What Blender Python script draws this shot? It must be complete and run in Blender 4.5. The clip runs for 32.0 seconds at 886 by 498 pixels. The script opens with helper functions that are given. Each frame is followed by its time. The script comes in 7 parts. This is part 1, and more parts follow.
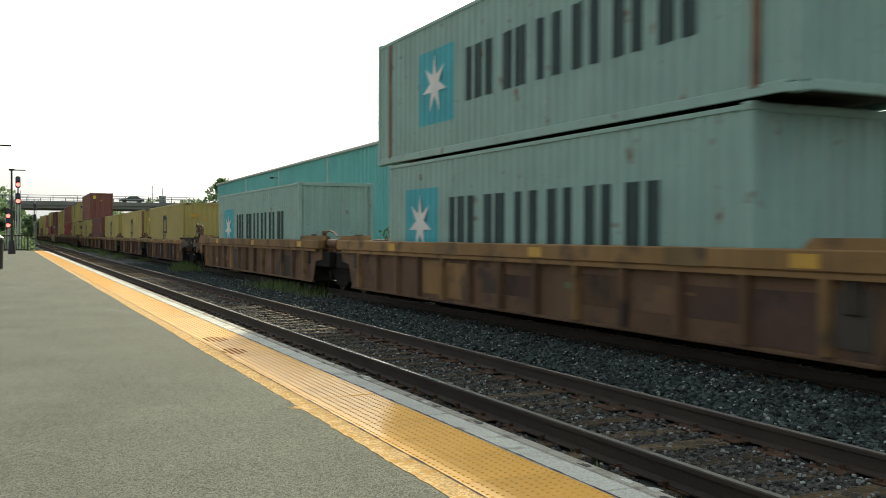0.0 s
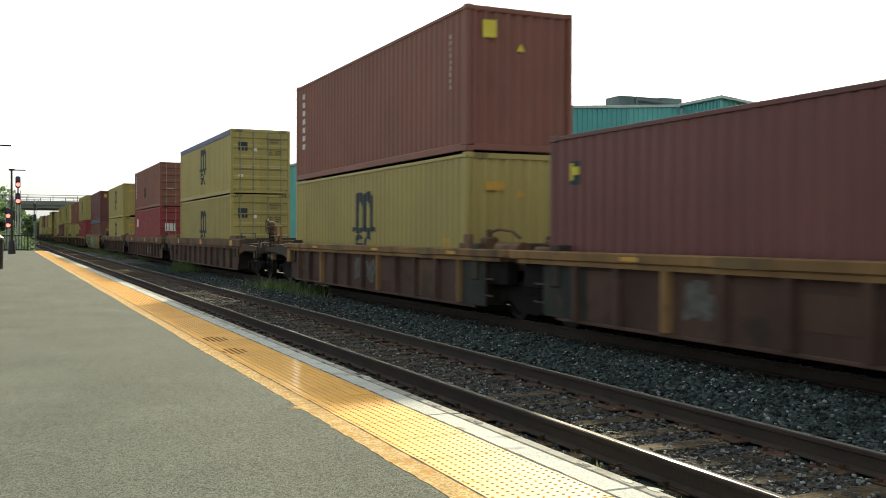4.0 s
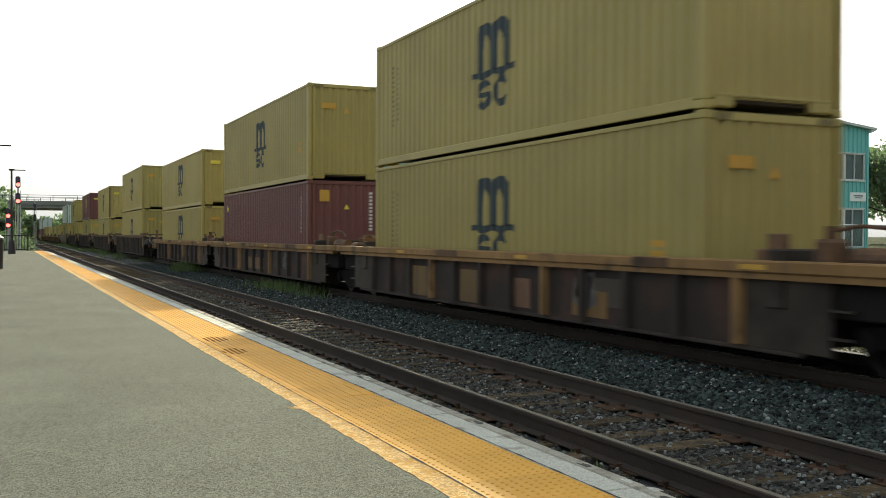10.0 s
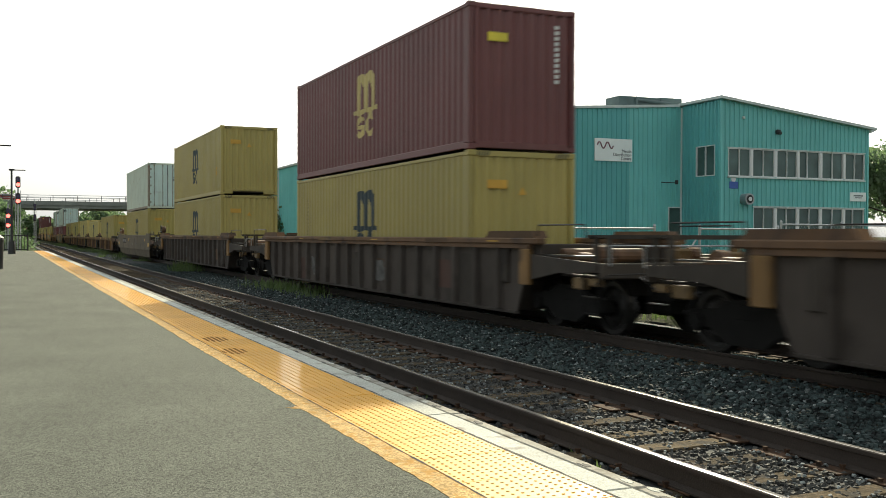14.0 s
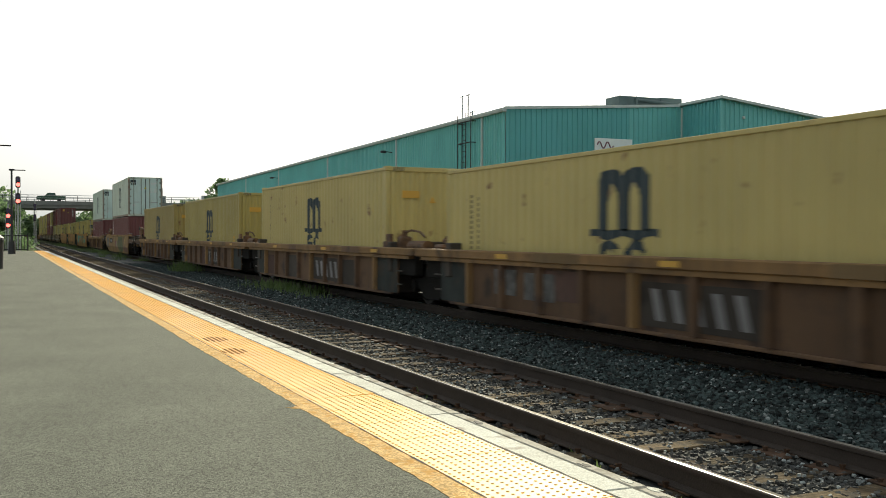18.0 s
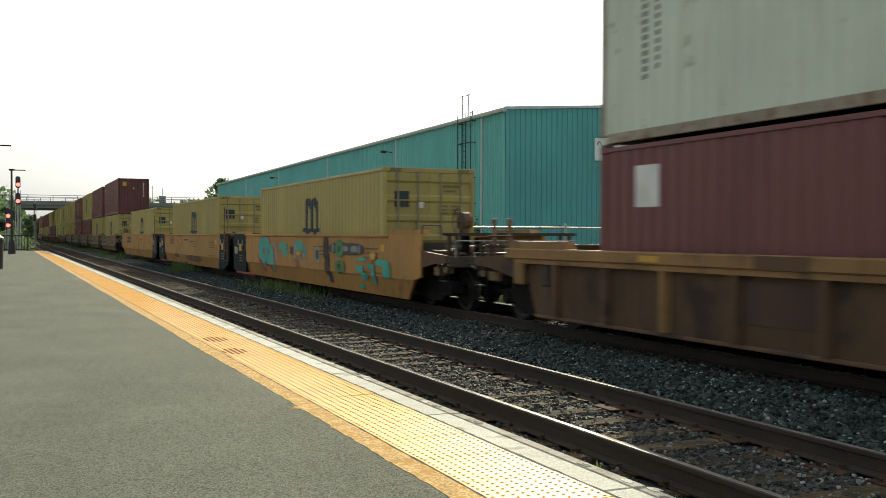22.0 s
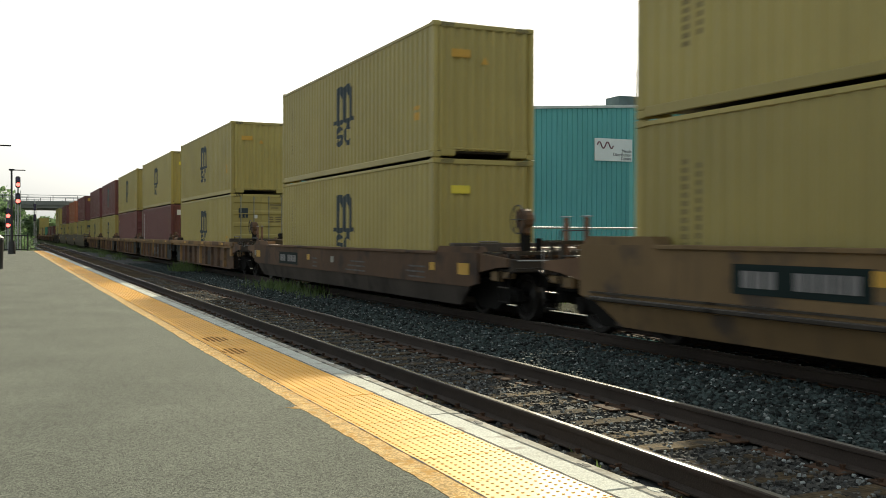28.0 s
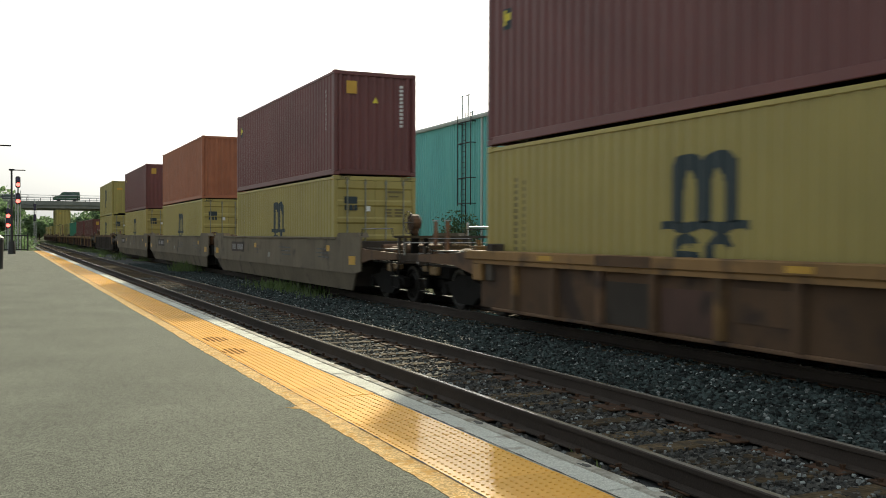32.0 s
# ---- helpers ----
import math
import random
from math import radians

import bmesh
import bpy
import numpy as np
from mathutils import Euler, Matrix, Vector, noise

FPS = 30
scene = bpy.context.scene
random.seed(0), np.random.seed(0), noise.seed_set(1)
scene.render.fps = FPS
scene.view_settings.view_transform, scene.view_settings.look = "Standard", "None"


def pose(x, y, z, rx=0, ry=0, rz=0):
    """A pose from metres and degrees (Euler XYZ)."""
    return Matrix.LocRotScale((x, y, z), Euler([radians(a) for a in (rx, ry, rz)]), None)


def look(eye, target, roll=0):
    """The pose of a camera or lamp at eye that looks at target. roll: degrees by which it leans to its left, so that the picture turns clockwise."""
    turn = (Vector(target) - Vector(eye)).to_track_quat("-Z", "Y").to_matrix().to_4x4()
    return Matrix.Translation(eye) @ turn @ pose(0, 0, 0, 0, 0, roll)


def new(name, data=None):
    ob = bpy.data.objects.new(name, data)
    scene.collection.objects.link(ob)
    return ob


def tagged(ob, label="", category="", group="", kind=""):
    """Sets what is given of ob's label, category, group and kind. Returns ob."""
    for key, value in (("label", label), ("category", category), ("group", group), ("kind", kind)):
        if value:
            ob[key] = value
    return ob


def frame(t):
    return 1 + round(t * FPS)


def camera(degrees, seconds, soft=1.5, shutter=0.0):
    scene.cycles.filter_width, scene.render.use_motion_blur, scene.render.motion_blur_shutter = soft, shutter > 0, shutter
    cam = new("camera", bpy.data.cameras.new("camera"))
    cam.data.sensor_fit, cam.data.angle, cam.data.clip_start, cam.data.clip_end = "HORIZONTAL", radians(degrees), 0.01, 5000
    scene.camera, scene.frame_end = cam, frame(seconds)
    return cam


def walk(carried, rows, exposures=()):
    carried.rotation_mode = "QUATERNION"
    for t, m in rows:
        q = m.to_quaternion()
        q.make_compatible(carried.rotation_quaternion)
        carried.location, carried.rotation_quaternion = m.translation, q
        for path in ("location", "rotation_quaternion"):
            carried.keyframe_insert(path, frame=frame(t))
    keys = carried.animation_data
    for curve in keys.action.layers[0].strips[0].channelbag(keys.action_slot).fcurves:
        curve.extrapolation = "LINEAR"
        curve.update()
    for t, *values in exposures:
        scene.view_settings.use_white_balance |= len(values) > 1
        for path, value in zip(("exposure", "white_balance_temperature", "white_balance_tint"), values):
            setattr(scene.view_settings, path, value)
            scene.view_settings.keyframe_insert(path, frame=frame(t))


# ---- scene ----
cam = camera(49.0, 32.0, soft=0.85, shutter=0.2)
EYE_Z = 1.546
walk(cam, [(0.0, pose(0, 0, EYE_Z, 89.2, -0.18, -24.26)), (32.0, pose(0, 0, EYE_Z, 89.2, -0.18, -24.26))],
     exposures=[(0.0, 0.48), (5.0, 0.54), (13.0, 0.55), (15.0, 0.45), (18.0, 0.36), (25.0, 0.33), (28.0, 0.38), (32.0, 0.40)])

# ---- world and sun: hazy bright sky, low sun ahead and behind the train ----
SUN_EL, SUN_AZ = 27.55, 31.5          # degrees; azimuth measured from +y towards +x
world = bpy.data.worlds.new("world")
scene.world = world
world.use_nodes = True
wn, wl = world.node_tree.nodes, world.node_tree.links
sky = wn.new("ShaderNodeTexSky")
sky.sky_type = "NISHITA"
sky.sun_disc = False
sky.sun_elevation, sky.sun_rotation = radians(SUN_EL), radians(SUN_AZ)
sky.dust_density, sky.air_density, sky.ozone_density = 4.0, 1.2, 1.0
haze = wn.new("ShaderNodeMix")
haze.data_type = "RGBA"
haze.inputs[0].default_value = 0.58
haze.inputs[7].default_value = (4.25, 4.75, 4.68, 1)
pale = wn.new("ShaderNodeHueSaturation")
pale.inputs["Saturation"].default_value = 0.35
wl.new(sky.outputs[0], pale.inputs["Color"])
wl.new(pale.outputs[0], haze.inputs[6])
bg = wn["Background"]
wl.new(haze.outputs[2], bg.inputs[0])
bg.inputs[1].default_value = 0.12

sun_data = bpy.data.lights.new("sun", "SUN")
sun_data.energy, sun_data.angle, sun_data.color = 4.4, radians(1.2), (1.0, 0.91, 0.66)
sun = new("sun", sun_data)
_d = Vector((math.sin(radians(SUN_AZ)) * math.cos(radians(SUN_EL)), math.cos(radians(SUN_AZ)) * math.cos(radians(SUN_EL)), math.sin(radians(SUN_EL))))
sun.matrix_world = look(_d * 100, (0, 0, 0))


# ---- mesh building ----
class Build:
    """Collects faces for one mesh."""

    def __init__(self):
        self.v, self.f = [], []

    def add(self, verts, faces):
        n = len(self.v)
        self.v += [tuple(p) for p in verts]
        self.f += [tuple(i + n for i in q) for q in faces]
        return self

    def box(self, x0, y0, z0, x1, y1, z1, c=0.0):
        if c <= 0:
            return self.add([(x, y, z) for x in (x0, x1) for y in (y0, y1) for z in (z0, z1)],
                            [(0, 1, 3, 2), (4, 6, 7, 5), (0, 4, 5, 1), (2, 3, 7, 6), (0, 2, 6, 4), (1, 5, 7, 3)])
        c = min(c, (x1 - x0) * 0.45, (y1 - y0) * 0.45, (z1 - z0) * 0.45)
        lo, hi, pts = (x0, y0, z0), (x1, y1, z1), {}
        verts = []
        for sx in (0, 1):
            for sy in (0, 1):
                for sz in (0, 1):
                    for a in range(3):
                        p = [(hi if s else lo)[k] + (0 if k == a else (-c if s else c)) for k, s in enumerate((sx, sy, sz))]
                        pts[sx, sy, sz, a] = len(verts)
                        verts.append(p)
        faces = []
        for a in range(3):
            b, d = (a + 1) % 3, (a + 2) % 3
            for s in (0, 1):
                q = []
                for u, w in ((0, 0), (1, 0), (1, 1), (0, 1)):
                    k = [0, 0, 0]
                    k[a], k[b], k[d] = s, u, w
                    q.append(pts[k[0], k[1], k[2], a])
                faces.append(q if s else q[::-1])
            for u in (0, 1):
                for w in (0, 1):
                    k0, k1 = [0, 0, 0], [0, 0, 0]
                    k0[b], k0[d], k1[b], k1[d], k1[a] = u, w, u, w, 1
                    q = [pts[(*k0, b)], pts[(*k1, b)], pts[(*k1, d)], pts[(*k0, d)]]
                    faces.append(q if (u == w) else q[::-1])
        for sx in (0, 1):
            for sy in (0, 1):
                for sz in (0, 1):
                    q = [pts[sx, sy, sz, a] for a in range(3)]
                    faces.append(q if (sx + sy + sz) % 2 else q[::-1])
        return self.add(verts, faces)

    def prism(self, poly, axis, a, b):
        """Extrudes a 2D polygon along an axis ('x': poly is y,z; 'y': x,z; 'z': x,y)."""
        def at(p, t):
            return {"x": (t, p[0], p[1]), "y": (p[0], t, p[1]), "z": (p[0], p[1], t)}[axis]
        n = len(poly)
        faces = [tuple(range(n))[::-1], tuple(range(n, 2 * n))] + [(i, (i + 1) % n, n + (i + 1) % n, n + i) for i in range(n)]
        return self.add([at(p, a) for p in poly] + [at(p, b) for p in poly], faces)

    def tube(self, p0, p1, r, n=8, r1=None):
        p0, p1 = Vector(p0), Vector(p1)
        q = (p1 - p0).to_track_quat("Z", "Y")
        r1 = r if r1 is None else r1
        ring = [(math.cos(2 * math.pi * i / n), math.sin(2 * math.pi * i / n)) for i in range(n)]
        verts = [p0 + q @ Vector((r * c, r * s, 0)) for c, s in ring] + [p1 + q @ Vector((r1 * c, r1 * s, 0)) for c, s in ring]
        return self.add(verts, [(i, (i + 1) % n, n + (i + 1) % n, n + i) for i in range(n)] + [tuple(range(n))[::-1], tuple(range(n, 2 * n))])

    def path(self, pts, r, n=6):
        for a, b in zip(pts, pts[1:]):
            self.tube(a, b, r, n)
        return self

    def sheet(self, line, axis, a, b):
        """A folded plate: an open 2D line extruded along an axis."""
        def at(p, t):
            return {"x": (t, p[0], p[1]), "y": (p[0], t, p[1]), "z": (p[0], p[1], t)}[axis]
        n = len(line)
        return self.add([at(p, a) for p in line] + [at(p, b) for p in line], [(i, i + 1, n + i + 1, n + i) for i in range(n - 1)])

    def mesh(self, name, smooth=False):
        me = bpy.data.meshes.new(name)
        me.from_pydata(self.v, [], self.f)
        bm = bmesh.new()
        bm.from_mesh(me)
        bmesh.ops.recalc_face_normals(bm, faces=bm.faces)
        bm.to_mesh(me)
        bm.free()
        if smooth:
            me.polygons.foreach_set("use_smooth", [True] * len(me.polygons))
        return me


def give(ob, material):
    """The material on the object, so that alike pieces share a mesh."""
    if not ob.data.materials:
        ob.data.materials.append(material)
    ob.material_slots[0].link = "OBJECT"
    ob.material_slots[0].material = material
    return ob


def part(name, data, material, parent=None, label="", m=None):
    """One mesh object from a Build or a mesh, under its thing."""
    ob = new(name, data.mesh(name) if isinstance(data, Build) else data)
    give(ob, material)
    if parent is not None:
        ob.parent = parent
    if m is not None:
        ob.matrix_basis = m
    if label:
        tagged(ob, label)
    return ob


def thing(name, label, category, group="", m=None, kind=""):
    ob = tagged(new(name), label, category, group, kind)
    if m is not None:
        ob.matrix_basis = m
    return ob


def single(name, data, material, label, category, group="", kind="", m=None):
    return tagged(part(name, data, material, m=m), label, category, group, kind)


# ---- materials ----
def material(name, color, rough=0.7, metal=0.0, grain=0.06, grain_scale=60.0, blotch=0.15, blotch_scale=1.5, bump=0.0, bump_scale=80.0,
             stain=None, stain_amount=0.0, stain_scale=2.0, streak=0.0, vary=0.0, island=0.0, spec=0.5, dirt=(0.06, 0.05, 0.04), rough_vary=0.0, wood=0.0, speckle=0.0, speckle_scale=110.0, matt=0.0, matt_rough=None, matt_spec=0.5):
    m = bpy.data.materials.new(name)
    m.use_nodes = True
    n, l = m.node_tree.nodes, m.node_tree.links
    b = n["Principled BSDF"]
    b.inputs["Roughness"].default_value, b.inputs["Metallic"].default_value = rough, metal
    b.inputs["Specular IOR Level"].default_value = spec
    co, info = n.new("ShaderNodeTexCoord"), n.new("ShaderNodeObjectInfo")
    off = n.new("ShaderNodeVectorMath")
    off.operation = "MULTIPLY_ADD"
    l.new(info.outputs["Random"], off.inputs[0])
    off.inputs[1].default_value = (37.0, 53.0, 29.0)
    l.new(co.outputs["Object"], off.inputs[2])

    def tex(scale, detail=4.0, stretch=None):
        t = n.new("ShaderNodeTexNoise")
        t.inputs["Scale"].default_value, t.inputs["Detail"].default_value = scale, detail
        v = off.outputs[0]
        if stretch:
            s = n.new("ShaderNodeVectorMath")
            s.operation = "MULTIPLY"
            s.inputs[1].default_value = stretch
            l.new(v, s.inputs[0])
            v = s.outputs[0]
        l.new(v, t.inputs["Vector"])
        return t.outputs["Fac"]

    def ramp(fac, lo, hi, a=0.0, b_=1.0):
        r = n.new("ShaderNodeMapRange")
        r.inputs["From Min"].default_value, r.inputs["From Max"].default_value = lo, hi
        r.inputs["To Min"].default_value, r.inputs["To Max"].default_value = a, b_
        l.new(fac, r.inputs["Value"])
        return r.outputs[0]

    def mix(fac, a, c):
        x = n.new("ShaderNodeMix")
        x.data_type = "RGBA"
        l.new(fac, x.inputs[0])
        for i, v in ((6, a), (7, c)):
            if isinstance(v, tuple):
                x.inputs[i].default_value = (*v[:3], 1)
            else:
                l.new(v, x.inputs[i])
        return x.outputs[2]
    dark, light = tuple(c * (1 - blotch) for c in color), tuple(min(1, c * (1 + blotch)) for c in color)
    col = mix(ramp(tex(blotch_scale), 0.3, 0.7), dark, light)
    if grain:
        col = mix(ramp(tex(grain_scale, 2), 0.3, 0.7, 0, grain * 2), col, tuple(c * 0.35 for c in color))
    if streak:
        col = mix(ramp(tex(1.0, 5, (9.0, 9.0, 0.55)), 0.52, 0.75, 0, streak), col, dirt)
    if speckle:
        cell = n.new("ShaderNodeTexVoronoi")
        cell.inputs["Scale"].default_value = speckle_scale
        l.new(off.outputs[0], cell.inputs["Vector"])
        sep = n.new("ShaderNodeSeparateColor")
        l.new(cell.outputs["Color"], sep.inputs[0])
        h = n.new("ShaderNodeHueSaturation")
        l.new(ramp(sep.outputs[0], 0, 1, 1 - speckle, 1 + speckle), h.inputs["Value"])
        l.new(col, h.inputs["Color"])
        col = h.outputs[0]
    if wood:
        col = mix(ramp(tex(1.0, 5, (2.0, 55.0, 55.0)), 0.42, 0.68, 0, wood), col, tuple(c * 0.25 for c in color))
    if stain:
        col = mix(ramp(tex(stain_scale, 6), 0.66 - 0.3 * stain_amount, 0.76 - 0.2 * stain_amount, 0, 0.9), col, stain)
    if vary:
        h = n.new("ShaderNodeHueSaturation")
        l.new(ramp(info.outputs["Random"], 0, 1, 1 - vary, 1 + vary), h.inputs["Value"])
        l.new(col, h.inputs["Color"])
        col = h.outputs[0]
    if island:
        g = n.new("ShaderNodeNewGeometry")
        h = n.new("ShaderNodeHueSaturation")
        l.new(ramp(g.outputs["Random Per Island"], 0, 1, 1 - island, 1 + island), h.inputs["Value"])
        l.new(col, h.inputs["Color"])
        col = h.outputs[0]
    l.new(col, b.inputs["Base Color"])
    if rough_vary:
        r = n.new("ShaderNodeMath")
        r.operation = "ADD"
        l.new(ramp(tex(3.0), 0.3, 0.7, -rough_vary, rough_vary), r.inputs[0])
        r.inputs[1].default_value = rough
        l.new(r.outputs[0], b.inputs["Roughness"])
    if bump:
        k = n.new("ShaderNodeBump")
        k.inputs["Strength"].default_value, k.inputs["Distance"].default_value = bump, 0.01
        l.new(tex(bump_scale, 3), k.inputs["Height"])
        l.new(k.outputs[0], b.inputs["Normal"])
    if matt:                            # dull, worn share of the surface
        d, x = n.new("ShaderNodeBsdfDiffuse" if matt_rough is None else "ShaderNodeBsdfPrincipled"), n.new("ShaderNodeMixShader")
        if matt_rough is not None:
            d.inputs["Roughness"].default_value, d.inputs["Specular IOR Level"].default_value = matt_rough, matt_spec
        x.inputs[0].default_value = matt
        l.new(col, d.inputs[0])
        l.new(b.outputs[0], x.inputs[1])
        l.new(d.outputs[0], x.inputs[2])
        l.new(x.outputs[0], n["Material Output"].inputs["Surface"])
    return m


def glow(name, color, strength):
    m = bpy.data.materials.new(name)
    m.use_nodes = True
    b = m.node_tree.nodes["Principled BSDF"]
    b.inputs["Base Color"].default_value = (*color, 1)
    b.inputs["Emission Color"].default_value, b.inputs["Emission Strength"].default_value = (*color, 1), strength
    return m


RUST = (0.16, 0.06, 0.03)
ASPHALT = material("asphalt", (0.134, 0.142, 0.118), 0.95, grain=0.14, grain_scale=70, spec=0.12, blotch=0.13, blotch_scale=0.8, bump=0.4, bump_scale=150, speckle=0.7, speckle_scale=150)
TACTILE = material("tactile_yellow", (0.85, 0.45, 0.085), 0.10, grain=0.04, blotch=0.07, vary=0.05, spec=0.5, matt=0.66, matt_rough=0.5, matt_spec=0.10)
PAINT_EDGE = material("edge_paint", (0.72, 0.49, 0.23), 0.95, spec=0.05, grain=0.35, grain_scale=45, blotch=0.2, blotch_scale=9, bump=0.25, bump_scale=60, stain=(0.50, 0.28, 0.08), stain_amount=0.5, stain_scale=13, speckle=0.35, speckle_scale=120)
SCUFF = material("scuffed_dome", (0.30, 0.15, 0.035), 0.9, spec=0.1, grain=0.1, blotch=0.3)
CONCRETE = material("concrete", (0.58, 0.59, 0.53), 0.85, spec=0.2, grain=0.22, blotch=0.12, blotch_scale=1.2, bump=0.25, bump_scale=70, stain=(0.26, 0.23, 0.19), stain_amount=0.3, stain_scale=6, vary=0.07, speckle=0.15, speckle_scale=130)
BALLAST = material("ballast", (0.034, 0.039, 0.040), 0.9, grain=0.35, grain_scale=45, blotch=0.4, blotch_scale=9, bump=1.0, bump_scale=30)
STONE = material("stone", (0.042, 0.058, 0.057), 0.8, spec=0.3, grain=0.2, grain_scale=40, blotch=0.4, blotch_scale=14, island=0.92)
CRIB_STONE = material("crib_stone", (0.068, 0.066, 0.060), 0.85, grain=0.2, grain_scale=40, blotch=0.4, blotch_scale=14, island=0.85)
OLD_CONCRETE = material("old_concrete", (0.44, 0.42, 0.36), 0.9, spec=0.2, grain=0.2, blotch=0.2, blotch_scale=3, bump=0.6, bump_scale=40, stain=(0.20, 0.17, 0.13), stain_amount=0.45, stain_scale=7, vary=0.08)
GRIT = material("grit", (0.075, 0.070, 0.060), 0.95, grain=0.35, grain_scale=60, blotch=0.4, blotch_scale=5, bump=1.0, bump_scale=50)
SOIL = material("soil", (0.062, 0.064, 0.040), 1.0, spec=0.03, speckle=0.5, speckle_scale=22, grain=0.3, grain_scale=8, blotch=0.35, blotch_scale=0.3, bump=0.6, bump_scale=6, stain=(0.06, 0.09, 0.03), stain_amount=0.7, stain_scale=0.15)
RAIL_SIDE = material("rail_rust", (0.042, 0.029, 0.022), 0.85, grain=0.2, blotch=0.25, bump=0.3)
RAIL_TOP = material("rail_steel", (0.44, 0.42, 0.39), 0.14, metal=1.0, grain=0.03, blotch=0.08, matt=0.35)
TIE = material("tie_wood", (0.135, 0.100, 0.060), 0.95, spec=0.12, grain=0.3, grain_scale=30, blotch=0.4, blotch_scale=5, bump=0.8, bump_scale=40, vary=0.35, wood=0.8, stain=(0.035, 0.032, 0.028), stain_amount=0.55, stain_scale=6)
PLATE = material("tie_plate", (0.085, 0.048, 0.030), 0.9, spec=0.15, grain=0.25, blotch=0.4, blotch_scale=12, stain=(0.03, 0.026, 0.022), stain_amount=0.5, stain_scale=9)
TEAL = material("teal_sheet", (0.185, 0.56, 0.54), 0.5, grain=0.03, blotch=0.08, blotch_scale=0.3, streak=0.25, vary=0.10, dirt=(0.06, 0.26, 0.26))
PLANT_GREY = material("plant_grey", (0.10, 0.145, 0.145), 0.6, grain=0.05, blotch=0.2)
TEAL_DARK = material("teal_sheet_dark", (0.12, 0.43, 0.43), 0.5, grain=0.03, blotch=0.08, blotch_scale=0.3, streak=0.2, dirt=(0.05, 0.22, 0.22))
TRIM_GREY = material("trim_grey", (0.56, 0.62, 0.60), 0.55, grain=0.04, blotch=0.1)
WHITE = material("white_paint", (0.72, 0.73, 0.72), 0.5, grain=0.04, blotch=0.06)
SIGN_WHITE = material("sign_white", (0.83, 0.88, 0.86), 0.5, grain=0.02, blotch=0.04)
BLACK = material("black_metal", (0.022, 0.022, 0.024), 0.55, grain=0.1, blotch=0.15)
GALV = material("galvanised", (0.42, 0.43, 0.44), 0.45, metal=0.7, grain=0.06, blotch=0.15)
BRIDGE_C = material("bridge_concrete", (0.23, 0.24, 0.22), 0.85, grain=0.15, blotch=0.15, blotch_scale=0.5, streak=0.3)


def leaf_material(name, color):
    """Leaves let some light through."""
    m = material(name, color, 0.6, grain=0.1, blotch=0.45, blotch_scale=0.8, vary=0.25)
    n, l = m.node_tree.nodes, m.node_tree.links
    b, out = n["Principled BSDF"], n["Material Output"]
    t, x = n.new("ShaderNodeBsdfTranslucent"), n.new("ShaderNodeMixShader")
    t.inputs["Color"].default_value = (color[0] * 2.0, color[1] * 2.2, color[2] * 1.6, 1)
    x.inputs[0].default_value = 0.42
    l.new(b.outputs[0], x.inputs[1])
    l.new(t.outputs[0], x.inputs[2])
    l.new(x.outputs[0], out.inputs["Surface"])
    return m


LEAF = leaf_material("leaves", (0.075, 0.115, 0.065))
# paler leaves with distance haze put into the colour; some near shrubs share it
LEAF_PALE_HAZE = leaf_material("leaves_pale_haze", (0.115, 0.16, 0.10))
WEED = leaf_material("weed_blades", (0.085, 0.118, 0.046))
BARK = material("bark", (0.08, 0.06, 0.045), 0.9, grain=0.3, bump=0.5)
# green reflection of trees and sky is put into the glass colour
WINDOW = material("window_glass", (0.06, 0.105, 0.098), 0.06, grain=0.0, blotch=0.35, blotch_scale=0.8, spec=0.5)

# freight car and container paints
YELLOW = material("box_yellow", (0.374, 0.305, 0.093), 0.45, grain=0.03, blotch=0.09, blotch_scale=0.6, streak=0.22, vary=0.09, dirt=(0.24, 0.17, 0.06))
YELLOW_WORN = material("box_yellow_worn", (0.43, 0.35, 0.115), 0.55, grain=0.05, blotch=0.14, blotch_scale=0.8, streak=0.65, stain=(0.22, 0.11, 0.05), stain_amount=0.11, stain_scale=2.5, dirt=(0.22, 0.12, 0.05))
YELLOW_PALE = material("box_yellow_pale", (0.49, 0.40, 0.148), 0.48, grain=0.03, blotch=0.09, blotch_scale=0.6, streak=0.25, stain=RUST, stain_amount=0.05, stain_scale=3, vary=0.05, dirt=(0.30, 0.20, 0.08))
YELLOW_DULL = material("box_yellow_dull", (0.31, 0.245, 0.083), 0.48, grain=0.04, blotch=0.12, blotch_scale=0.6, streak=0.35, stain=RUST, stain_amount=0.05, stain_scale=3, vary=0.05, dirt=(0.20, 0.13, 0.06))
MAROON = material("box_maroon", (0.142, 0.044, 0.043), 0.45, grain=0.03, blotch=0.12, blotch_scale=0.6, streak=0.25, vary=0.14, dirt=(0.17, 0.10, 0.09))
BROWN = material("box_brown", (0.235, 0.088, 0.062), 0.55, grain=0.04, blotch=0.12, blotch_scale=0.6, streak=0.35, vary=0.06, dirt=(0.20, 0.12, 0.09))
BROWN_DARK = material("box_brown_dark", (0.165, 0.058, 0.044), 0.55, grain=0.04, blotch=0.12, blotch_scale=0.6, streak=0.35, dirt=(0.15, 0.09, 0.07))
ORANGE = material("box_orange", (0.36, 0.125, 0.062), 0.55, grain=0.04, blotch=0.12, streak=0.35, dirt=(0.22, 0.10, 0.06))
CRIMSON = material("box_crimson", (0.255, 0.029, 0.039), 0.5, grain=0.03, blotch=0.1, blotch_scale=0.5, streak=0.2, vary=0.06, dirt=(0.20, 0.05, 0.05))
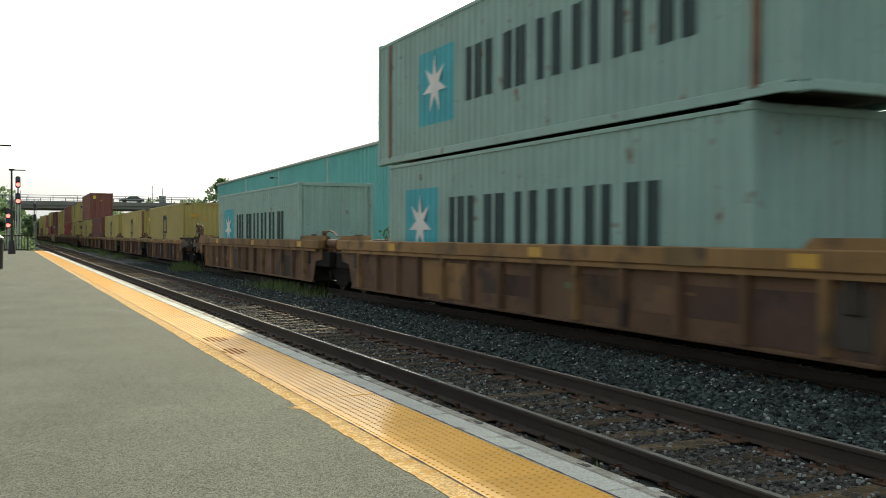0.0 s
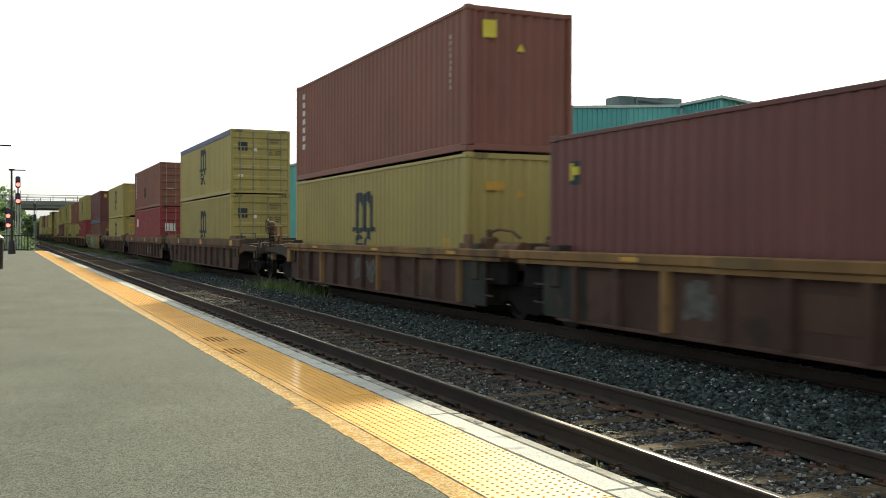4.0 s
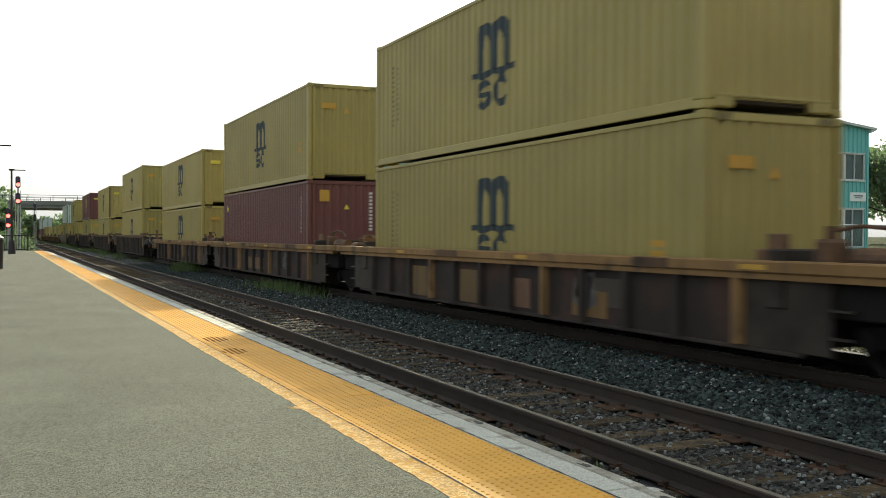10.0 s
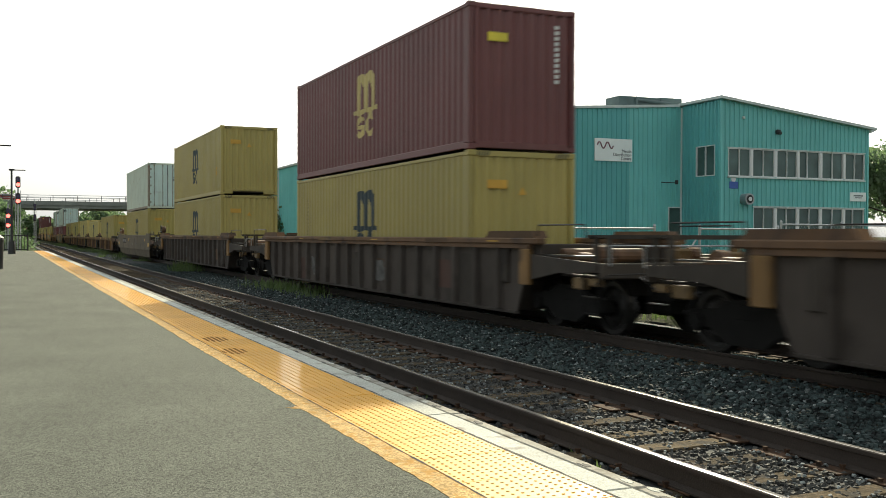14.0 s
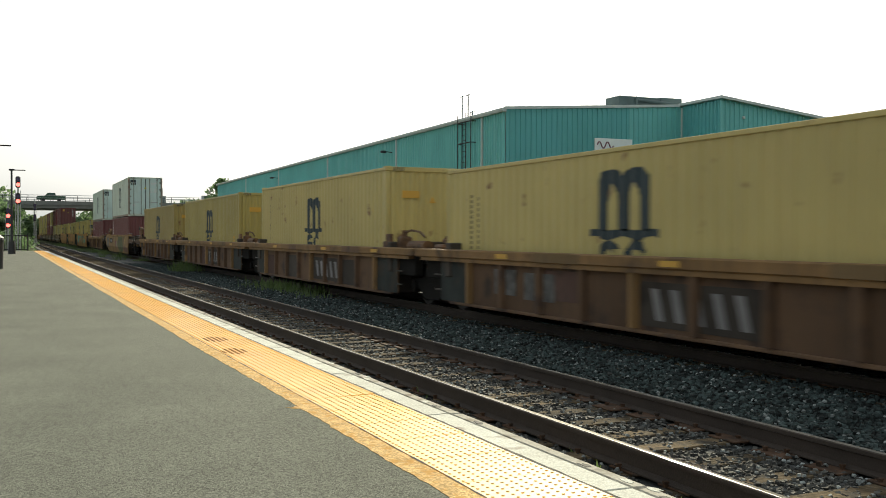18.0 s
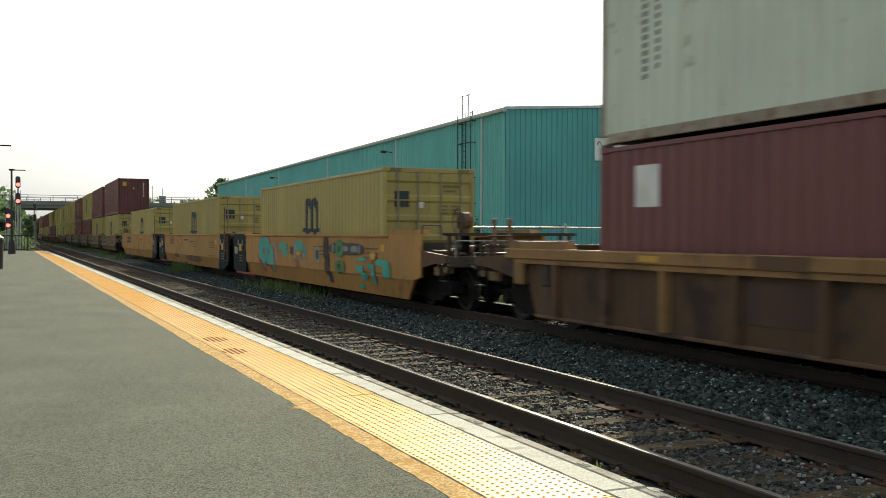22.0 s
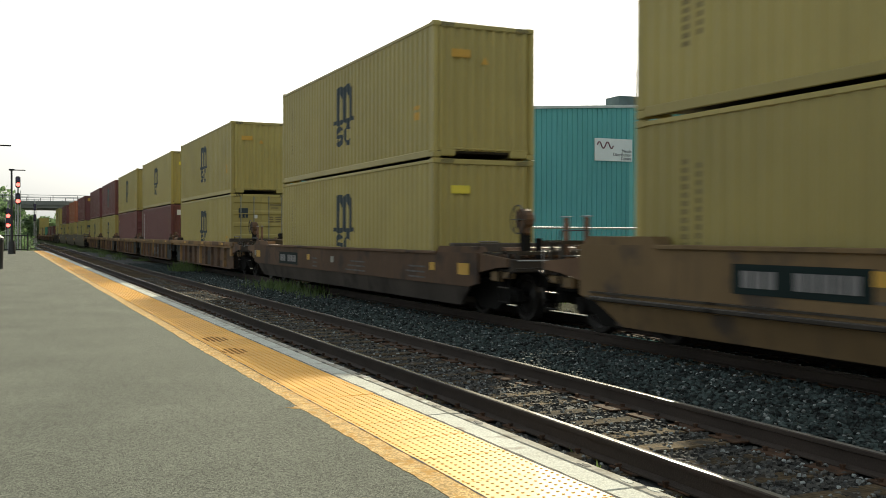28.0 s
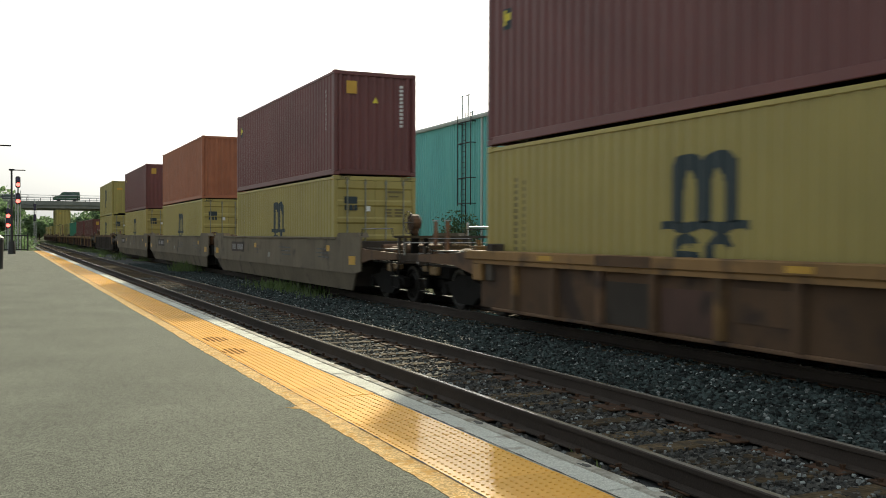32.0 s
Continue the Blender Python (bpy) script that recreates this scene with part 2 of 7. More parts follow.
REEFER = material("box_white", (0.58, 0.66, 0.56), 0.5, grain=0.04, blotch=0.08, blotch_scale=0.7, streak=0.4, vary=0.06, dirt=(0.40, 0.36, 0.24), stain=(0.26, 0.19, 0.11), stain_amount=0.05, stain_scale=3)
GREY_BLUE = material("box_greyblue", (0.255, 0.405, 0.365), 0.5, grain=0.03, blotch=0.10, streak=0.3, stain=RUST, stain_amount=0.08, stain_scale=3, vary=0.05, dirt=(0.24, 0.24, 0.21))
GREEN_BOX = material("box_green", (0.03, 0.22, 0.14), 0.5, grain=0.04, blotch=0.1, streak=0.2)
BLUE_TARP = material("blue_tarp", (0.04, 0.08, 0.19), 0.5, grain=0.05, blotch=0.2, blotch_scale=2, bump=0.8, bump_scale=5)
MARK_NAVY = material("mark_navy", (0.018, 0.035, 0.045), 0.55, grain=0.05, blotch=0.15)
MARK_FADED = material("mark_faded", (0.035, 0.12, 0.115), 0.6, grain=0.1, blotch=0.35, blotch_scale=3)
SPRAY_CYAN = material("spray_cyan", (0.10, 0.39, 0.37), 0.65, grain=0.15, blotch=0.3, blotch_scale=4)
MARK_DIM = material("mark_dim", (0.175, 0.14, 0.055), 0.6, grain=0.1, blotch=0.3)
GRAVEL = material("yard_gravel", (0.20, 0.20, 0.155), 0.9, grain=0.2, grain_scale=40, blotch=0.3, blotch_scale=14, island=0.6)
LETTER_BROWN = material("letter_brown", (0.16, 0.10, 0.045), 0.65, grain=0.12, blotch=0.35, blotch_scale=4)
MARK_INK = material("mark_ink", (0.012, 0.04, 0.04), 0.6, grain=0.05, blotch=0.2)
PALE_STONE = material("pale_stone", (0.24, 0.26, 0.255), 0.8, grain=0.2, grain_scale=40, blotch=0.3, blotch_scale=14, island=0.5)
MARK_CREAM = material("mark_cream", (0.55, 0.44, 0.17), 0.55, grain=0.05, blotch=0.15)
MARK_WHITE = material("mark_white", (0.70, 0.70, 0.68), 0.55, grain=0.05, blotch=0.12)
PALE_INK = material("pale_ink", (0.26, 0.255, 0.22), 0.6, grain=0.1, blotch=0.3)
MARK_TEAL = material("mark_teal", (0.05, 0.38, 0.45), 0.55, grain=0.05, blotch=0.12)
MARK_AMBER = material("mark_amber", (0.58, 0.33, 0.045), 0.55, grain=0.05, blotch=0.12)
MARK_YELLOW = material("mark_yellow", (0.75, 0.62, 0.06), 0.55, grain=0.05, blotch=0.12)
CAR_TAN = material("car_tan", (0.27, 0.157, 0.066), 0.65, spec=0.2, grain=0.12, blotch=0.25, blotch_scale=0.7, streak=0.5, stain=(0.09, 0.06, 0.04), stain_amount=0.4, stain_scale=1.6, vary=0.15)
CAR_BROWN = material("car_brown", (0.145, 0.085, 0.05), 0.7, spec=0.2, grain=0.12, blotch=0.3, blotch_scale=0.7, streak=0.5, stain=(0.05, 0.035, 0.03), stain_amount=0.5, stain_scale=1.4, vary=0.25)
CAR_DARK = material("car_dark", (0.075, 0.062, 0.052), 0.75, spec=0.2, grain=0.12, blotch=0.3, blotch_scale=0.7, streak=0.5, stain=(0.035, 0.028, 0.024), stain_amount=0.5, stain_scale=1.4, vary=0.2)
END_SMOKE = material("end_smoke", (0.03, 0.036, 0.034), 0.7, spec=0.2, grain=0.1, blotch=0.3, blotch_scale=1.5, streak=0.4, stain=(0.06, 0.045, 0.035), stain_amount=0.4, stain_scale=2)
CAR_SOOT = material("car_soot", (0.052, 0.04, 0.036), 0.75, spec=0.2, grain=0.12, blotch=0.3, blotch_scale=0.7, streak=0.5, stain=(0.09, 0.05, 0.04), stain_amount=0.4, stain_scale=1.4, vary=0.2)
CAR_ASH = material("car_ash", (0.080, 0.065, 0.056), 0.75, spec=0.2, grain=0.12, blotch=0.3, blotch_scale=0.7, streak=0.5, stain=(0.045, 0.036, 0.03), stain_amount=0.5, stain_scale=1.4, vary=0.2)
CAR_OCHRE = material("car_ochre", (0.31, 0.195, 0.080), 0.65, spec=0.2, grain=0.1, blotch=0.2, blotch_scale=0.7, streak=0.45, stain=(0.13, 0.085, 0.05), stain_amount=0.3, stain_scale=1.6, vary=0.08)
SPRAY_SAGE = material("spray_sage", (0.135, 0.150, 0.075), 0.7, spec=0.2, grain=0.08, blotch=0.25, blotch_scale=2, streak=0.4)
SPRAY_SMOKE = material("spray_smoke", (0.075, 0.062, 0.060), 0.75, spec=0.2, grain=0.2, blotch=0.35, blotch_scale=5)
SPRAY_LIME = material("spray_lime", (0.065, 0.22, 0.085), 0.65, grain=0.15, blotch=0.3, blotch_scale=4)
SPRAY_ROSE = material("spray_rose", (0.24, 0.075, 0.065), 0.7, grain=0.12, blotch=0.35, blotch_scale=5)
SPRAY_DIM = material("spray_dim", (0.13, 0.125, 0.12), 0.7, spec=0.2, grain=0.2, blotch=0.45, blotch_scale=6)
CAR_PLUM = material("car_plum", (0.10, 0.058, 0.047), 0.75, spec=0.2, grain=0.12, blotch=0.3, blotch_scale=0.7, streak=0.5, stain=(0.045, 0.033, 0.028), stain_amount=0.4, stain_scale=1.4, vary=0.2)
CAR_YELLOW = material("car_yellow", (0.43, 0.228, 0.072), 0.6, spec=0.2, grain=0.06, blotch=0.15, blotch_scale=0.6, streak=0.35, stain=(0.16, 0.09, 0.05), stain_amount=0.2, stain_scale=1.2, vary=0.06)
CAR_GREY = material("car_grey", (0.17, 0.14, 0.10), 0.7, spec=0.2, grain=0.08, blotch=0.2, blotch_scale=0.6, streak=0.45, stain=(0.07, 0.06, 0.05), stain_amount=0.3, stain_scale=1.5)
CAR_MUD = material("car_mud", (0.19, 0.125, 0.062), 0.7, spec=0.2, grain=0.08, blotch=0.2, blotch_scale=0.6, streak=0.45, stain=(0.07, 0.055, 0.045), stain_amount=0.3, stain_scale=1.5)
END_GREEN = material("car_end_green", (0.013, 0.024, 0.024), 0.7, spec=0.12, grain=0.08, blotch=0.2)
GEAR = material("gear_rust", (0.150, 0.084, 0.048), 0.68, spec=0.25, grain=0.15, blotch=0.35, blotch_scale=4, stain=(0.05, 0.035, 0.03), stain_amount=0.45, stain_scale=5, vary=0.2)
DECK = material("deck_steel", (0.045, 0.038, 0.033), 0.34, metal=0.35, grain=0.15, blotch=0.3, blotch_scale=5, rough_vary=0.08)
BOGIE = material("bogie_iron", (0.017, 0.016, 0.015), 0.9, spec=0.12, grain=0.2, blotch=0.3)
ROD = material("lock_rod_zinc", (0.25, 0.25, 0.20), 0.5, metal=0.3, grain=0.08, blotch=0.25, blotch_scale=4)
REEFER_DOOR = material("reefer_door", (0.56, 0.70, 0.66), 0.45, grain=0.03, blotch=0.06, blotch_scale=1.5, streak=0.25, dirt=(0.38, 0.40, 0.32))
MARK_WORN = material("mark_worn", (0.14, 0.18, 0.155), 0.6, grain=0.1, blotch=0.3, blotch_scale=3)
REEFER_EDGE = material("box_edge", (0.30, 0.26, 0.20), 0.6, grain=0.08, blotch=0.25, blotch_scale=2, stain=RUST, stain_amount=0.4, stain_scale=5)
RUSTY = material("rust_paint", (0.19, 0.10, 0.06), 0.75, grain=0.1, blotch=0.35, blotch_scale=2)
SPRAY_GREY = material("spray_grey", (0.22, 0.21, 0.21), 0.6, grain=0.05, blotch=0.25)
SPRAY_GREEN = material("spray_green", (0.11, 0.14, 0.06), 0.6, grain=0.05, blotch=0.25)
WHEEL = material("wheel_steel", (0.04, 0.037, 0.035), 0.38, metal=0.6, spec=0.3, grain=0.1, blotch=0.25)
SPRAY_TEAL = material("spray_teal", (0.045, 0.35, 0.275), 0.6, grain=0.05, blotch=0.2)
SPRAY_RED = material("spray_red", (0.33, 0.04, 0.04), 0.6, grain=0.05, blotch=0.2)

# ---- the line: straight past the platform, easing to the right far off ----
TRACK_A, TRACK_B = 4.96, 9.466       # centre lines of the near track and of the train's track
SPEED = 24.1                         # metres a second
RAIL_GAUGE = 1.505


def ease(y):
    """Sideways shift, rise and heading (radians) of the line at y."""
    e = min(1.0, max(0.0, (y - 50.0) / 110.0))
    return 0.45 * e * e * (3 - 2 * e), 0.0, 0.45 * 6 * e * (1 - e) / 110.0


STATIONS = [-30.0, 0.0, 50.0] + [50.0 + 10 * i for i in range(1, 31)] + [450.0, 700.0]


def swept(line, x, close=False):
    """A profile (x, z) carried along the line."""
    b = Build()
    n = len(line)
    verts, faces = [], []
    for y in STATIONS:
        dx, dz, _ = ease(y)
        verts += [(x + dx + p[0], y, dz + p[1]) for p in line]
    for k in range(len(STATIONS) - 1):
        for i in range(n if close else n - 1):
            j = (i + 1) % n
            faces.append((k * n + i, k * n + j, (k + 1) * n + j, (k + 1) * n + i))
    return b.add(verts, faces)


# ---- ground ----
def ground_height(x, y):
    rise = min(1.0, max(0.0, (x - 12.5) / 5.0)) * 1.05
    return -0.42 + rise + (0.0 if y < 120 else min(1.0, (y - 120) / 100.0) * 0.4)


def build_ground():
    xs = [-900, -400, -150, -60, -30, -15, -8, 0, 3, 7, 12, 12.5, 14, 16, 18, 22, 30, 45, 70, 120, 200, 400, 900]
    ys_ = [-300, -60, -20, 0, 20, 40, 60, 80, 100, 120, 150, 180, 220, 300, 400, 600, 900, 1500, 2500]
    b = Build()
    n = len(xs)
    b.add([(x, y, ground_height(x, y)) for y in ys_ for x in xs], [(r * n + i, r * n + i + 1, (r + 1) * n + i + 1, (r + 1) * n + i) for r in range(len(ys_) - 1) for i in range(n - 1)])
    single("ground", b, SOIL, "weedy soil and gravel beside the railway", "ground", kind="structure")


build_ground()

# ballast beds: one continuous raised bed under both tracks
bed = swept([(-1.75, -0.44), (-1.62, -0.235), (-0.85, -0.20), (0.0, -0.195), (0.8, -0.20), (1.5, -0.215), (2.6, -0.20), (3.2, -0.185), (6.3, -0.19), (6.9, -0.22), (8.3, -0.55)], TRACK_A)
single("ballast_bed", bed, BALLAST, "dark crushed-stone ballast bed under both tracks", "ballast", kind="structure")

RAIL = [(-0.07, -0.17), (0.07, -0.17), (0.07, -0.158), (0.012, -0.14), (0.012, -0.045), (0.036, -0.036), (0.036, -0.008), (0.028, -0.001), (-0.028, -0.001), (-0.036, -0.008), (-0.036, -0.036), (-0.012, -0.045), (-0.012, -0.14), (-0.07, -0.158)]
HEAD = [(-0.025, -0.004), (0.025, -0.004), (0.025, 0.0), (0.020, 0.001), (-0.020, 0.001), (-0.025, 0.0)]
for cx in (TRACK_A, TRACK_B):
    for side in (-1, 1):
        r = single("rail", swept(RAIL, cx + side * RAIL_GAUGE / 2, True), RAIL_SIDE, "rusty steel rail with a polished running surface", "rail", "rails", "structure")
        part("running_surface", swept(HEAD, cx + side * RAIL_GAUGE / 2, True), RAIL_TOP, r, "polished bright steel rail top")

# ---- platform ----
PLAT_Z, EDGE_X, PLAT_END = 0.15, 3.29, 88.6
slab = Build().box(-14, -20, -0.5, 2.30, PLAT_END, PLAT_Z)
platform = single("platform", slab, ASPHALT, "grey asphalt station platform with worn patches", "platform", kind="structure")
part("platform_base", Build().box(2.302, -20, -0.5, 3.165, PLAT_END, 0.04), CONCRETE, platform, "concrete base under the platform edge")


# ---- building: teal metal-clad warehouse with an office wing ----
BLD = Matrix.Translation((23.24, 43.9, 0)) @ pose(0, 0, 0, 0, 0, -1.2)   # local x along the gable, y along the side wall


def cladding(u0, u1, z0, top, pitch=0.305, depth=0.06, holes=()):
    """Ribbed sheet in the x-z plane facing -y, its top edge a function of x; cut round rectangular holes (u0, z0, u1, z1)."""
    b = Build()
    cuts = sorted({u for h in holes for u in (h[0], h[2])})
    us, u = [], u0
    while u < u1 - 1e-6:
        for d, o in ((0.0, 0.0), (0.215, 0.0), (0.235, 1.0), (0.285, 1.0)):
            if u + d < u1:
                us.append((u + d, -depth * o))
        u += pitch
    us.append((u1, 0.0))
    arr = np.array(us)
    xs = sorted(set(arr[:, 0].tolist()) | {c for c in cuts if u0 < c < u1})
    for a, c in zip(xs, xs[1:]):
        m = (a + c) / 2
        spans = [(z0, None)]
        for h in holes:
            if h[0] < m < h[2]:
                nxt = []
                for s, e in spans:
                    if s < h[1] and (e is None or e > h[3]):
                        nxt += [(s, h[1]), (h[3], e)]
                    else:
                        nxt.append((s, e))
                spans = nxt
        ya, yc = np.interp(a, arr[:, 0], arr[:, 1]), np.interp(c, arr[:, 0], arr[:, 1])
        for s, e in spans:
            ea, ec = (top(a), top(c)) if e is None else (e, e)
            b.add([(a, ya, s), (c, yc, s), (c, yc, ec), (a, ya, ea)], [(0, 1, 2, 3)])
    return b


GABLE_TOP = lambda u: 8.0 + u * 0.0635
FRONT_TOP = lambda u: 8.72 - (u - 10.9) * 0.1125
FRONT_WIN = [(11.34, 12.80), (12.93, 14.42), (14.56, 15.97), (16.10, 17.57), (17.71, 19.25), (19.39, 20.82)]
LOW_WIN = [(13.0, 14.42), (14.56, 15.97), (16.10, 17.57), (17.71, 19.25), (19.39, 20.82)]


def build_warehouse():
    w = thing("warehouse", "teal metal-clad warehouse with a two-storey office wing", "building", m=BLD)
    base = 0.3
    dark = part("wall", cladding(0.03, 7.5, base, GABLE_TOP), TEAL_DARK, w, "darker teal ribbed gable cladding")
    part("wall", cladding(7.503, 10.9, base, GABLE_TOP, holes=[(10.03, 0.9, 10.87, 3.14)]), TEAL, w)
    turn_l = Matrix.Rotation(radians(-90), 4, "Z")
    # side wall facing the tracks, in bays between downpipes
    for y0, y1 in ((0.0, 2.6), (2.75, 15.8), (15.95, 31.8), (31.95, 48.6), (48.75, 64.0), (64.15, 82.0)):
        part("wall", cladding(-y1, -y0, base, lambda u: 7.86), TEAL, w, m=turn_l)
    for y in (2.68, 15.88, 31.88, 48.68, 64.08):
        part("downpipe", Build().box(-0.10, y - 0.06, base, -0.005, y + 0.06, 7.86, 0.02), TRIM_GREY, w, "pale grey downpipe")
    part("gutter", Build().prism([(-0.16, 7.86), (0.05, 7.86), (0.05, 8.05), (-0.20, 8.05), (-0.20, 7.95)], "y", -0.05, 82.1), TRIM_GREY, w, "pale eaves trim")
    # body so that the building is solid
    part("inner_wall", Build().prism([(0.06, base), (21.0, base), (21.0, 7.2), (10.85, 8.55), (0.06, 7.9)], "y", 0.06, 82), TRIM_GREY, w)
    part("roof", Build().prism([(-0.05, 8.0), (10.9, 8.70), (21.2, 7.3), (21.2, 7.38), (10.9, 8.80), (-0.05, 8.09)], "y", 0.05, 82.05), TRIM_GREY, w, "pale metal roof sheet")
    part("gable_trim", Build().prism([(-0.06, 7.98), (10.9, 8.675), (10.9, 8.82), (-0.06, 8.12)], "y", -0.10, 0.048), TRIM_GREY, w, "pale roof edge trim")
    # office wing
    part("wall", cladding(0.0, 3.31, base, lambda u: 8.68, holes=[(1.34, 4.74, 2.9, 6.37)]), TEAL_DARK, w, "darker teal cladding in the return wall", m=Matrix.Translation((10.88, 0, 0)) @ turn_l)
    holes = [(a, 4.70, b_, 6.18) for a, b_ in FRONT_WIN] + [(a, 0.95, b_, 3.10) for a, b_ in LOW_WIN]
    part("wall", cladding(10.9, 21.1, base, FRONT_TOP, holes=holes), TEAL, w, m=Matrix.Translation((0, -3.35, 0)))
    part("corner_trim", Build().box(10.84, -3.41, base, 10.98, -3.25, 8.68, 0.01), TEAL, w)
    part("corner_trim", Build().box(21.02, -3.41, base, 21.14, -3.25, 7.55, 0.01), TEAL, w)
    part("inner_wall", Build().prism([(10.95, base), (21.05, base), (21.05, 7.45), (10.95, 8.55)], "y", -3.15, 0.0), TRIM_GREY, w)
    part("wing_roof", Build().prism([(10.7, 8.72), (21.5, 7.52), (21.5, 7.66), (10.7, 8.86)], "y", -3.62, 0.04), TRIM_GREY, w, "pale sloping roof edge of the wing")
    part("soffit", Build().prism([(21.1, 7.35), (21.42, 7.5), (21.1, 7.55)], "y", -3.6, 0.0), TRIM_GREY, w)

    def window(u0, u1, z0, z1, y, split=0.5, m=None, frame_w=0.04):
        f = Build()
        for a, b_ in ((u0, u0 + frame_w), (u1 - frame_w, u1), (u0 + (u1 - u0) * split - 0.016, u0 + (u1 - u0) * split + 0.016)):
            f.box(a, y - 0.05, z0, b_, y + 0.10, z1)
        f.box(u0 + frame_w, y - 0.05, z0, u1 - frame_w, y + 0.10, z0 + 0.05).box(u0 + frame_w, y - 0.05, z1 - 0.05, u1 - frame_w, y + 0.10, z1)
        p = part("window", f, WHITE, w, "white-framed window", m)
        mid = u0 + (u1 - u0) * split
        part("pane", Build().box(u0 + 0.05, y + 0.035, z0 + 0.04, mid - 0.02, y + 0.055, z1 - 0.04), WINDOW, p)
        part("pane", Build().box(mid + 0.02, y + 0.035, z0 + 0.04, u1 - 0.05, y + 0.055, z1 - 0.04), WINDOW, p)
        return p
    for i, (a, b_) in enumerate(FRONT_WIN):
        window(a, b_, 4.70, 6.18, -3.35, 0.40 if i == 3 else 0.5)
    for i, (a, b_) in enumerate(LOW_WIN):
        window(a, b_, 0.95, 3.10, -3.35, 0.42 if i == 4 else 0.5)
    for wins, z0, z1 in ((FRONT_WIN, 4.72, 6.16), (LOW_WIN, 0.97, 3.08)):
        for (a, b_), (c, d) in zip(wins, wins[1:]):
            part("mullion", Build().box(b_, -3.42, z0, c, -3.30, z1, 0.01), WHITE, w, "white panel between windows")
    part("window_sill", Build().box(11.3, -3.46, 4.62, 20.86, -3.32, 4.70, 0.01), TRIM_GREY, w)
    part("window_head", Build().box(11.3, -3.43, 6.18, 20.86, -3.32, 6.23), TRIM_GREY, w)
    part("window_head", Build().box(12.95, -3.43, 3.10, 20.86, -3.32, 3.16), TRIM_GREY, w)
    window(1.34, 2.90, 4.74, 6.37, 0.0, 0.5, Matrix.Translation((10.88, 0, 0)) @ turn_l)
    d = part("door", Build().box(10.08, 0.0, 0.9, 10.82, 0.06, 3.10), WINDOW, w, "dark glazed door in the gable")
    part("frame", Build().box(10.02, -0.05, 0.9, 10.08, 0.08, 3.16).box(10.82, -0.05, 0.9, 10.88, 0.08, 3.16).box(10.08, -0.05, 3.10, 10.82, 0.08, 3.16), WHITE, d)
    part("corner_pipe", Build().box(10.78, -0.12, base, 10.88, -0.05, 8.6, 0.02), TRIM_GREY, w, "grey downpipe in the inner corner")
    # wall lamps and vent
    vent = part("wall_vent", Build().tube((12.38, -3.36, 3.5), (12.38, -3.85, 3.5), 0.30, 20), GALV, w, "round steel wall vent")
    part("vent_mouth", Build().tube((12.38, -3.852, 3.5), (12.38, -3.87, 3.5), 0.21, 20), BLACK, vent)
    part("vent_hub", Build().tube((12.38, -3.872, 3.5), (12.38, -3.90, 3.5), 0.11, 16), WHITE, vent)
    part("wall_lamp", Build().box(14.43, -3.58, 7.02, 14.70, -3.36, 7.26, 0.05).box(14.40, -3.72, 6.98, 14.62, -3.58, 7.14, 0.03), BLACK, w, "dark floodlight on the wall")
    part("wall_lamp", Build().box(12.20, -3.50, 7.72, 12.36, -3.36, 7.86, 0.03), TRIM_GREY, w, "small pale fitting on the wall")
    part("wall_lamp", Build().path([(9.55, -0.02, 4.5), (9.55, -0.45, 4.46), (10.25, -0.45, 4.46)], 0.025).tube((10.25, -0.45, 4.38), (10.25, -0.45, 4.60), 0.09, 10), BLACK, w, "small swan-neck wall lamp")
    for y in (16.6, 48.9):
        part("wall_lamp", Build().path([(-0.02, y, 7.05), (-0.55, y, 7.1)], 0.03).box(-0.85, y - 0.12, 7.0, -0.5, y + 0.12, 7.16, 0.03), BLACK, w, "dark lamp arm on the side wall")
    # roof plant
    ac = part("roof_unit", Build().box(7.6, 1.2, 8.3, 10.35, 2.6, 9.30, 0.04), PLANT_GREY, w, "grey roof ventilation unit")
    part("roof_unit", Build().box(10.4, 1.3, 8.5, 11.9, 2.5, 9.36, 0.04), PLANT_GREY, w, "grey roof ventilation unit")
    part("duct", Build().tube((8.6, 1.1, 9.1), (10.9, 1.1, 9.0), 0.09, 10), PLANT_GREY, w)
    part("whip_aerial", Build().tube((8.15, 0.3, 8.5), (8.15, 0.3, 9.1), 0.05, 8).tube((8.15, 0.3, 9.1), (8.15, 0.3, 10.6), 0.022, 6), PLANT_GREY, w, "thin grey rooftop whip aerial")
    # caged ladder with aerials on the side wall
    lad = part("ladder", Build().path([(-0.14, 5.05, 1.2), (-0.14, 5.05, 8.3)], 0.03).path([(-0.14, 4.55, 1.2), (-0.14, 4.55, 8.3)], 0.03), BLACK, w, "black steel wall ladder with a cage")
    for k in range(23):
        part("rung", Build().tube((-0.14, 4.55, 1.4 + 0.3 * k), (-0.14, 5.05, 1.4 + 0.3 * k), 0.015, 5), BLACK, lad)
    for z in (3.3, 4.7, 6.6, 7.75):
        part("hoop", Build().path([(-0.02, 5.2, z), (-0.34, 5.2, z), (-0.42, 4.7, z), (-0.34, 3.45, z), (-0.02, 3.45, z)], 0.03), BLACK, lad)
    for y in (5.2, 3.45):
        part("guard_rail", Build().tube((-0.34, y, 3.2), (-0.34, y, 8.2), 0.03), BLACK, lad)
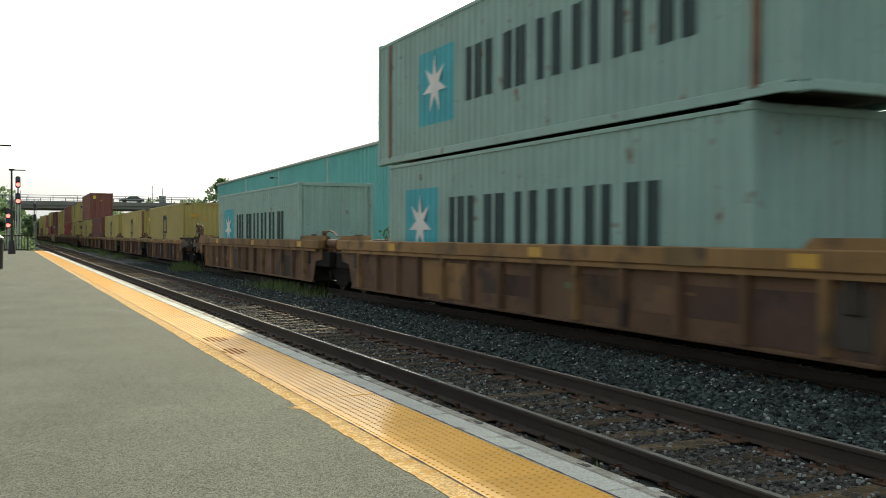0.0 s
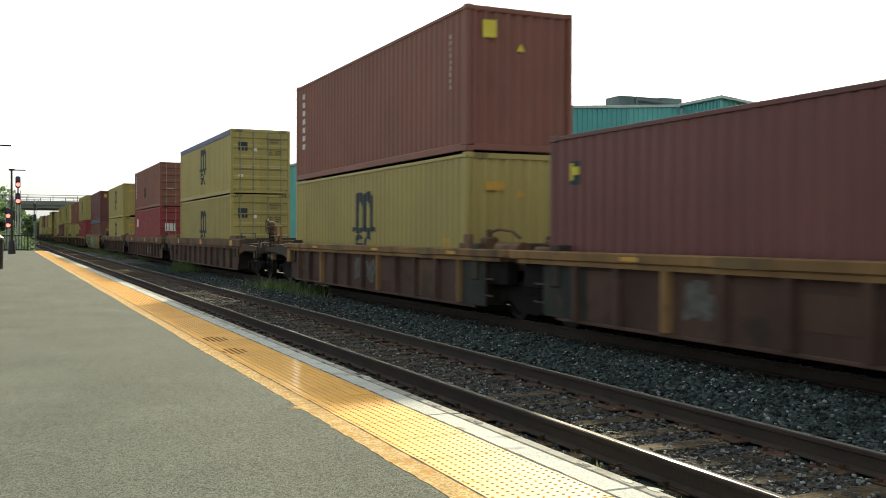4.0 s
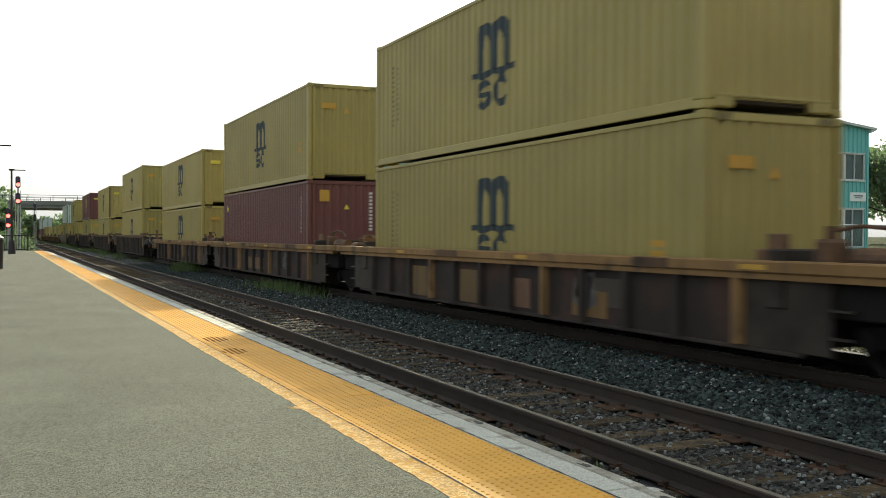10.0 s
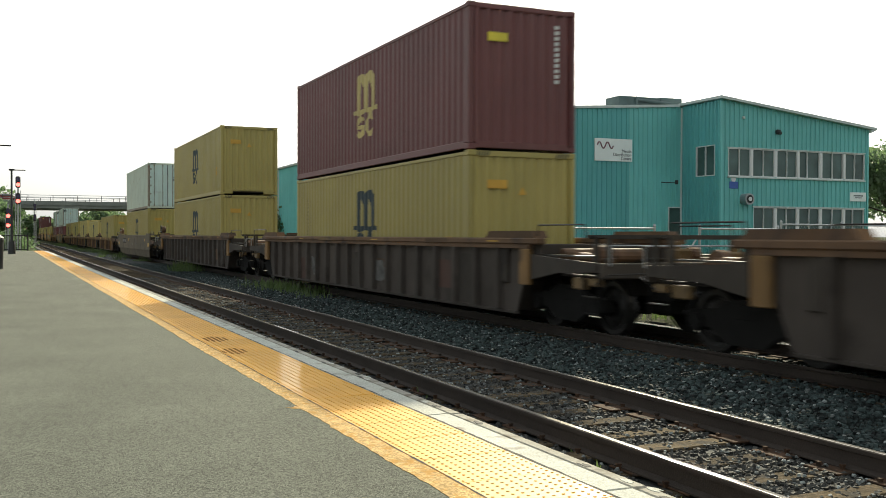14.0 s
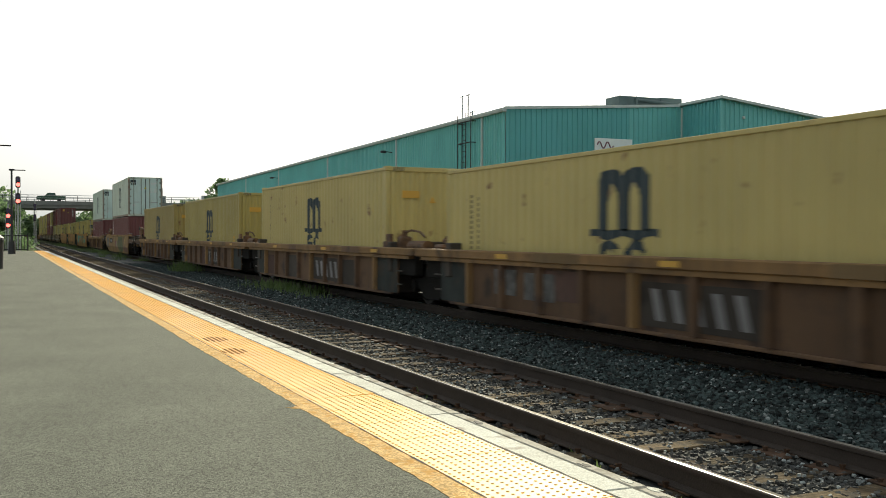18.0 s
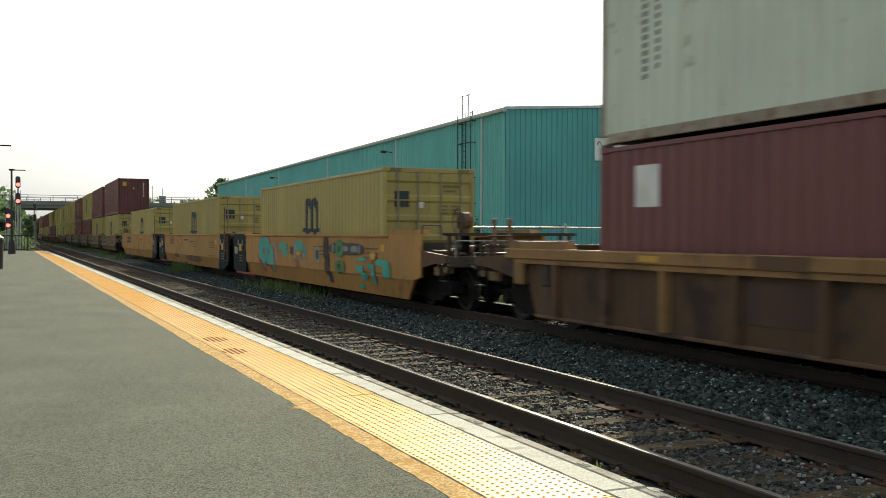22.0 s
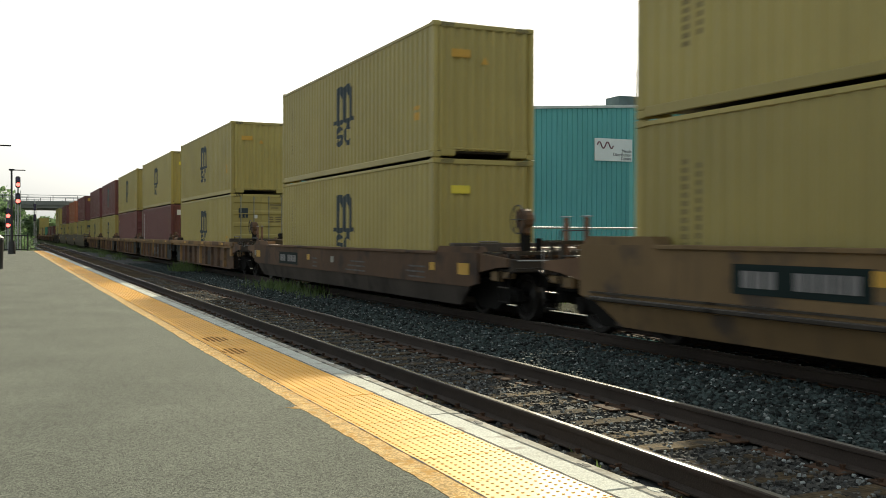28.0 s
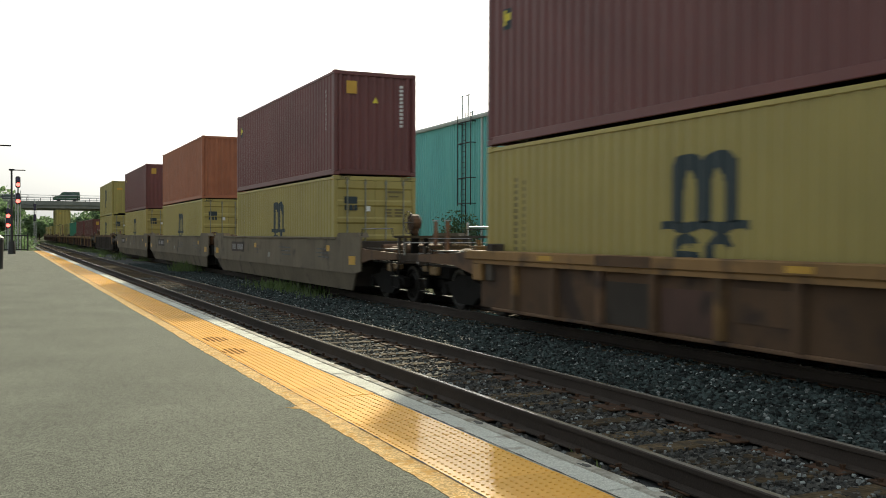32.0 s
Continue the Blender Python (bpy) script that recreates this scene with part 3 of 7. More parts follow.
    for y, h in ((5.05, 9.3), (4.25, 9.3), (3.7, 8.3)):
        part("aerial", Build().tube((-0.14, y, 7.9), (-0.14, y, h), 0.04, 6).tube((-0.14, y - 0.35, h - 0.05), (-0.14, y + 0.35, h - 0.05), 0.02, 5), PLANT_GREY, lad, "thin rooftop aerial")
    # window cards and small signs
    part("notice", Build().box(11.40, -3.42, 4.05, 11.97, -3.39, 4.42, 0.01), material("sign_blue", (0.05, 0.12, 0.42), 0.5), w, "small blue notice board")
    part("notice", Build().tube((11.66, -3.40, 4.55), (11.66, -3.43, 4.55), 0.15, 16), WHITE, w, "round white notice")
    s = part("notice", Build().box(19.75, -3.43, 3.52, 20.93, -3.39, 4.02, 0.01), SIGN_WHITE, w, "white entrance sign with an unreadable line")
    part("text_line", Build().box(20.0, -3.436, 3.80, 20.7, -3.431, 3.86), MARK_NAVY, s)
    part("text_line", Build().box(20.1, -3.436, 3.70, 20.6, -3.431, 3.74), MARK_NAVY, s)


build_warehouse()


def build_company_sign():
    """White board on the gable: a red and grey wave mark and three lines of lettering."""
    s = thing("wall_sign", "white signboard with a red wave mark and lettering on the gable", "sign", m=BLD)
    board = part("board", Build().box(5.26, -0.10, 5.54, 7.61, -0.045, 6.74, 0.01), SIGN_WHITE, s)
    ink = material("sign_ink", (0.03, 0.035, 0.05), 0.5)
    mark = material("sign_red", (0.17, 0.05, 0.07), 0.5)
    pts = [(5.40 + 0.05 * i, 6.38 + 0.17 * math.sin(i * 0.62)) for i in range(21)]
    part("wave_mark", Build().path([(x, -0.112, z) for x, z in pts], 0.032, 6), mark, board, "dark red wave mark")
    for word, z in (("Metals", 6.02), ("Distribution", 5.82), ("Centre", 5.62)):
        cu = bpy.data.curves.new("lettering", "FONT")
        cu.body, cu.size, cu.align_x, cu.extrude = word, 0.235, "RIGHT", 0.004
        t = new("lettering", cu)
        cu.materials.append(ink)
        t.parent = board
        t.matrix_basis = Matrix.Translation((7.55, -0.108, z)) @ pose(0, 0, 0, 90, 0, 0)


build_company_sign()


# ---- road bridge ----
BR_Y = 200.0


def build_bridge():
    b = thing("road_bridge", "low concrete road bridge over the railway with open railings", "bridge", m=pose(0, BR_Y, -0.45))
    part("deck", Build().prism([(0, 6.95), (0.5, 6.75), (10.5, 6.75), (11, 6.95), (11, 8.25), (0, 8.25)], "x", -90, 100), BRIDGE_C, b, "grey concrete deck")
    part("fascia", Build().box(-90, -0.25, 7.55, 100, -0.003, 8.33, 0.02), BRIDGE_C, b, "lighter concrete edge beam")
    for x in (-38.0, 33.0):
        part("pier", Build().box(x - 1.2, 1.5, -0.5, x + 1.2, 9.5, 6.75, 0.05), BRIDGE_C, b, "concrete pier")
    for side in (-0.12, 10.9):
        part("railing", Build().box(-90, side - 0.04, 8.86, 100, side + 0.04, 8.94).box(-90, side - 0.04, 9.38, 100, side + 0.04, 9.48), GALV, b, "steel railing")
        for i in range(62):
            x = -62 + 2.2 * i
            part("post", Build().box(x - 0.05, side - 0.05, 8.33, x + 0.05, side + 0.05, 9.44 if i % 2 == 0 else 8.9), BLACK, b)


build_bridge()


# ---- traffic on the bridge ----
def road_car(name, paint, kind, label):
    c = thing(name, label, "car", "cars on the bridge")
    L = 4.6 if kind == "sedan" else 5.0
    h = {"sedan": 1.42, "van": 1.95, "pickup": 1.75}[kind]
    if kind == "sedan":
        body = [(-2.3, 0.32), (2.3, 0.32), (2.32, 0.62), (2.1, 0.85), (1.1, 0.95), (-1.5, 0.98), (-2.25, 0.92), (-2.3, 0.6)]
        cab = [(-1.55, 0.97), (1.05, 0.95), (0.35, 1.40), (-0.95, 1.42)]
    elif kind == "van":
        body = [(-2.4, 0.35), (2.4, 0.35), (2.45, 0.8), (2.2, 1.1), (1.5, 1.15), (-2.4, 1.15)]
        cab = [(-2.38, 1.15), (1.45, 1.15), (0.85, 1.85), (0.5, 1.95), (-2.3, 1.95)]
    else:
        body = [(-2.6, 0.45), (2.6, 0.45), (2.65, 0.85), (2.5, 1.1), (1.2, 1.15), (-2.6, 1.15)]
        cab = [(-0.9, 1.15), (1.15, 1.15), (0.65, 1.72), (-0.6, 1.75)]
    part("body", Build().prism(body, "y", -0.88, 0.88), paint, c)
    cabin = part("cabin", Build().prism(cab, "y", -0.80, 0.80), paint, c)
    xs = [p[0] for p in cab]
    z0, z1 = cab[0][1] + 0.06, max(p[1] for p in cab) - 0.10
    for sy in (-1, 1):
        part("side_window", Build().box(min(xs) + 0.45, sy * 0.805 - 0.004, z0, 0.0 + 0.35, sy * 0.805 + 0.004, z1), WINDOW, cabin)
    for x in (-1.45, 1.45):
        for y in (-0.8, 0.8):
            part("wheel", Build().tube((x, y - 0.11, 0.33), (x, y + 0.11, 0.33), 0.33, 14), BLACK, c)
    return c


CAR_RED = material("car_red", (0.20, 0.03, 0.03), 0.35)
CAR_SILVER = material("car_silver", (0.42, 0.44, 0.45), 0.35, metal=0.3)
CAR_SLATE = material("car_slate", (0.06, 0.08, 0.085), 0.35)
CAR_GREEN = material("car_darkgreen", (0.03, 0.09, 0.055), 0.35)
# name, paint, kind, label, lane, time and place of passing, speed
TRAFFIC = [
    ("car", CAR_SLATE, "sedan", "dark grey saloon car on the bridge", 3.0, 2.0, 9.2, -7.0),
    ("car", CAR_RED, "sedan", "dark red saloon car on the bridge", 7.5, 12.0, 13.4, 12.6),
    ("van", CAR_SILVER, "van", "silver grey van on the bridge", 7.5, 12.0, 9.2, 12.6),
    ("car", CAR_RED, "sedan", "dull red saloon car crossing the bridge", 3.0, 13.0, 11.2, -12.6),
    ("van", CAR_SILVER, "van", "pale silver van on the bridge", 7.5, 15.5, 5.2, 12.6),
    ("pickup_truck", CAR_GREEN, "pickup", "dark green pickup truck on the bridge", 3.0, 18.0, 8.2, -12.0),
    ("car", CAR_SLATE, "sedan", "dark blue-grey saloon car on the bridge", 3.0, 31.0, 13.2, -12.6),
    ("van", CAR_GREEN, "van", "dark green sport utility car on the bridge", 3.0, 32.0, 11.0, -12.6),
]
CROSSING = []
for name_, paint_, kind_, label_, lane_, t_, x_, v_ in TRAFFIC:
    CROSSING.append((road_car(name_, paint_, kind_, label_), lane_, t_, x_, v_))

# ---- the train: boxes ----
BOX_L, BOX_W, HIGH, LOW = 12.192, 2.438, 2.896, 2.591
RIB_P, RIB_D = 0.2765, 0.036


def rib(y):
    """Depth of the side corrugation at y (0 proud, -RIB_D in)."""
    p = (y - 0.16) % RIB_P / RIB_P
    if p < 0.27:
        return 0.0
    if p < 0.5:
        return -(p - 0.27) / 0.23
    if p < 0.77:
        return -1.0
    return -1.0 + (p - 0.77) / 0.23


def rib_line(y0, y1, depth=RIB_D, pitch=RIB_P):
    ys_, k = {y0, y1}, 0
    while 0.16 + pitch * k < y1:
        for q in (0.0, 0.27, 0.5, 0.77):
            y = 0.16 + pitch * (k + q)
            if y0 < y < y1:
                ys_.add(y)
        k += 1
    return [(y, rib((y - 0.16) * RIB_P / pitch + 0.16) * depth) for y in sorted(ys_)]


MESH = {}


def shared(key, build):
    if key not in MESH:
        MESH[key] = build().mesh(key.split("|")[0])
    return MESH[key]


def side_sheet(length, height):
    line = rib_line(0.13, length - 0.13)
    b = Build()
    n = len(line)
    return b.add([(0.012 - d, y, 0.15) for y, d in line] + [(0.012 - d, y, height - 0.09) for y, d in line], [(i, n + i, n + i + 1, i + 1) for i in range(n - 1)])


def end_sheet(height):
    line = rib_line(0.11, BOX_W - 0.11, 0.045, 0.25)
    b = Build()
    n = len(line)
    return b.add([(y, 0.02 - d, 0.15) for y, d in line] + [(y, 0.02 - d, height - 0.11) for y, d in line], [(i, i + 1, n + i + 1, n + i) for i in range(n - 1)])


def door_leaf(height):
    """One door, 1.1 m wide, hinged at x=0, pressed into broad horizontal ribs."""
    z0, z1, w = 0.17, height - 0.13, 1.10
    line = [(0.06, z0), (0.005, z0), (0.005, z0 + 0.10)]
    step = (z1 - z0 - 0.2) / 5
    for i in range(5):
        z = z0 + 0.10 + step * i
        line += [(0.035, z + 0.05), (0.035, z + step - 0.15), (0.005, z + step - 0.10), (0.005, z + step)]
    line += [(0.005, z1), (0.06, z1)]
    b = Build().prism(line, "x", 0.0, w)
    return b


def flat_leaf(height):
    """One smooth insulated door, 1.1 m wide, with a rounded edge."""
    return Build().box(0.0, 0.008, 0.17, 1.10, 0.06, height - 0.13, 0.02)


def lock_rod(height):
    return Build().tube((0, -0.02, 0.12), (0, -0.02, height - 0.09), 0.021, 8).box(-0.035, -0.03, 0.16, 0.035, 0.01, 0.26).box(-0.035, -0.03, height - 0.24, 0.035, 0.01, height - 0.14).box(-0.03, -0.035, 1.0, 0.03, 0.012, 1.08)


def handle_mesh():
    return Build().box(0, -0.045, 1.02, 0.42, -0.022, 1.06, 0.006)


def decal(shape, y0, y1, step=0.03, off=0.004):
    """Paint on the side: columns of (z0, z1) given by shape(y), following the corrugation."""
    b = Build()
    ys_ = sorted({y for y, _ in rib_line(y0, y1)} | {y0 + step * i for i in range(int((y1 - y0) / step) + 1)} | {y1})
    for a, c in zip(ys_, ys_[1:]):
        if c - a < 1e-6:
            continue
        xa, xc = 0.012 - rib(a) * RIB_D - off, 0.012 - rib(c) * RIB_D - off
        for lo, hi in shape((a + c) / 2):
            b.add([(xa, a, lo), (xa, a, hi), (xc, c, hi), (xc, c, lo)], [(0, 1, 2, 3)])
    return b


def m_mark(yc, shift, scale):
    """Round-shouldered comb of three legs on a foot bar, over two rings."""
    W = 1.45 * scale

    def shape(y):
        u = (yc - y) / W
        a, out = abs(u), []
        zb, zt = 1.42 * scale + shift, 2.34 * scale + shift
        if a < 0.45:
            crown = abs(a - 0.22) / 0.23
            top = zt - 0.13 * max(0.0, crown) ** 3
            inner = zt - 0.22 - 0.26 * (1 - math.sqrt(max(0.0, 1 - min(1.0, abs(a - 0.19) / 0.09) ** 2)))
            out.append((zb, top) if a > 0.28 or a < 0.10 else (inner, top))
        wave = 0.035 * math.cos(u * 6.283 * 2)
        if a < 0.62:
            out.append((zb - 0.11 + wave, zb + 0.02 + wave * 0.3))
        for c in (-0.235, 0.235):
            t = abs(u - c) / 0.20
            if t < 1:
                h = 0.29 * scale * math.sqrt(1 - t * t)
                q = 0.15 * scale * math.sqrt(max(0, 1 - (t / 0.5) ** 2)) if t < 0.5 else 0
                mid = 1.0 * scale + shift
                du, g = u - c, 0.11 * scale
                if q > 0.01:
                    out += [(mid + q, mid + h), (mid - h, mid - q)]
                    if c < 0:                     # cross bar inside the first ring
                        out.append((mid - 0.05 * scale, mid + 0.05 * scale))
                elif h <= g:
                    continue
                elif c > 0:                       # ring open towards the near end
                    out += [(mid + g, mid + h), (mid - h, mid - g)] if du > 0 else [(mid - h, mid + h)]
                elif du > 0:
                    out += [(mid + 0.15 * scale, mid + h), (mid - h, mid + 0.04 * scale)] if h > 0.15 * scale else [(mid - h, mid)]
                else:
                    out += [(mid - 0.04 * scale, mid + h), (mid - h, mid - 0.15 * scale)] if h > 0.15 * scale else [(mid, mid + h)]
        return out
    return decal(shape, yc - W * 0.62, yc + W * 0.62)


def block_row(y_far, widths, gap, z0, z1):
    """A row of plain upright bars, two or three for each block, from the far end towards the near end."""
    spans, y = [], y_far
    for w in widths:
        n = 3 if w > 1.2 else 2
        spans += [(y - w * (k + 0.74) / n, y - w * (k + 0.08) / n) for k in range(n)]
        y -= w + gap
    return decal(lambda p: [(z0, z1)] if any(lo <= p <= hi for lo, hi in spans) else [], y + gap, y_far)


def rects(items):
    def shape(p):
        return [(z0, z1) for y0, y1, z0, z1 in items if y0 <= p <= y1]
    return decal(shape, min(i[0] for i in items), max(i[1] for i in items))


def code_column(y, z0, z1, w, n):
    step = (z1 - z0) / n
    return [(y, y + w, z0 + step * i, z0 + step * (i + 0.62)) for i in range(n)]


def star_mark(yc, zc, r):
    """A seven-pointed plain star."""
    b = Build()
    pts = []
    for i in range(14):
        a = math.pi / 2 + math.pi * i / 7
        q = r if i % 2 == 0 else r * 0.36
        pts.append((yc + q * math.cos(a), zc + q * math.sin(a)))
    return b.prism(pts, "x", -0.001, 0.003)


def container(paint, length=BOX_L, height=HIGH, doors=False, marks="", label="", soft_top=False, group="containers on the train"):
    """A steel box: origin at its near bottom corner on the platform side, y to the far end."""
    c = thing("container", label, "container", group)
    k = "|%.2f|%.2f" % (length, height)
    post = shared("corner_post" + k, lambda: Build().box(0, 0, 0.118, 0.11, 0.13, height - 0.118, 0.012))
    for x in (0, BOX_W - 0.11):
        for y in (0, length - 0.13):
            if x and y:
                part("corner_post", shared("corner_post_far" + k, lambda: Build().box(0, 0, 0.118, 0.11, 0.13, height - 0.118, 0.012).box(-0.052, -0.048, 0, 0.114, 0.134, 0.118, 0.014).box(-0.052, -0.048, height - 0.118, 0.114, 0.134, height, 0.014)), REEFER_EDGE if paint is REEFER else paint, c, m=Matrix.Translation((x, y, 0)))
                continue
            part("corner_post", post, REEFER_EDGE if paint is REEFER else RUSTY if paint is YELLOW_WORN and y == 0 else paint, c, m=Matrix.Translation((x, y, 0)))
    if length > 13:
        for y in (0.762 - 0.10, length - 0.762 - 0.10):
            for x in (-0.004, BOX_W - 0.106):
                part("corner_post", post, RUSTY, c, "rusty inner post", Matrix.Translation((x, y, 0)))
    cast = shared("corner_casting", lambda: Build().box(-0.004, -0.004, 0, 0.166, 0.182, 0.118, 0.014))
    for x in (0, BOX_W - 0.162):
        for y in (0, length - 0.178) if not x else (0,):
            for z in (0, height - 0.118):
                part("corner_casting", cast, paint, c, m=Matrix.Translation((x, y, z)))
    side = shared("side_wall" + k, lambda: side_sheet(length, height))
    part("side_wall", side, paint, c)
    part("side_wall", side, paint, c, m=Matrix.Translation((BOX_W, length, 0)) @ Matrix.Rotation(math.pi, 4, "Z"))
    top_rail = shared("top_rail" + k, lambda: Build().box(0.002, 0.18, height - 0.10, 0.06, length - 0.18, height - 0.03, 0.008))
    low_rail = shared("bottom_rail" + k, lambda: Build().box(0.002, 0.18, 0.02, 0.05, length - 0.18, 0.165, 0.01))
    for m in (Matrix.Identity(4), Matrix.Translation((BOX_W, length, 0)) @ Matrix.Rotation(math.pi, 4, "Z")):
        part("top_rail", top_rail, BLUE_TARP if soft_top else paint, c, m=m)
        part("bottom_rail", low_rail, REEFER_EDGE if paint is REEFER else paint, c, m=m)
    roof = shared("roof_panel" + k, lambda: Build().box(0.06, 0.1, height - 0.055, BOX_W - 0.06, length - 0.1, height - 0.03))
    part("roof_panel", roof, BLUE_TARP if soft_top else paint, c)
    if soft_top:
        cover = shared("cover" + k, lambda: Build().prism([(-0.01, height - 0.22), (-0.012, height - 0.05), (0.05, height + 0.02), (BOX_W - 0.05, height + 0.02), (BOX_W + 0.012, height - 0.05), (BOX_W + 0.01, height - 0.22)], "y", 0.16, length - 0.16))
        part("cover", cover, BLUE_TARP, c, "blue tarpaulin cover")
    # dark underside colour, also painting the shade inside the open end tunnel
    part("floor_panel", shared("floor_panel" + k, lambda: Build().box(0.05, 0.1, 0.11, BOX_W - 0.05, length - 0.1, 0.16)), CAR_DARK, c)
    sill = shared("end_sill" + k, lambda: Build().box(0.165, 0.005, 0.03, BOX_W - 0.165, 0.11, 0.16, 0.01))
    head = shared("end_header" + k, lambda: Build().box(0.165, 0.005, height - 0.125, BOX_W - 0.165, 0.11, height - 0.012, 0.01))
    flip = Matrix.Translation((BOX_W, length, 0)) @ Matrix.Rotation(math.pi, 4, "Z")
    if paint in (YELLOW, YELLOW_WORN, YELLOW_PALE, YELLOW_DULL) and not doors:            # open tunnel under the end
        sill = shared("end_sill|tunnel" + k, lambda: Build().box(0.165, 0.005, 0.03, 0.52, 0.11, 0.19, 0.02).box(BOX_W - 0.60, 0.005, 0.03, BOX_W - 0.165, 0.11, 0.19, 0.02).box(0.165, 0.008, 0.175, BOX_W - 0.165, 0.11, 0.22, 0.01))
    for m in (Matrix.Identity(4), flip):
        part("end_sill", sill, paint, c, m=m)
        part("end_header", head, paint, c, m=m)
    end = shared("end_wall" + k, lambda: end_sheet(height))
    part("end_wall", end, paint, c, m=flip)
    if doors:
        leaf = shared("flat_door" + k, lambda: flat_leaf(height)) if paint is REEFER else shared("door" + k, lambda: door_leaf(height))
        rod = shared("lock_rod" + k, lambda: lock_rod(height))
        hand = shared("door_handle", handle_mesh)
        for x, mm in ((0.115, 1), (BOX_W - 0.115, -1)):
            m = Matrix.Translation((x, 0, 0)) @ Matrix.Diagonal((mm, 1, 1, 1))
            d = part("door", leaf, REEFER_DOOR if paint is REEFER else paint, c, m=m)
            for rx in (0.27, 0.80):
                part("lock_rod", rod, ROD, d, m=Matrix.Translation((rx, 0, 0)))
            part("door_handle", hand, GALV, d, m=Matrix.Translation((0.30, 0, 0)))
            if paint is REEFER:
                part("gasket", shared("gasket" + k, lambda: Build().box(-0.012, 0.0, 0.17, 0.01, 0.02, height - 0.13).box(1.082, 0.0, 0.17, 1.10, 0.02, height - 0.13)), BLACK, d)
                hinge = shared("hinge", lambda: Build().box(-0.09, -0.02, -0.05, 0.10, 0.004, 0.05, 0.008))
                for i in range(5):
                    part("hinge", hinge, ROD, d, m=Matrix.Translation((0, 0, 0.4 + i * (height - 0.8) / 4)))
        stripe = shared("hazard_stripe" + k, lambda: hazard(height))
        part("hazard_stripe", stripe, BLACK, c)
    else:
        part("end_wall", end, paint, c)
        if paint in (YELLOW, YELLOW_WORN, YELLOW_PALE, YELLOW_DULL):
            part("hazard_stripe", shared("hazard_stripe" + k, lambda: hazard(height)), BLACK, c)
    for spec in marks.split():
        add_mark(c, spec, length, height, doors)
    for o in c.children:
        if o.name.startswith("lettering") or o.name.startswith("hazard"):
            tagged(o, kind="stuff")
    return c


def hazard(height):
    b = Build()
    for i in range(5):
        for x0 in (0.18, BOX_W - 0.46):
            x = x0 + 0.06 * i
            b.add([(x, 0.002, height - 0.115), (x + 0.03, 0.002, height - 0.115), (x + 0.06, 0.002, height - 0.02), (x + 0.03, 0.002, height - 0.02)], [(0, 1, 2, 3)])
    return b


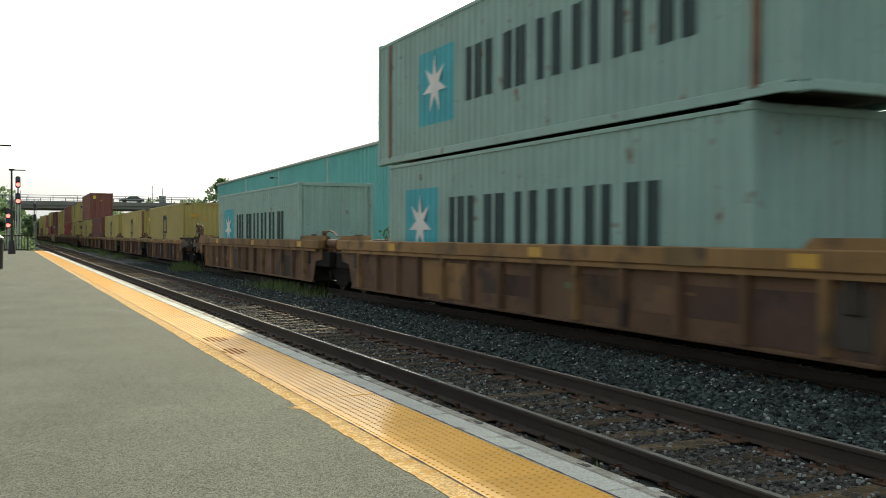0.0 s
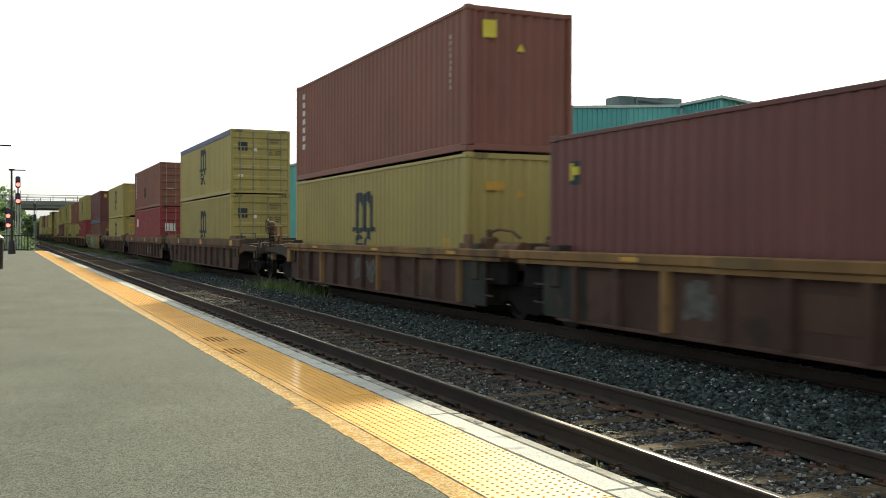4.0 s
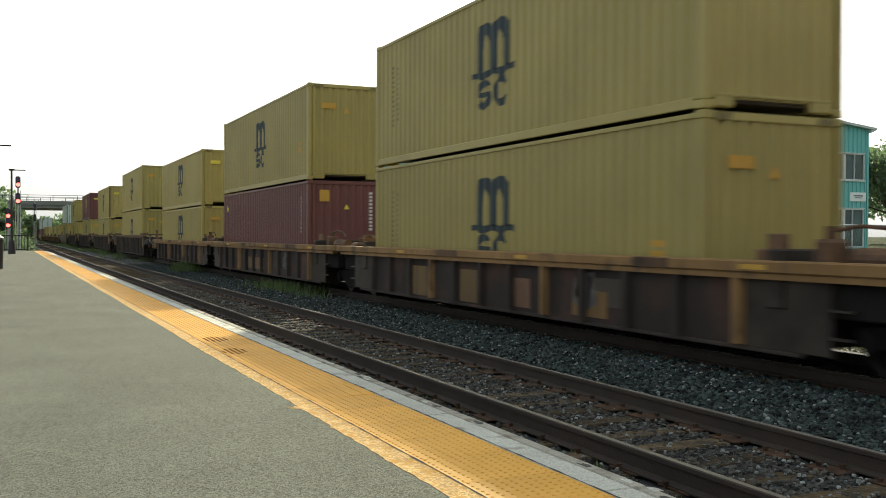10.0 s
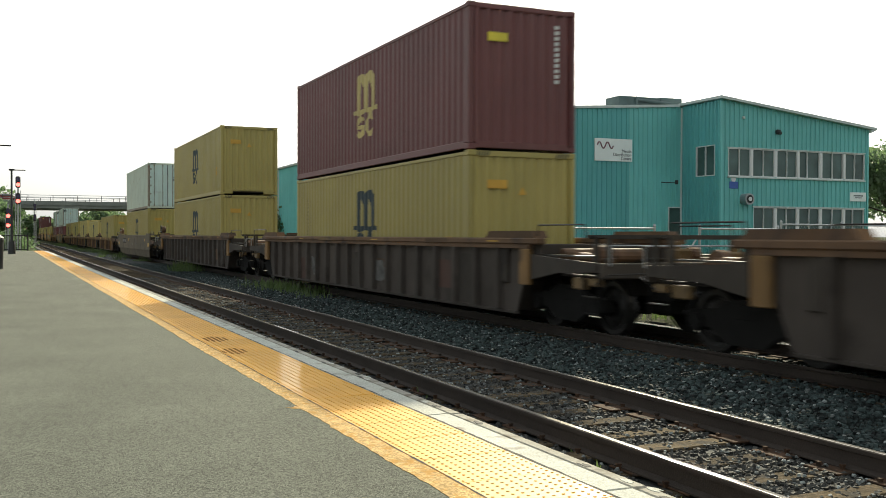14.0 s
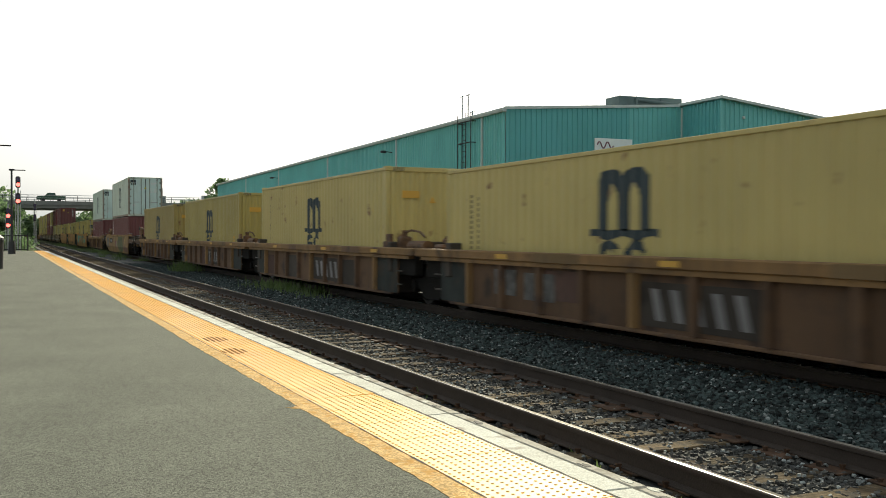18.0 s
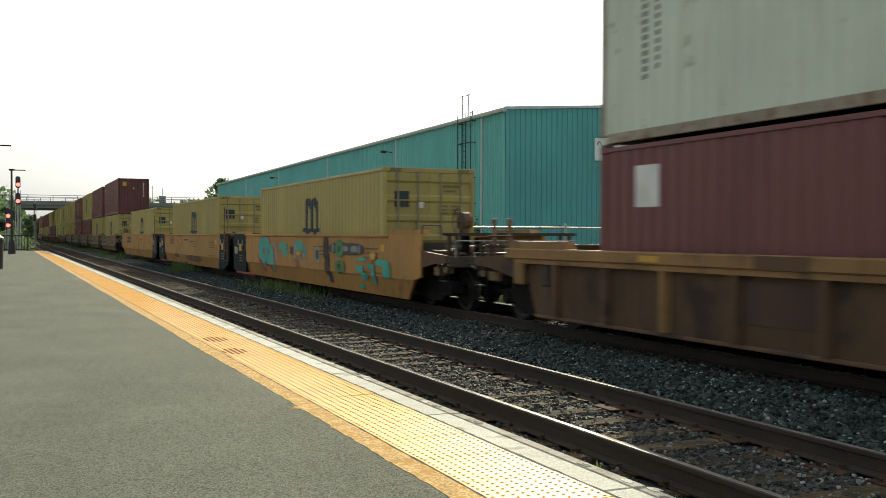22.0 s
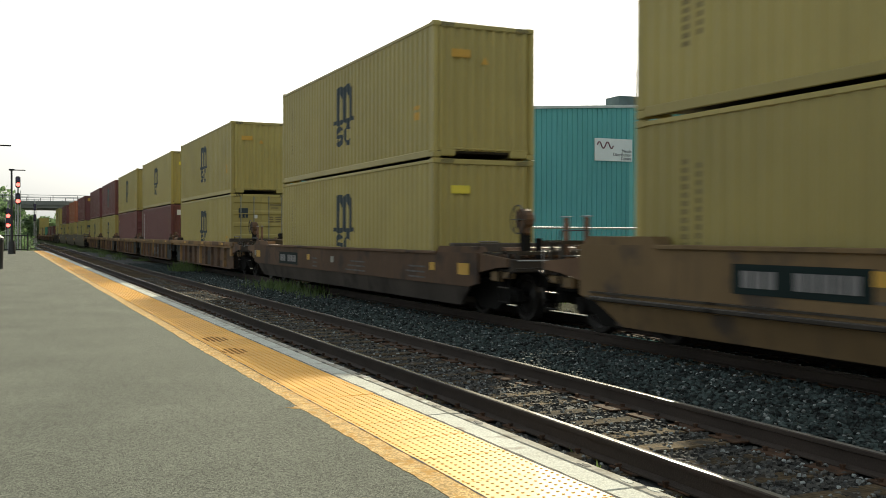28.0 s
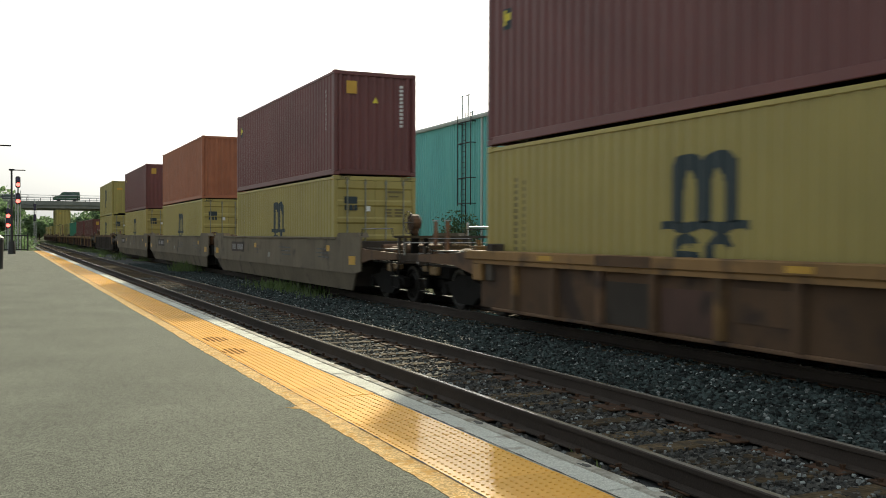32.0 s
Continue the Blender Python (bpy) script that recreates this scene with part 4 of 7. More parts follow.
def add_mark(c, spec, length, height, doors):
    mats = {"n": MARK_NAVY, "s": MARK_WORN, "c": MARK_CREAM, "w": MARK_WHITE, "t": MARK_TEAL, "a": MARK_AMBER, "d": MARK_DIM, "f": MARK_FADED, "y": MARK_YELLOW}
    kind, _, tone = spec.partition("-")
    ink = mats.get(tone or "n")
    k = "|%s|%.2f" % (kind, height)
    if kind == "comb":          # large round mark, right of the far third
        part("logo", shared("logo" + k, lambda: m_mark(length * 0.495, 0.0 if height > 2.7 else -0.1, 1.0)), ink, c)
    elif kind == "combhigh":
        part("logo", shared("logo" + k, lambda: m_mark(length * 0.495, 0.05, 1.0)), ink, c)
    elif kind == "codes":       # upright columns of small characters near the far end
        part("lettering", shared("lettering" + k, lambda: rects(code_column(length - 1.15, height * 0.30, height * 0.80, 0.13, 13) + code_column(length - 1.42, height * 0.34, height * 0.78, 0.11, 11))), ink, c, "unreadable upright lettering")
    elif kind == "bigcode":     # tall white upright letters near the far end
        part("lettering", shared("lettering" + k, lambda: rects(code_column(length - 0.95, height * 0.32, height * 0.93, 0.26, 7))), ink, c, "tall upright lettering")
    elif kind == "nearcode":
        part("lettering", shared("lettering" + k, lambda: rects(code_column(0.75, height * 0.45, height * 0.85, 0.12, 9))), ink, c, "unreadable upright lettering")
    elif kind == "endcode":
        b = Build()
        for i in range(11):
            z = height * 0.48 + i * height * 0.038
            b.box(BOX_W - 0.50, 0.0, z, BOX_W - 0.40, 0.012, z + height * 0.024)
        part("lettering", shared("lettering" + k, lambda: b), ink, c, "unreadable upright lettering")
    elif kind == "doorcode":
        b = Build()
        for i, (x, z, w, h) in enumerate(((1.58, 0.84, 0.46, 0.022), (1.62, 0.80, 0.30, 0.016), (1.50, 0.67, 0.20, 0.016), (1.80, 0.67, 0.25, 0.016), (1.50, 0.64, 0.20, 0.016), (1.80, 0.64, 0.25, 0.016), (1.50, 0.61, 0.22, 0.016), (1.80, 0.61, 0.2, 0.016))):
            b.box(x, -0.002, height * z, x + w, 0.004, height * (z + h))
        part("lettering", shared("lettering" + k, lambda: b), ink, c, "unreadable door lettering")
    elif kind in ("doorlogo", "doorlogohigh"):
        dx, dz = (-0.14, 0.125) if kind == "doorlogohigh" else (0.0, 0.0)
        b = Build().box(0.30 + dx, -0.003, height * (0.732 + dz), 0.68 + dx, 0.004, height * (0.80 + dz))
        for x in (0.31, 0.45, 0.58):
            b.box(x + dx, -0.003, height * (0.668 + dz), x + dx + 0.10, 0.004, height * (0.718 + dz))
        part("logo", shared("logo" + k, lambda: b), ink, c)
    elif kind == "doortag":
        part("placard", shared("placard" + k, lambda: Build().box(0.92, -0.006, height * 0.66, 1.06, 0.004, height * 0.71).box(0.30, -0.006, height * 0.26, 0.50, 0.004, height * 0.30)), MARK_WHITE, c, "small white door labels")
    elif kind == "placard":     # amber plate on the end wall
        part("placard", shared("placard" + k, lambda: Build().box(0.42, -0.004, height * 0.74, 0.86, 0.01, height * 0.80).box(0.42, -0.006, height * 0.755, 0.86, -0.004, height * 0.765)), ink, c, "amber warning plate")
    elif kind == "triangle":
        part("warning_triangle", shared("warning_triangle" + k, lambda: Build().prism([(1.12, height * 0.70), (1.30, height * 0.70), (1.21, height * 0.755)], "y", -0.004, 0.01)), ink, c, "yellow warning triangle")
    elif kind == "square":
        part("placard", shared("placard" + k, lambda: Build().box(0.36, -0.004, height * 0.78, 0.66, 0.01, height * 0.90).box(0.40, -0.006, height * 0.84, 0.62, -0.004, height * 0.86)), ink, c, "yellow square plate")
    elif kind == "sideplate":
        part("placard", shared("placard" + k, lambda: rects([(0.85, 1.18, height * 0.30, height * 0.36), (0.85, 1.18, height * 0.38, height * 0.41)])), ink, c, "amber warning plate")
    elif kind == "sidetag":
        part("placard", shared("placard" + k, lambda: rects([(length - 0.92, length - 0.58, height * 0.71, height * 0.84)])), MARK_NAVY, c, "small navy and yellow badge")
        part("badge", shared("badge" + k, lambda: decal(lambda p: [(height * 0.765, height * 0.81)] if p < length - 0.72 else [(height * 0.735, height * 0.83)], length - 0.86, length - 0.64, off=0.007)), ink, c)
    elif kind == "cornerblock":  # plain white blocks low at the far end
        part("logo", shared("logo" + k, lambda: rects([(length - 1.40, length - 1.08, height * 0.61, height * 0.79), (length - 1.74, length - 1.46, height * 0.61, height * 0.79), (length - 2.08, length - 1.80, height * 0.61, height * 0.79)])), ink, c, "plain white block mark")
    elif kind == "cornerplate":
        part("lettering", shared("lettering" + k, lambda: rects([(length - 1.45, length - 0.90, height * 0.64, height * 0.87)])), ink, c, "small white block mark")
    elif kind == "endblock":
        part("logo", shared("logo" + k, lambda: Build().box(0.30, -0.004, height * 0.50, 0.52, 0.01, height * 0.66).box(0.56, -0.004, height * 0.50, 0.76, 0.01, height * 0.66).box(0.80, -0.004, height * 0.50, 0.90, 0.01, height * 0.66)), ink, c, "plain white block mark")
    elif kind == "endword":
        part("logo", shared("logo" + k, lambda: Build().box(0.32, -0.004, height * 0.80, 0.58, 0.01, height * 0.90).box(0.66, -0.004, height * 0.80, 0.96, 0.01, height * 0.875).box(1.04, -0.004, height * 0.80, 1.34, 0.01, height * 0.875)), ink, c, "plain white block mark")
    elif kind == "starword":    # pale square with a star, and a row of dark blocks
        p = part("logo", shared("logo" + k, lambda: rects([(length - 2.75, length - 1.0, height * 0.24, height * 0.78)])), MARK_TEAL, c, "blue square mark")
        part("star", shared("star" + k, lambda: star_mark(length - 1.87, height * 0.52, 0.62)), MARK_WHITE, p, "white star")
        part("lettering", shared("lettering" + k, lambda: block_row(length - 3.25, [1.4, 1.0, 1.0, 0.95, 0.9, 1.0], 0.2, height * 0.34, height * 0.70)), MARK_INK, c, "row of dark blocks")
    elif kind == "patch":
        part("patch", shared("patch" + k, lambda: rects([(length * 0.52, length * 0.58, height * 0.28, height * 0.52)])), CAR_DARK, c, "darker repainted patch")


# ---- the train: well cars ----
def bogie_parts(parent, y, name="bogie"):
    """A two-axle truck centred at y under its car."""
    frame_m = shared("bogie", bogie_frame)
    b = part(name, frame_m, BOGIE, parent, "dark two-axle truck", Matrix.Translation((0, y, 0)))
    wheel = shared("wheel", wheel_mesh)
    axle = shared("axle", lambda: Build().tube((-0.85, 0, 0.42), (0.85, 0, 0.42), 0.075, 10))
    for dy in (-0.89, 0.89):
        part("axle", axle, WHEEL, b, m=Matrix.Translation((0, dy, 0)))
        for x in (-0.72, 0.72):
            part("wheel", wheel, WHEEL, b, m=Matrix.Translation((x, dy, 0.42)) @ Matrix.Rotation(0 if x < 0 else math.pi, 4, "Z"))
    return b


def bogie_frame():
    b = Build()
    for x in (-1.02, 1.02):
        poly = [(-1.12, 0.36), (-1.12, 0.56), (-0.55, 0.62), (-0.30, 0.74), (0.30, 0.74), (0.55, 0.62), (1.12, 0.56), (1.12, 0.36), (0.66, 0.36), (0.34, 0.17), (-0.34, 0.17), (-0.66, 0.36)]
        b.prism(poly, "x", x - 0.07, x + 0.07)
        for dy in (-0.89, 0.89):
            b.tube((x - 0.13, dy, 0.42), (x + 0.13, dy, 0.42), 0.12, 10)
        for dy in (-0.14, 0.0, 0.14):
            b.tube((x, dy, 0.25), (x, dy, 0.5), 0.06, 8)
    b.box(-1.1, -0.2, 0.48, 1.1, 0.2, 0.70, 0.03)
    b.box(-0.95, -0.62, 0.30, 0.95, -0.52, 0.42).box(-0.95, 0.52, 0.30, 0.95, 0.62, 0.42)
    return b


def wheel_mesh():
    b = Build()
    n = 24
    prof = [(-0.08, 0.12), (-0.08, 0.20), (-0.02, 0.30), (-0.07, 0.35), (-0.07, 0.418), (0.035, 0.425), (0.065, 0.452), (0.075, 0.445), (0.075, 0.34), (0.03, 0.30), (0.05, 0.12)]
    ring = []
    for x, r in prof:
        ring.append([(x, r * math.cos(2 * math.pi * i / n), r * math.sin(2 * math.pi * i / n)) for i in range(n)])
    verts = [p for r in ring for p in r]
    faces = [(k * n + i, k * n + (i + 1) % n, (k + 1) * n + (i + 1) % n, (k + 1) * n + i) for k in range(len(prof) - 1) for i in range(n)]
    return b.add(verts, faces)


def mirrored(parent, name, mesh, paint, label=""):
    part(name, mesh, paint, parent, label)
    part(name, mesh, paint, parent, label, Matrix.Rotation(math.pi, 4, "Z"))


STYLES = {
    # kind, half side, chord paint, panel paint, rib step, chord height, top
    "tan53": ("rib", 9.1, CAR_TAN, CAR_BROWN, 1.25, 0.25, 1.41),
    "dark40": ("rib", 7.1, CAR_TAN, CAR_PLUM, 1.12, 0.15, 1.30),
    "brown53": ("rib", 9.1, CAR_BROWN, CAR_PLUM, 1.3, 0.30, 1.39),
    "dark48": ("rib", 8.2, CAR_TAN, CAR_SOOT, 1.15, 0.15, 1.27),
    "black53": ("rib", 9.3, CAR_BROWN, CAR_ASH, 0.92, 0.11, 1.51),
    "brown40": ("rib", 7.1, CAR_TAN, CAR_BROWN, 1.32, 0.17, 1.27),
    "spray53": ("smooth", 8.6, CAR_OCHRE, CAR_OCHRE, 0, 0.00, 1.42),
    "tan48": ("rib", 8.6, CAR_TAN, CAR_BROWN, 1.4, 0.18, 1.33),
    "grey53": ("smooth", 9.1, CAR_GREY, CAR_GREY, 0, 0.00, 1.49),
    "yellow53": ("smooth", 9.1, CAR_YELLOW, CAR_YELLOW, 0, 0.00, 1.55),
    "mud40": ("smooth", 7.1, CAR_MUD, CAR_MUD, 0, 0.00, 1.42),
    "low53": ("smooth", 8.8, CAR_BROWN, CAR_BROWN, 0, 0.00, 1.22),
}
LEAN = 0.26
LOW_EDGE = {"mud40": 0.24, "low53": 0.20}
STYLE_WORDS = {
    "tan53": "tan ribbed well car with a deep top chord", "dark40": "grimy dark ribbed well car with a tan top chord", "brown53": "brown ribbed well car, dusty and stained",
    "dark48": "dark ribbed well car with a patched tan top chord", "black53": "dark closely ribbed well car with a thin brown chord", "brown40": "rusty brown ribbed well car with a tan top chord",
    "spray53": "tan smooth-sided well car with faded spray paint", "tan48": "tan ribbed well car with pale block lettering", "grey53": "weathered grey smooth-sided well car",
    "yellow53": "yellow smooth-sided well car with dark green ends", "mud40": "mud-brown smooth-sided well car with dark green ends", "low53": "brown smooth-sided well car with amber reflectors"}


JOINED = ("brown40", "dark40", "dark48")       # cars whose chords run on over the shared trucks
BACK = 0.7                                      # their wells sit this far ahead of their boxes


def rib_side(hs, chord_h, top, joined):
    zc = top - chord_h
    if joined:
        panel = Build().box(-1.40, -hs + 0.45, 0.24, -1.37, hs - 0.45, zc)
    else:
        panel = Build().prism([(-hs + 0.05, zc), (-hs + 0.05, 0.86), (-hs + 0.62, 0.80), (-hs + 0.88, 0.24), (hs - 0.88, 0.24), (hs - 0.62, 0.80), (hs - 0.05, 0.86), (hs - 0.05, zc)], "x", -1.40, -1.37)
    sill = Build().box(-1.425, -hs + 0.88, 0.19, -1.34, hs - 0.88, 0.245, 0.012)
    return panel, sill


def chord_bar(x, y0, y1, zc, top):
    """Top chord of one side with the narrow flange under it."""
    b = Build().box(min(x, x * 0.87), y0, zc, max(x, x * 0.87), y1, top, 0.02)
    return b.box(min(x * 0.98, x * 0.89), y0 + 0.3, zc - 0.07, max(x * 0.98, x * 0.89), y1 - 0.3, zc)


def both(make):
    """The same pieces on both flanks of a car."""
    b = Build()
    for side in (-1, 1):
        make(b, side)
    return b


def end_fittings(car, style, hs, d, turn, trailing):
    """Deck, crossover, steps, brake gear and coupler at an end that couples; y runs outwards to the coupling at d."""
    top = STYLES[style][6]
    y0, E = hs - 1.3, d - 0.45
    dk = "|%s|%.2f" % (style, d)
    near = -1 if trailing else 1                  # the flank towards the platform
    zg = top + 0.01                               # crossover height

    def add(name, make, paint, label="", key=None, m=None):
        return part(name, shared((key or name) + dk, make), paint, car, label, turn if m is None else turn @ m)

    add("end_deck", lambda: Build().box(-1.02, y0, 0.96, 1.02, E - 0.25, 1.06, 0.015), BOGIE, "grimy dark end deck")
    add("center_sill", lambda: Build().box(-0.34, y0, 0.55, 0.34, d - 0.30, 0.955, 0.02).box(-0.75, E - 0.75, 0.62, 0.75, E - 0.35, 0.955, 0.03), BOGIE)
    add("end_beam", lambda: Build().box(-1.46, E - 0.16, 0.90, 1.46, E - 0.08, 1.14, 0.02), CAR_DARK)
    for x in (-1.44, 1.44):
        add("side_sill", lambda: Build().prism([(hs - 0.25, 0.82), (hs - 0.25, 1.24), (hs + 0.25, 1.20), (E - 0.17, 1.14), (E - 0.17, 1.00), (hs + 0.6, 0.96)], "x", x - 0.04, x + 0.04), CAR_DARK if style in ("dark40", "dark48", "black53") else CAR_BROWN, key="side_sill%.0f" % x)
    if STYLES[style][0] == "rib":
        add("end_post", lambda: Build().box(near * 1.465 - 0.05, hs - 0.62, 0.72, near * 1.465 + 0.05, hs - 0.30, top - STYLES[style][5] - 0.075, 0.015), CAR_TAN if style != "brown53" else CAR_BROWN, "tan end post", "end_post%d" % near)
    def slats():
        b = Build()
        for q in range(5):
            b.box(-1.34, E - 0.52 + 0.10 * q, zg, 1.34, E - 0.47 + 0.10 * q, zg + 0.025)
        b.box(-1.40, E - 0.01, zg - 0.02, 1.40, E + 0.01, zg + 0.04).box(-1.40, E - 0.56, zg - 0.02, 1.40, E - 0.54, zg + 0.04)
        for x in (-1.30, 1.30):
            b.box(x - 0.03, E - 0.5, 1.06, x + 0.03, E - 0.42, zg - 0.004).box(x - 0.03, E - 0.15, 1.06, x + 0.03, E - 0.08, zg - 0.004)
        return b
    add("grating", slats, DECK, "steel crossover grating on its brackets")
    add("side_walk", lambda: both(lambda b, s: b.box(s * 1.24 - 0.10, hs - 0.1, 1.215, s * 1.24 + 0.10, E - 0.58, 1.24)), DECK, "narrow worn steel walkway")
    add("hand_rail", lambda: both(lambda b, s: b.path([(s * 1.42, hs - 0.2, 1.22), (s * 1.42, hs - 0.1, zg + 0.20), (s * 1.42, E - 0.62, zg + 0.20), (s * 1.42, E - 0.55, zg)], 0.014)), DECK)
    add("grab_rail", lambda: Build().path([(-1.38, E + 0.03, 1.10), (-1.38, E + 0.03, zg - 0.12), (1.38, E + 0.03, zg - 0.12), (1.38, E + 0.03, 1.10)], 0.011), GALV)
    add("air_pipe", lambda: both(lambda b, s: b.path([(s * 1.30, y0 + 0.5, 1.13), (s * 1.30, hs + 0.4, 1.13), (s * 1.38, hs + 0.6, 0.93), (s * 1.38, E - 0.3, 0.93)], 0.026)), DECK, "bare steel air pipe")
    add("cut_lever", lambda: both(lambda b, s: b.path([(s * 1.42, E - 0.35, 0.80), (s * 1.42, E + 0.06, 0.97), (s * 0.6, E + 0.10, 0.99), (s * 0.2, E + 0.16, 0.94)], 0.011, 6)), DECK, "bent uncoupling lever")
    ladder = add("step_ladder", lambda: Build().path([(near * 1.44, E - 0.18, 0.92), (near * 1.44, E - 0.18, 0.37), (near * 1.44, E - 0.58, 0.37), (near * 1.44, E - 0.58, 1.0)], 0.018, 6), BOGIE, "dark step ladder", "step_ladder%d" % near)
    part("rung", shared("end_rung%d" % near + dk, lambda: Build().box(near * 1.44 - 0.03, E - 0.57, 0.62, near * 1.44 + 0.03, E - 0.19, 0.638)), DECK, ladder)
    for k, (ya, yb, za) in enumerate(((0.95, 0.62, 0.72), (0.50, 0.22, 0.78))):
        add("bracket", lambda: Build().box(near * 1.36 - 0.06, E - ya, za, near * 1.36 + 0.06, E - yb, 0.90, 0.02), CAR_MUD, "tan steel bracket", "end_bracket%d%d" % (near, k))
    add("brake_rigging", lambda: Build().box(-0.55, hs + 0.1, 0.30, 0.55, E - 0.75, 0.545, 0.03).box(-0.30, E - 0.74, 0.34, 0.30, E - 0.2, 0.545, 0.03).tube((-0.9, E - 0.9, 0.42), (0.9, E - 0.9, 0.42), 0.04), BOGIE)
    add("air_hose", lambda: Build().path([(-0.42, E - 0.1, 0.78), (-0.45, E + 0.10, 0.70), (-0.42, E + 0.28, 0.46), (-0.36, E + 0.43, 0.42)], 0.03, 6), BLACK, "hanging black air hose")
    add("coupler", lambda: Build().box(-0.10, E - 0.3, 0.74, 0.10, d - 0.10, 0.92, 0.03).box(-0.19, d - 0.24, 0.66, 0.19, d - 0.005, 0.98, 0.05), BOGIE, "cast steel knuckle coupler")
    add("reservoir", lambda: Build().tube((-0.85, y0 + 0.85, 1.20), (0.75, y0 + 0.85, 1.20), 0.13, 12), GEAR, "rusty air reservoir")
    yg = (hs + E) / 2
    add("brake_cylinder", lambda: Build().tube((-0.95, yg - 0.45, 1.17), (-0.95, yg - 0.05, 1.17), 0.11, 12).tube((-0.95, yg - 0.05, 1.17), (-0.95, yg + 0.30, 1.17), 0.03, 8).box(-1.08, yg - 0.32, 1.06, -0.82, yg - 0.24, 1.16).tube((0.95, yg - 0.45, 1.17), (0.95, yg - 0.05, 1.17), 0.11, 12).tube((0.95, yg - 0.05, 1.17), (0.95, yg + 0.30, 1.17), 0.03, 8), GEAR, "rusty brake cylinder with its rod")
    add("valve", lambda: Build().box(-0.70, yg - 0.1, 1.065, -0.42, yg + 0.25, 1.34, 0.03).tube((-0.56, yg + 0.08, 1.34), (-0.56, yg + 0.08, 1.46), 0.06, 8), CAR_MUD, "small tan brake valve")
    if style == "black53":                        # low gear only
        add("brake_head", lambda: Build().tube((0.80, E - 0.95, 1.24), (0.98, E - 0.95, 1.24), 0.17, 14).box(0.70, E - 1.05, 1.065, 0.90, E - 0.80, 1.20, 0.02).tube((-0.98, E - 0.95, 1.22), (-0.80, E - 0.95, 1.22), 0.15, 14), GEAR, "rusty round brake housing")
    elif trailing:
        for k, yp in enumerate((E - 0.95, E - 0.35)):
            pole = add("pole", lambda: Build().box(-1.19, yp - 0.05, 1.07, -1.13, yp + 0.05, 1.84, 0.01), RUSTY, "upright rusty steel post", "pole%d" % k)
            part("handle", shared("pole_handle%d" % k + dk, lambda: Build().tube((-1.16, yp - 0.15, 1.855), (-1.16, yp + 0.15, 1.855), 0.012, 6)), GALV, pole)
        if STYLES[style][0] == "smooth":
            add("equipment_box", lambda: Build().box(-0.80, hs - 0.80, top, -0.3, hs - 0.45, top + 0.38, 0.03).box(-1.0, hs - 1.0, 1.05, 1.0, hs - 0.9, top), BOGIE, "black equipment box")
    else:
        stand = add("brake_stand", lambda: Build().box(0.72, E - 0.80, 1.06, 0.90, E - 0.66, 1.72, 0.02).box(0.52, E - 0.84, 1.06, 0.56, E - 0.62, 1.50, 0.01), BOGIE, "dark hand brake stand")
        part("brake_head", shared("brake_head" + dk, lambda: Build().tube((0.70, E - 0.74, 1.84), (0.76, E - 0.74, 1.84), 0.15, 14, 0.20).tube((0.76, E - 0.74, 1.84), (0.92, E - 0.74, 1.84), 0.20, 14).box(0.74, E - 0.90, 1.55, 0.90, E - 0.60, 1.78, 0.05)), GEAR, stand, "rusty round brake housing")
        def rim():
            pts = [(0.97, E - 0.74 + 0.26 * math.cos(math.pi * i / 8), 1.84 + 0.26 * math.sin(math.pi * i / 8)) for i in range(17)]
            b = Build().path(pts, 0.014, 5)
            for q in range(3):
                a = math.pi * q / 3
                b.tube((0.97, E - 0.74 - 0.26 * math.cos(a), 1.84 - 0.26 * math.sin(a)), (0.97, E - 0.74 + 0.26 * math.cos(a), 1.84 + 0.26 * math.sin(a)), 0.010, 5)
            return b.tube((0.90, E - 0.74, 1.84), (0.98, E - 0.74, 1.84), 0.03, 6)
        part("brake_wheel", shared("brake_wheel" + dk, rim), DECK, stand)


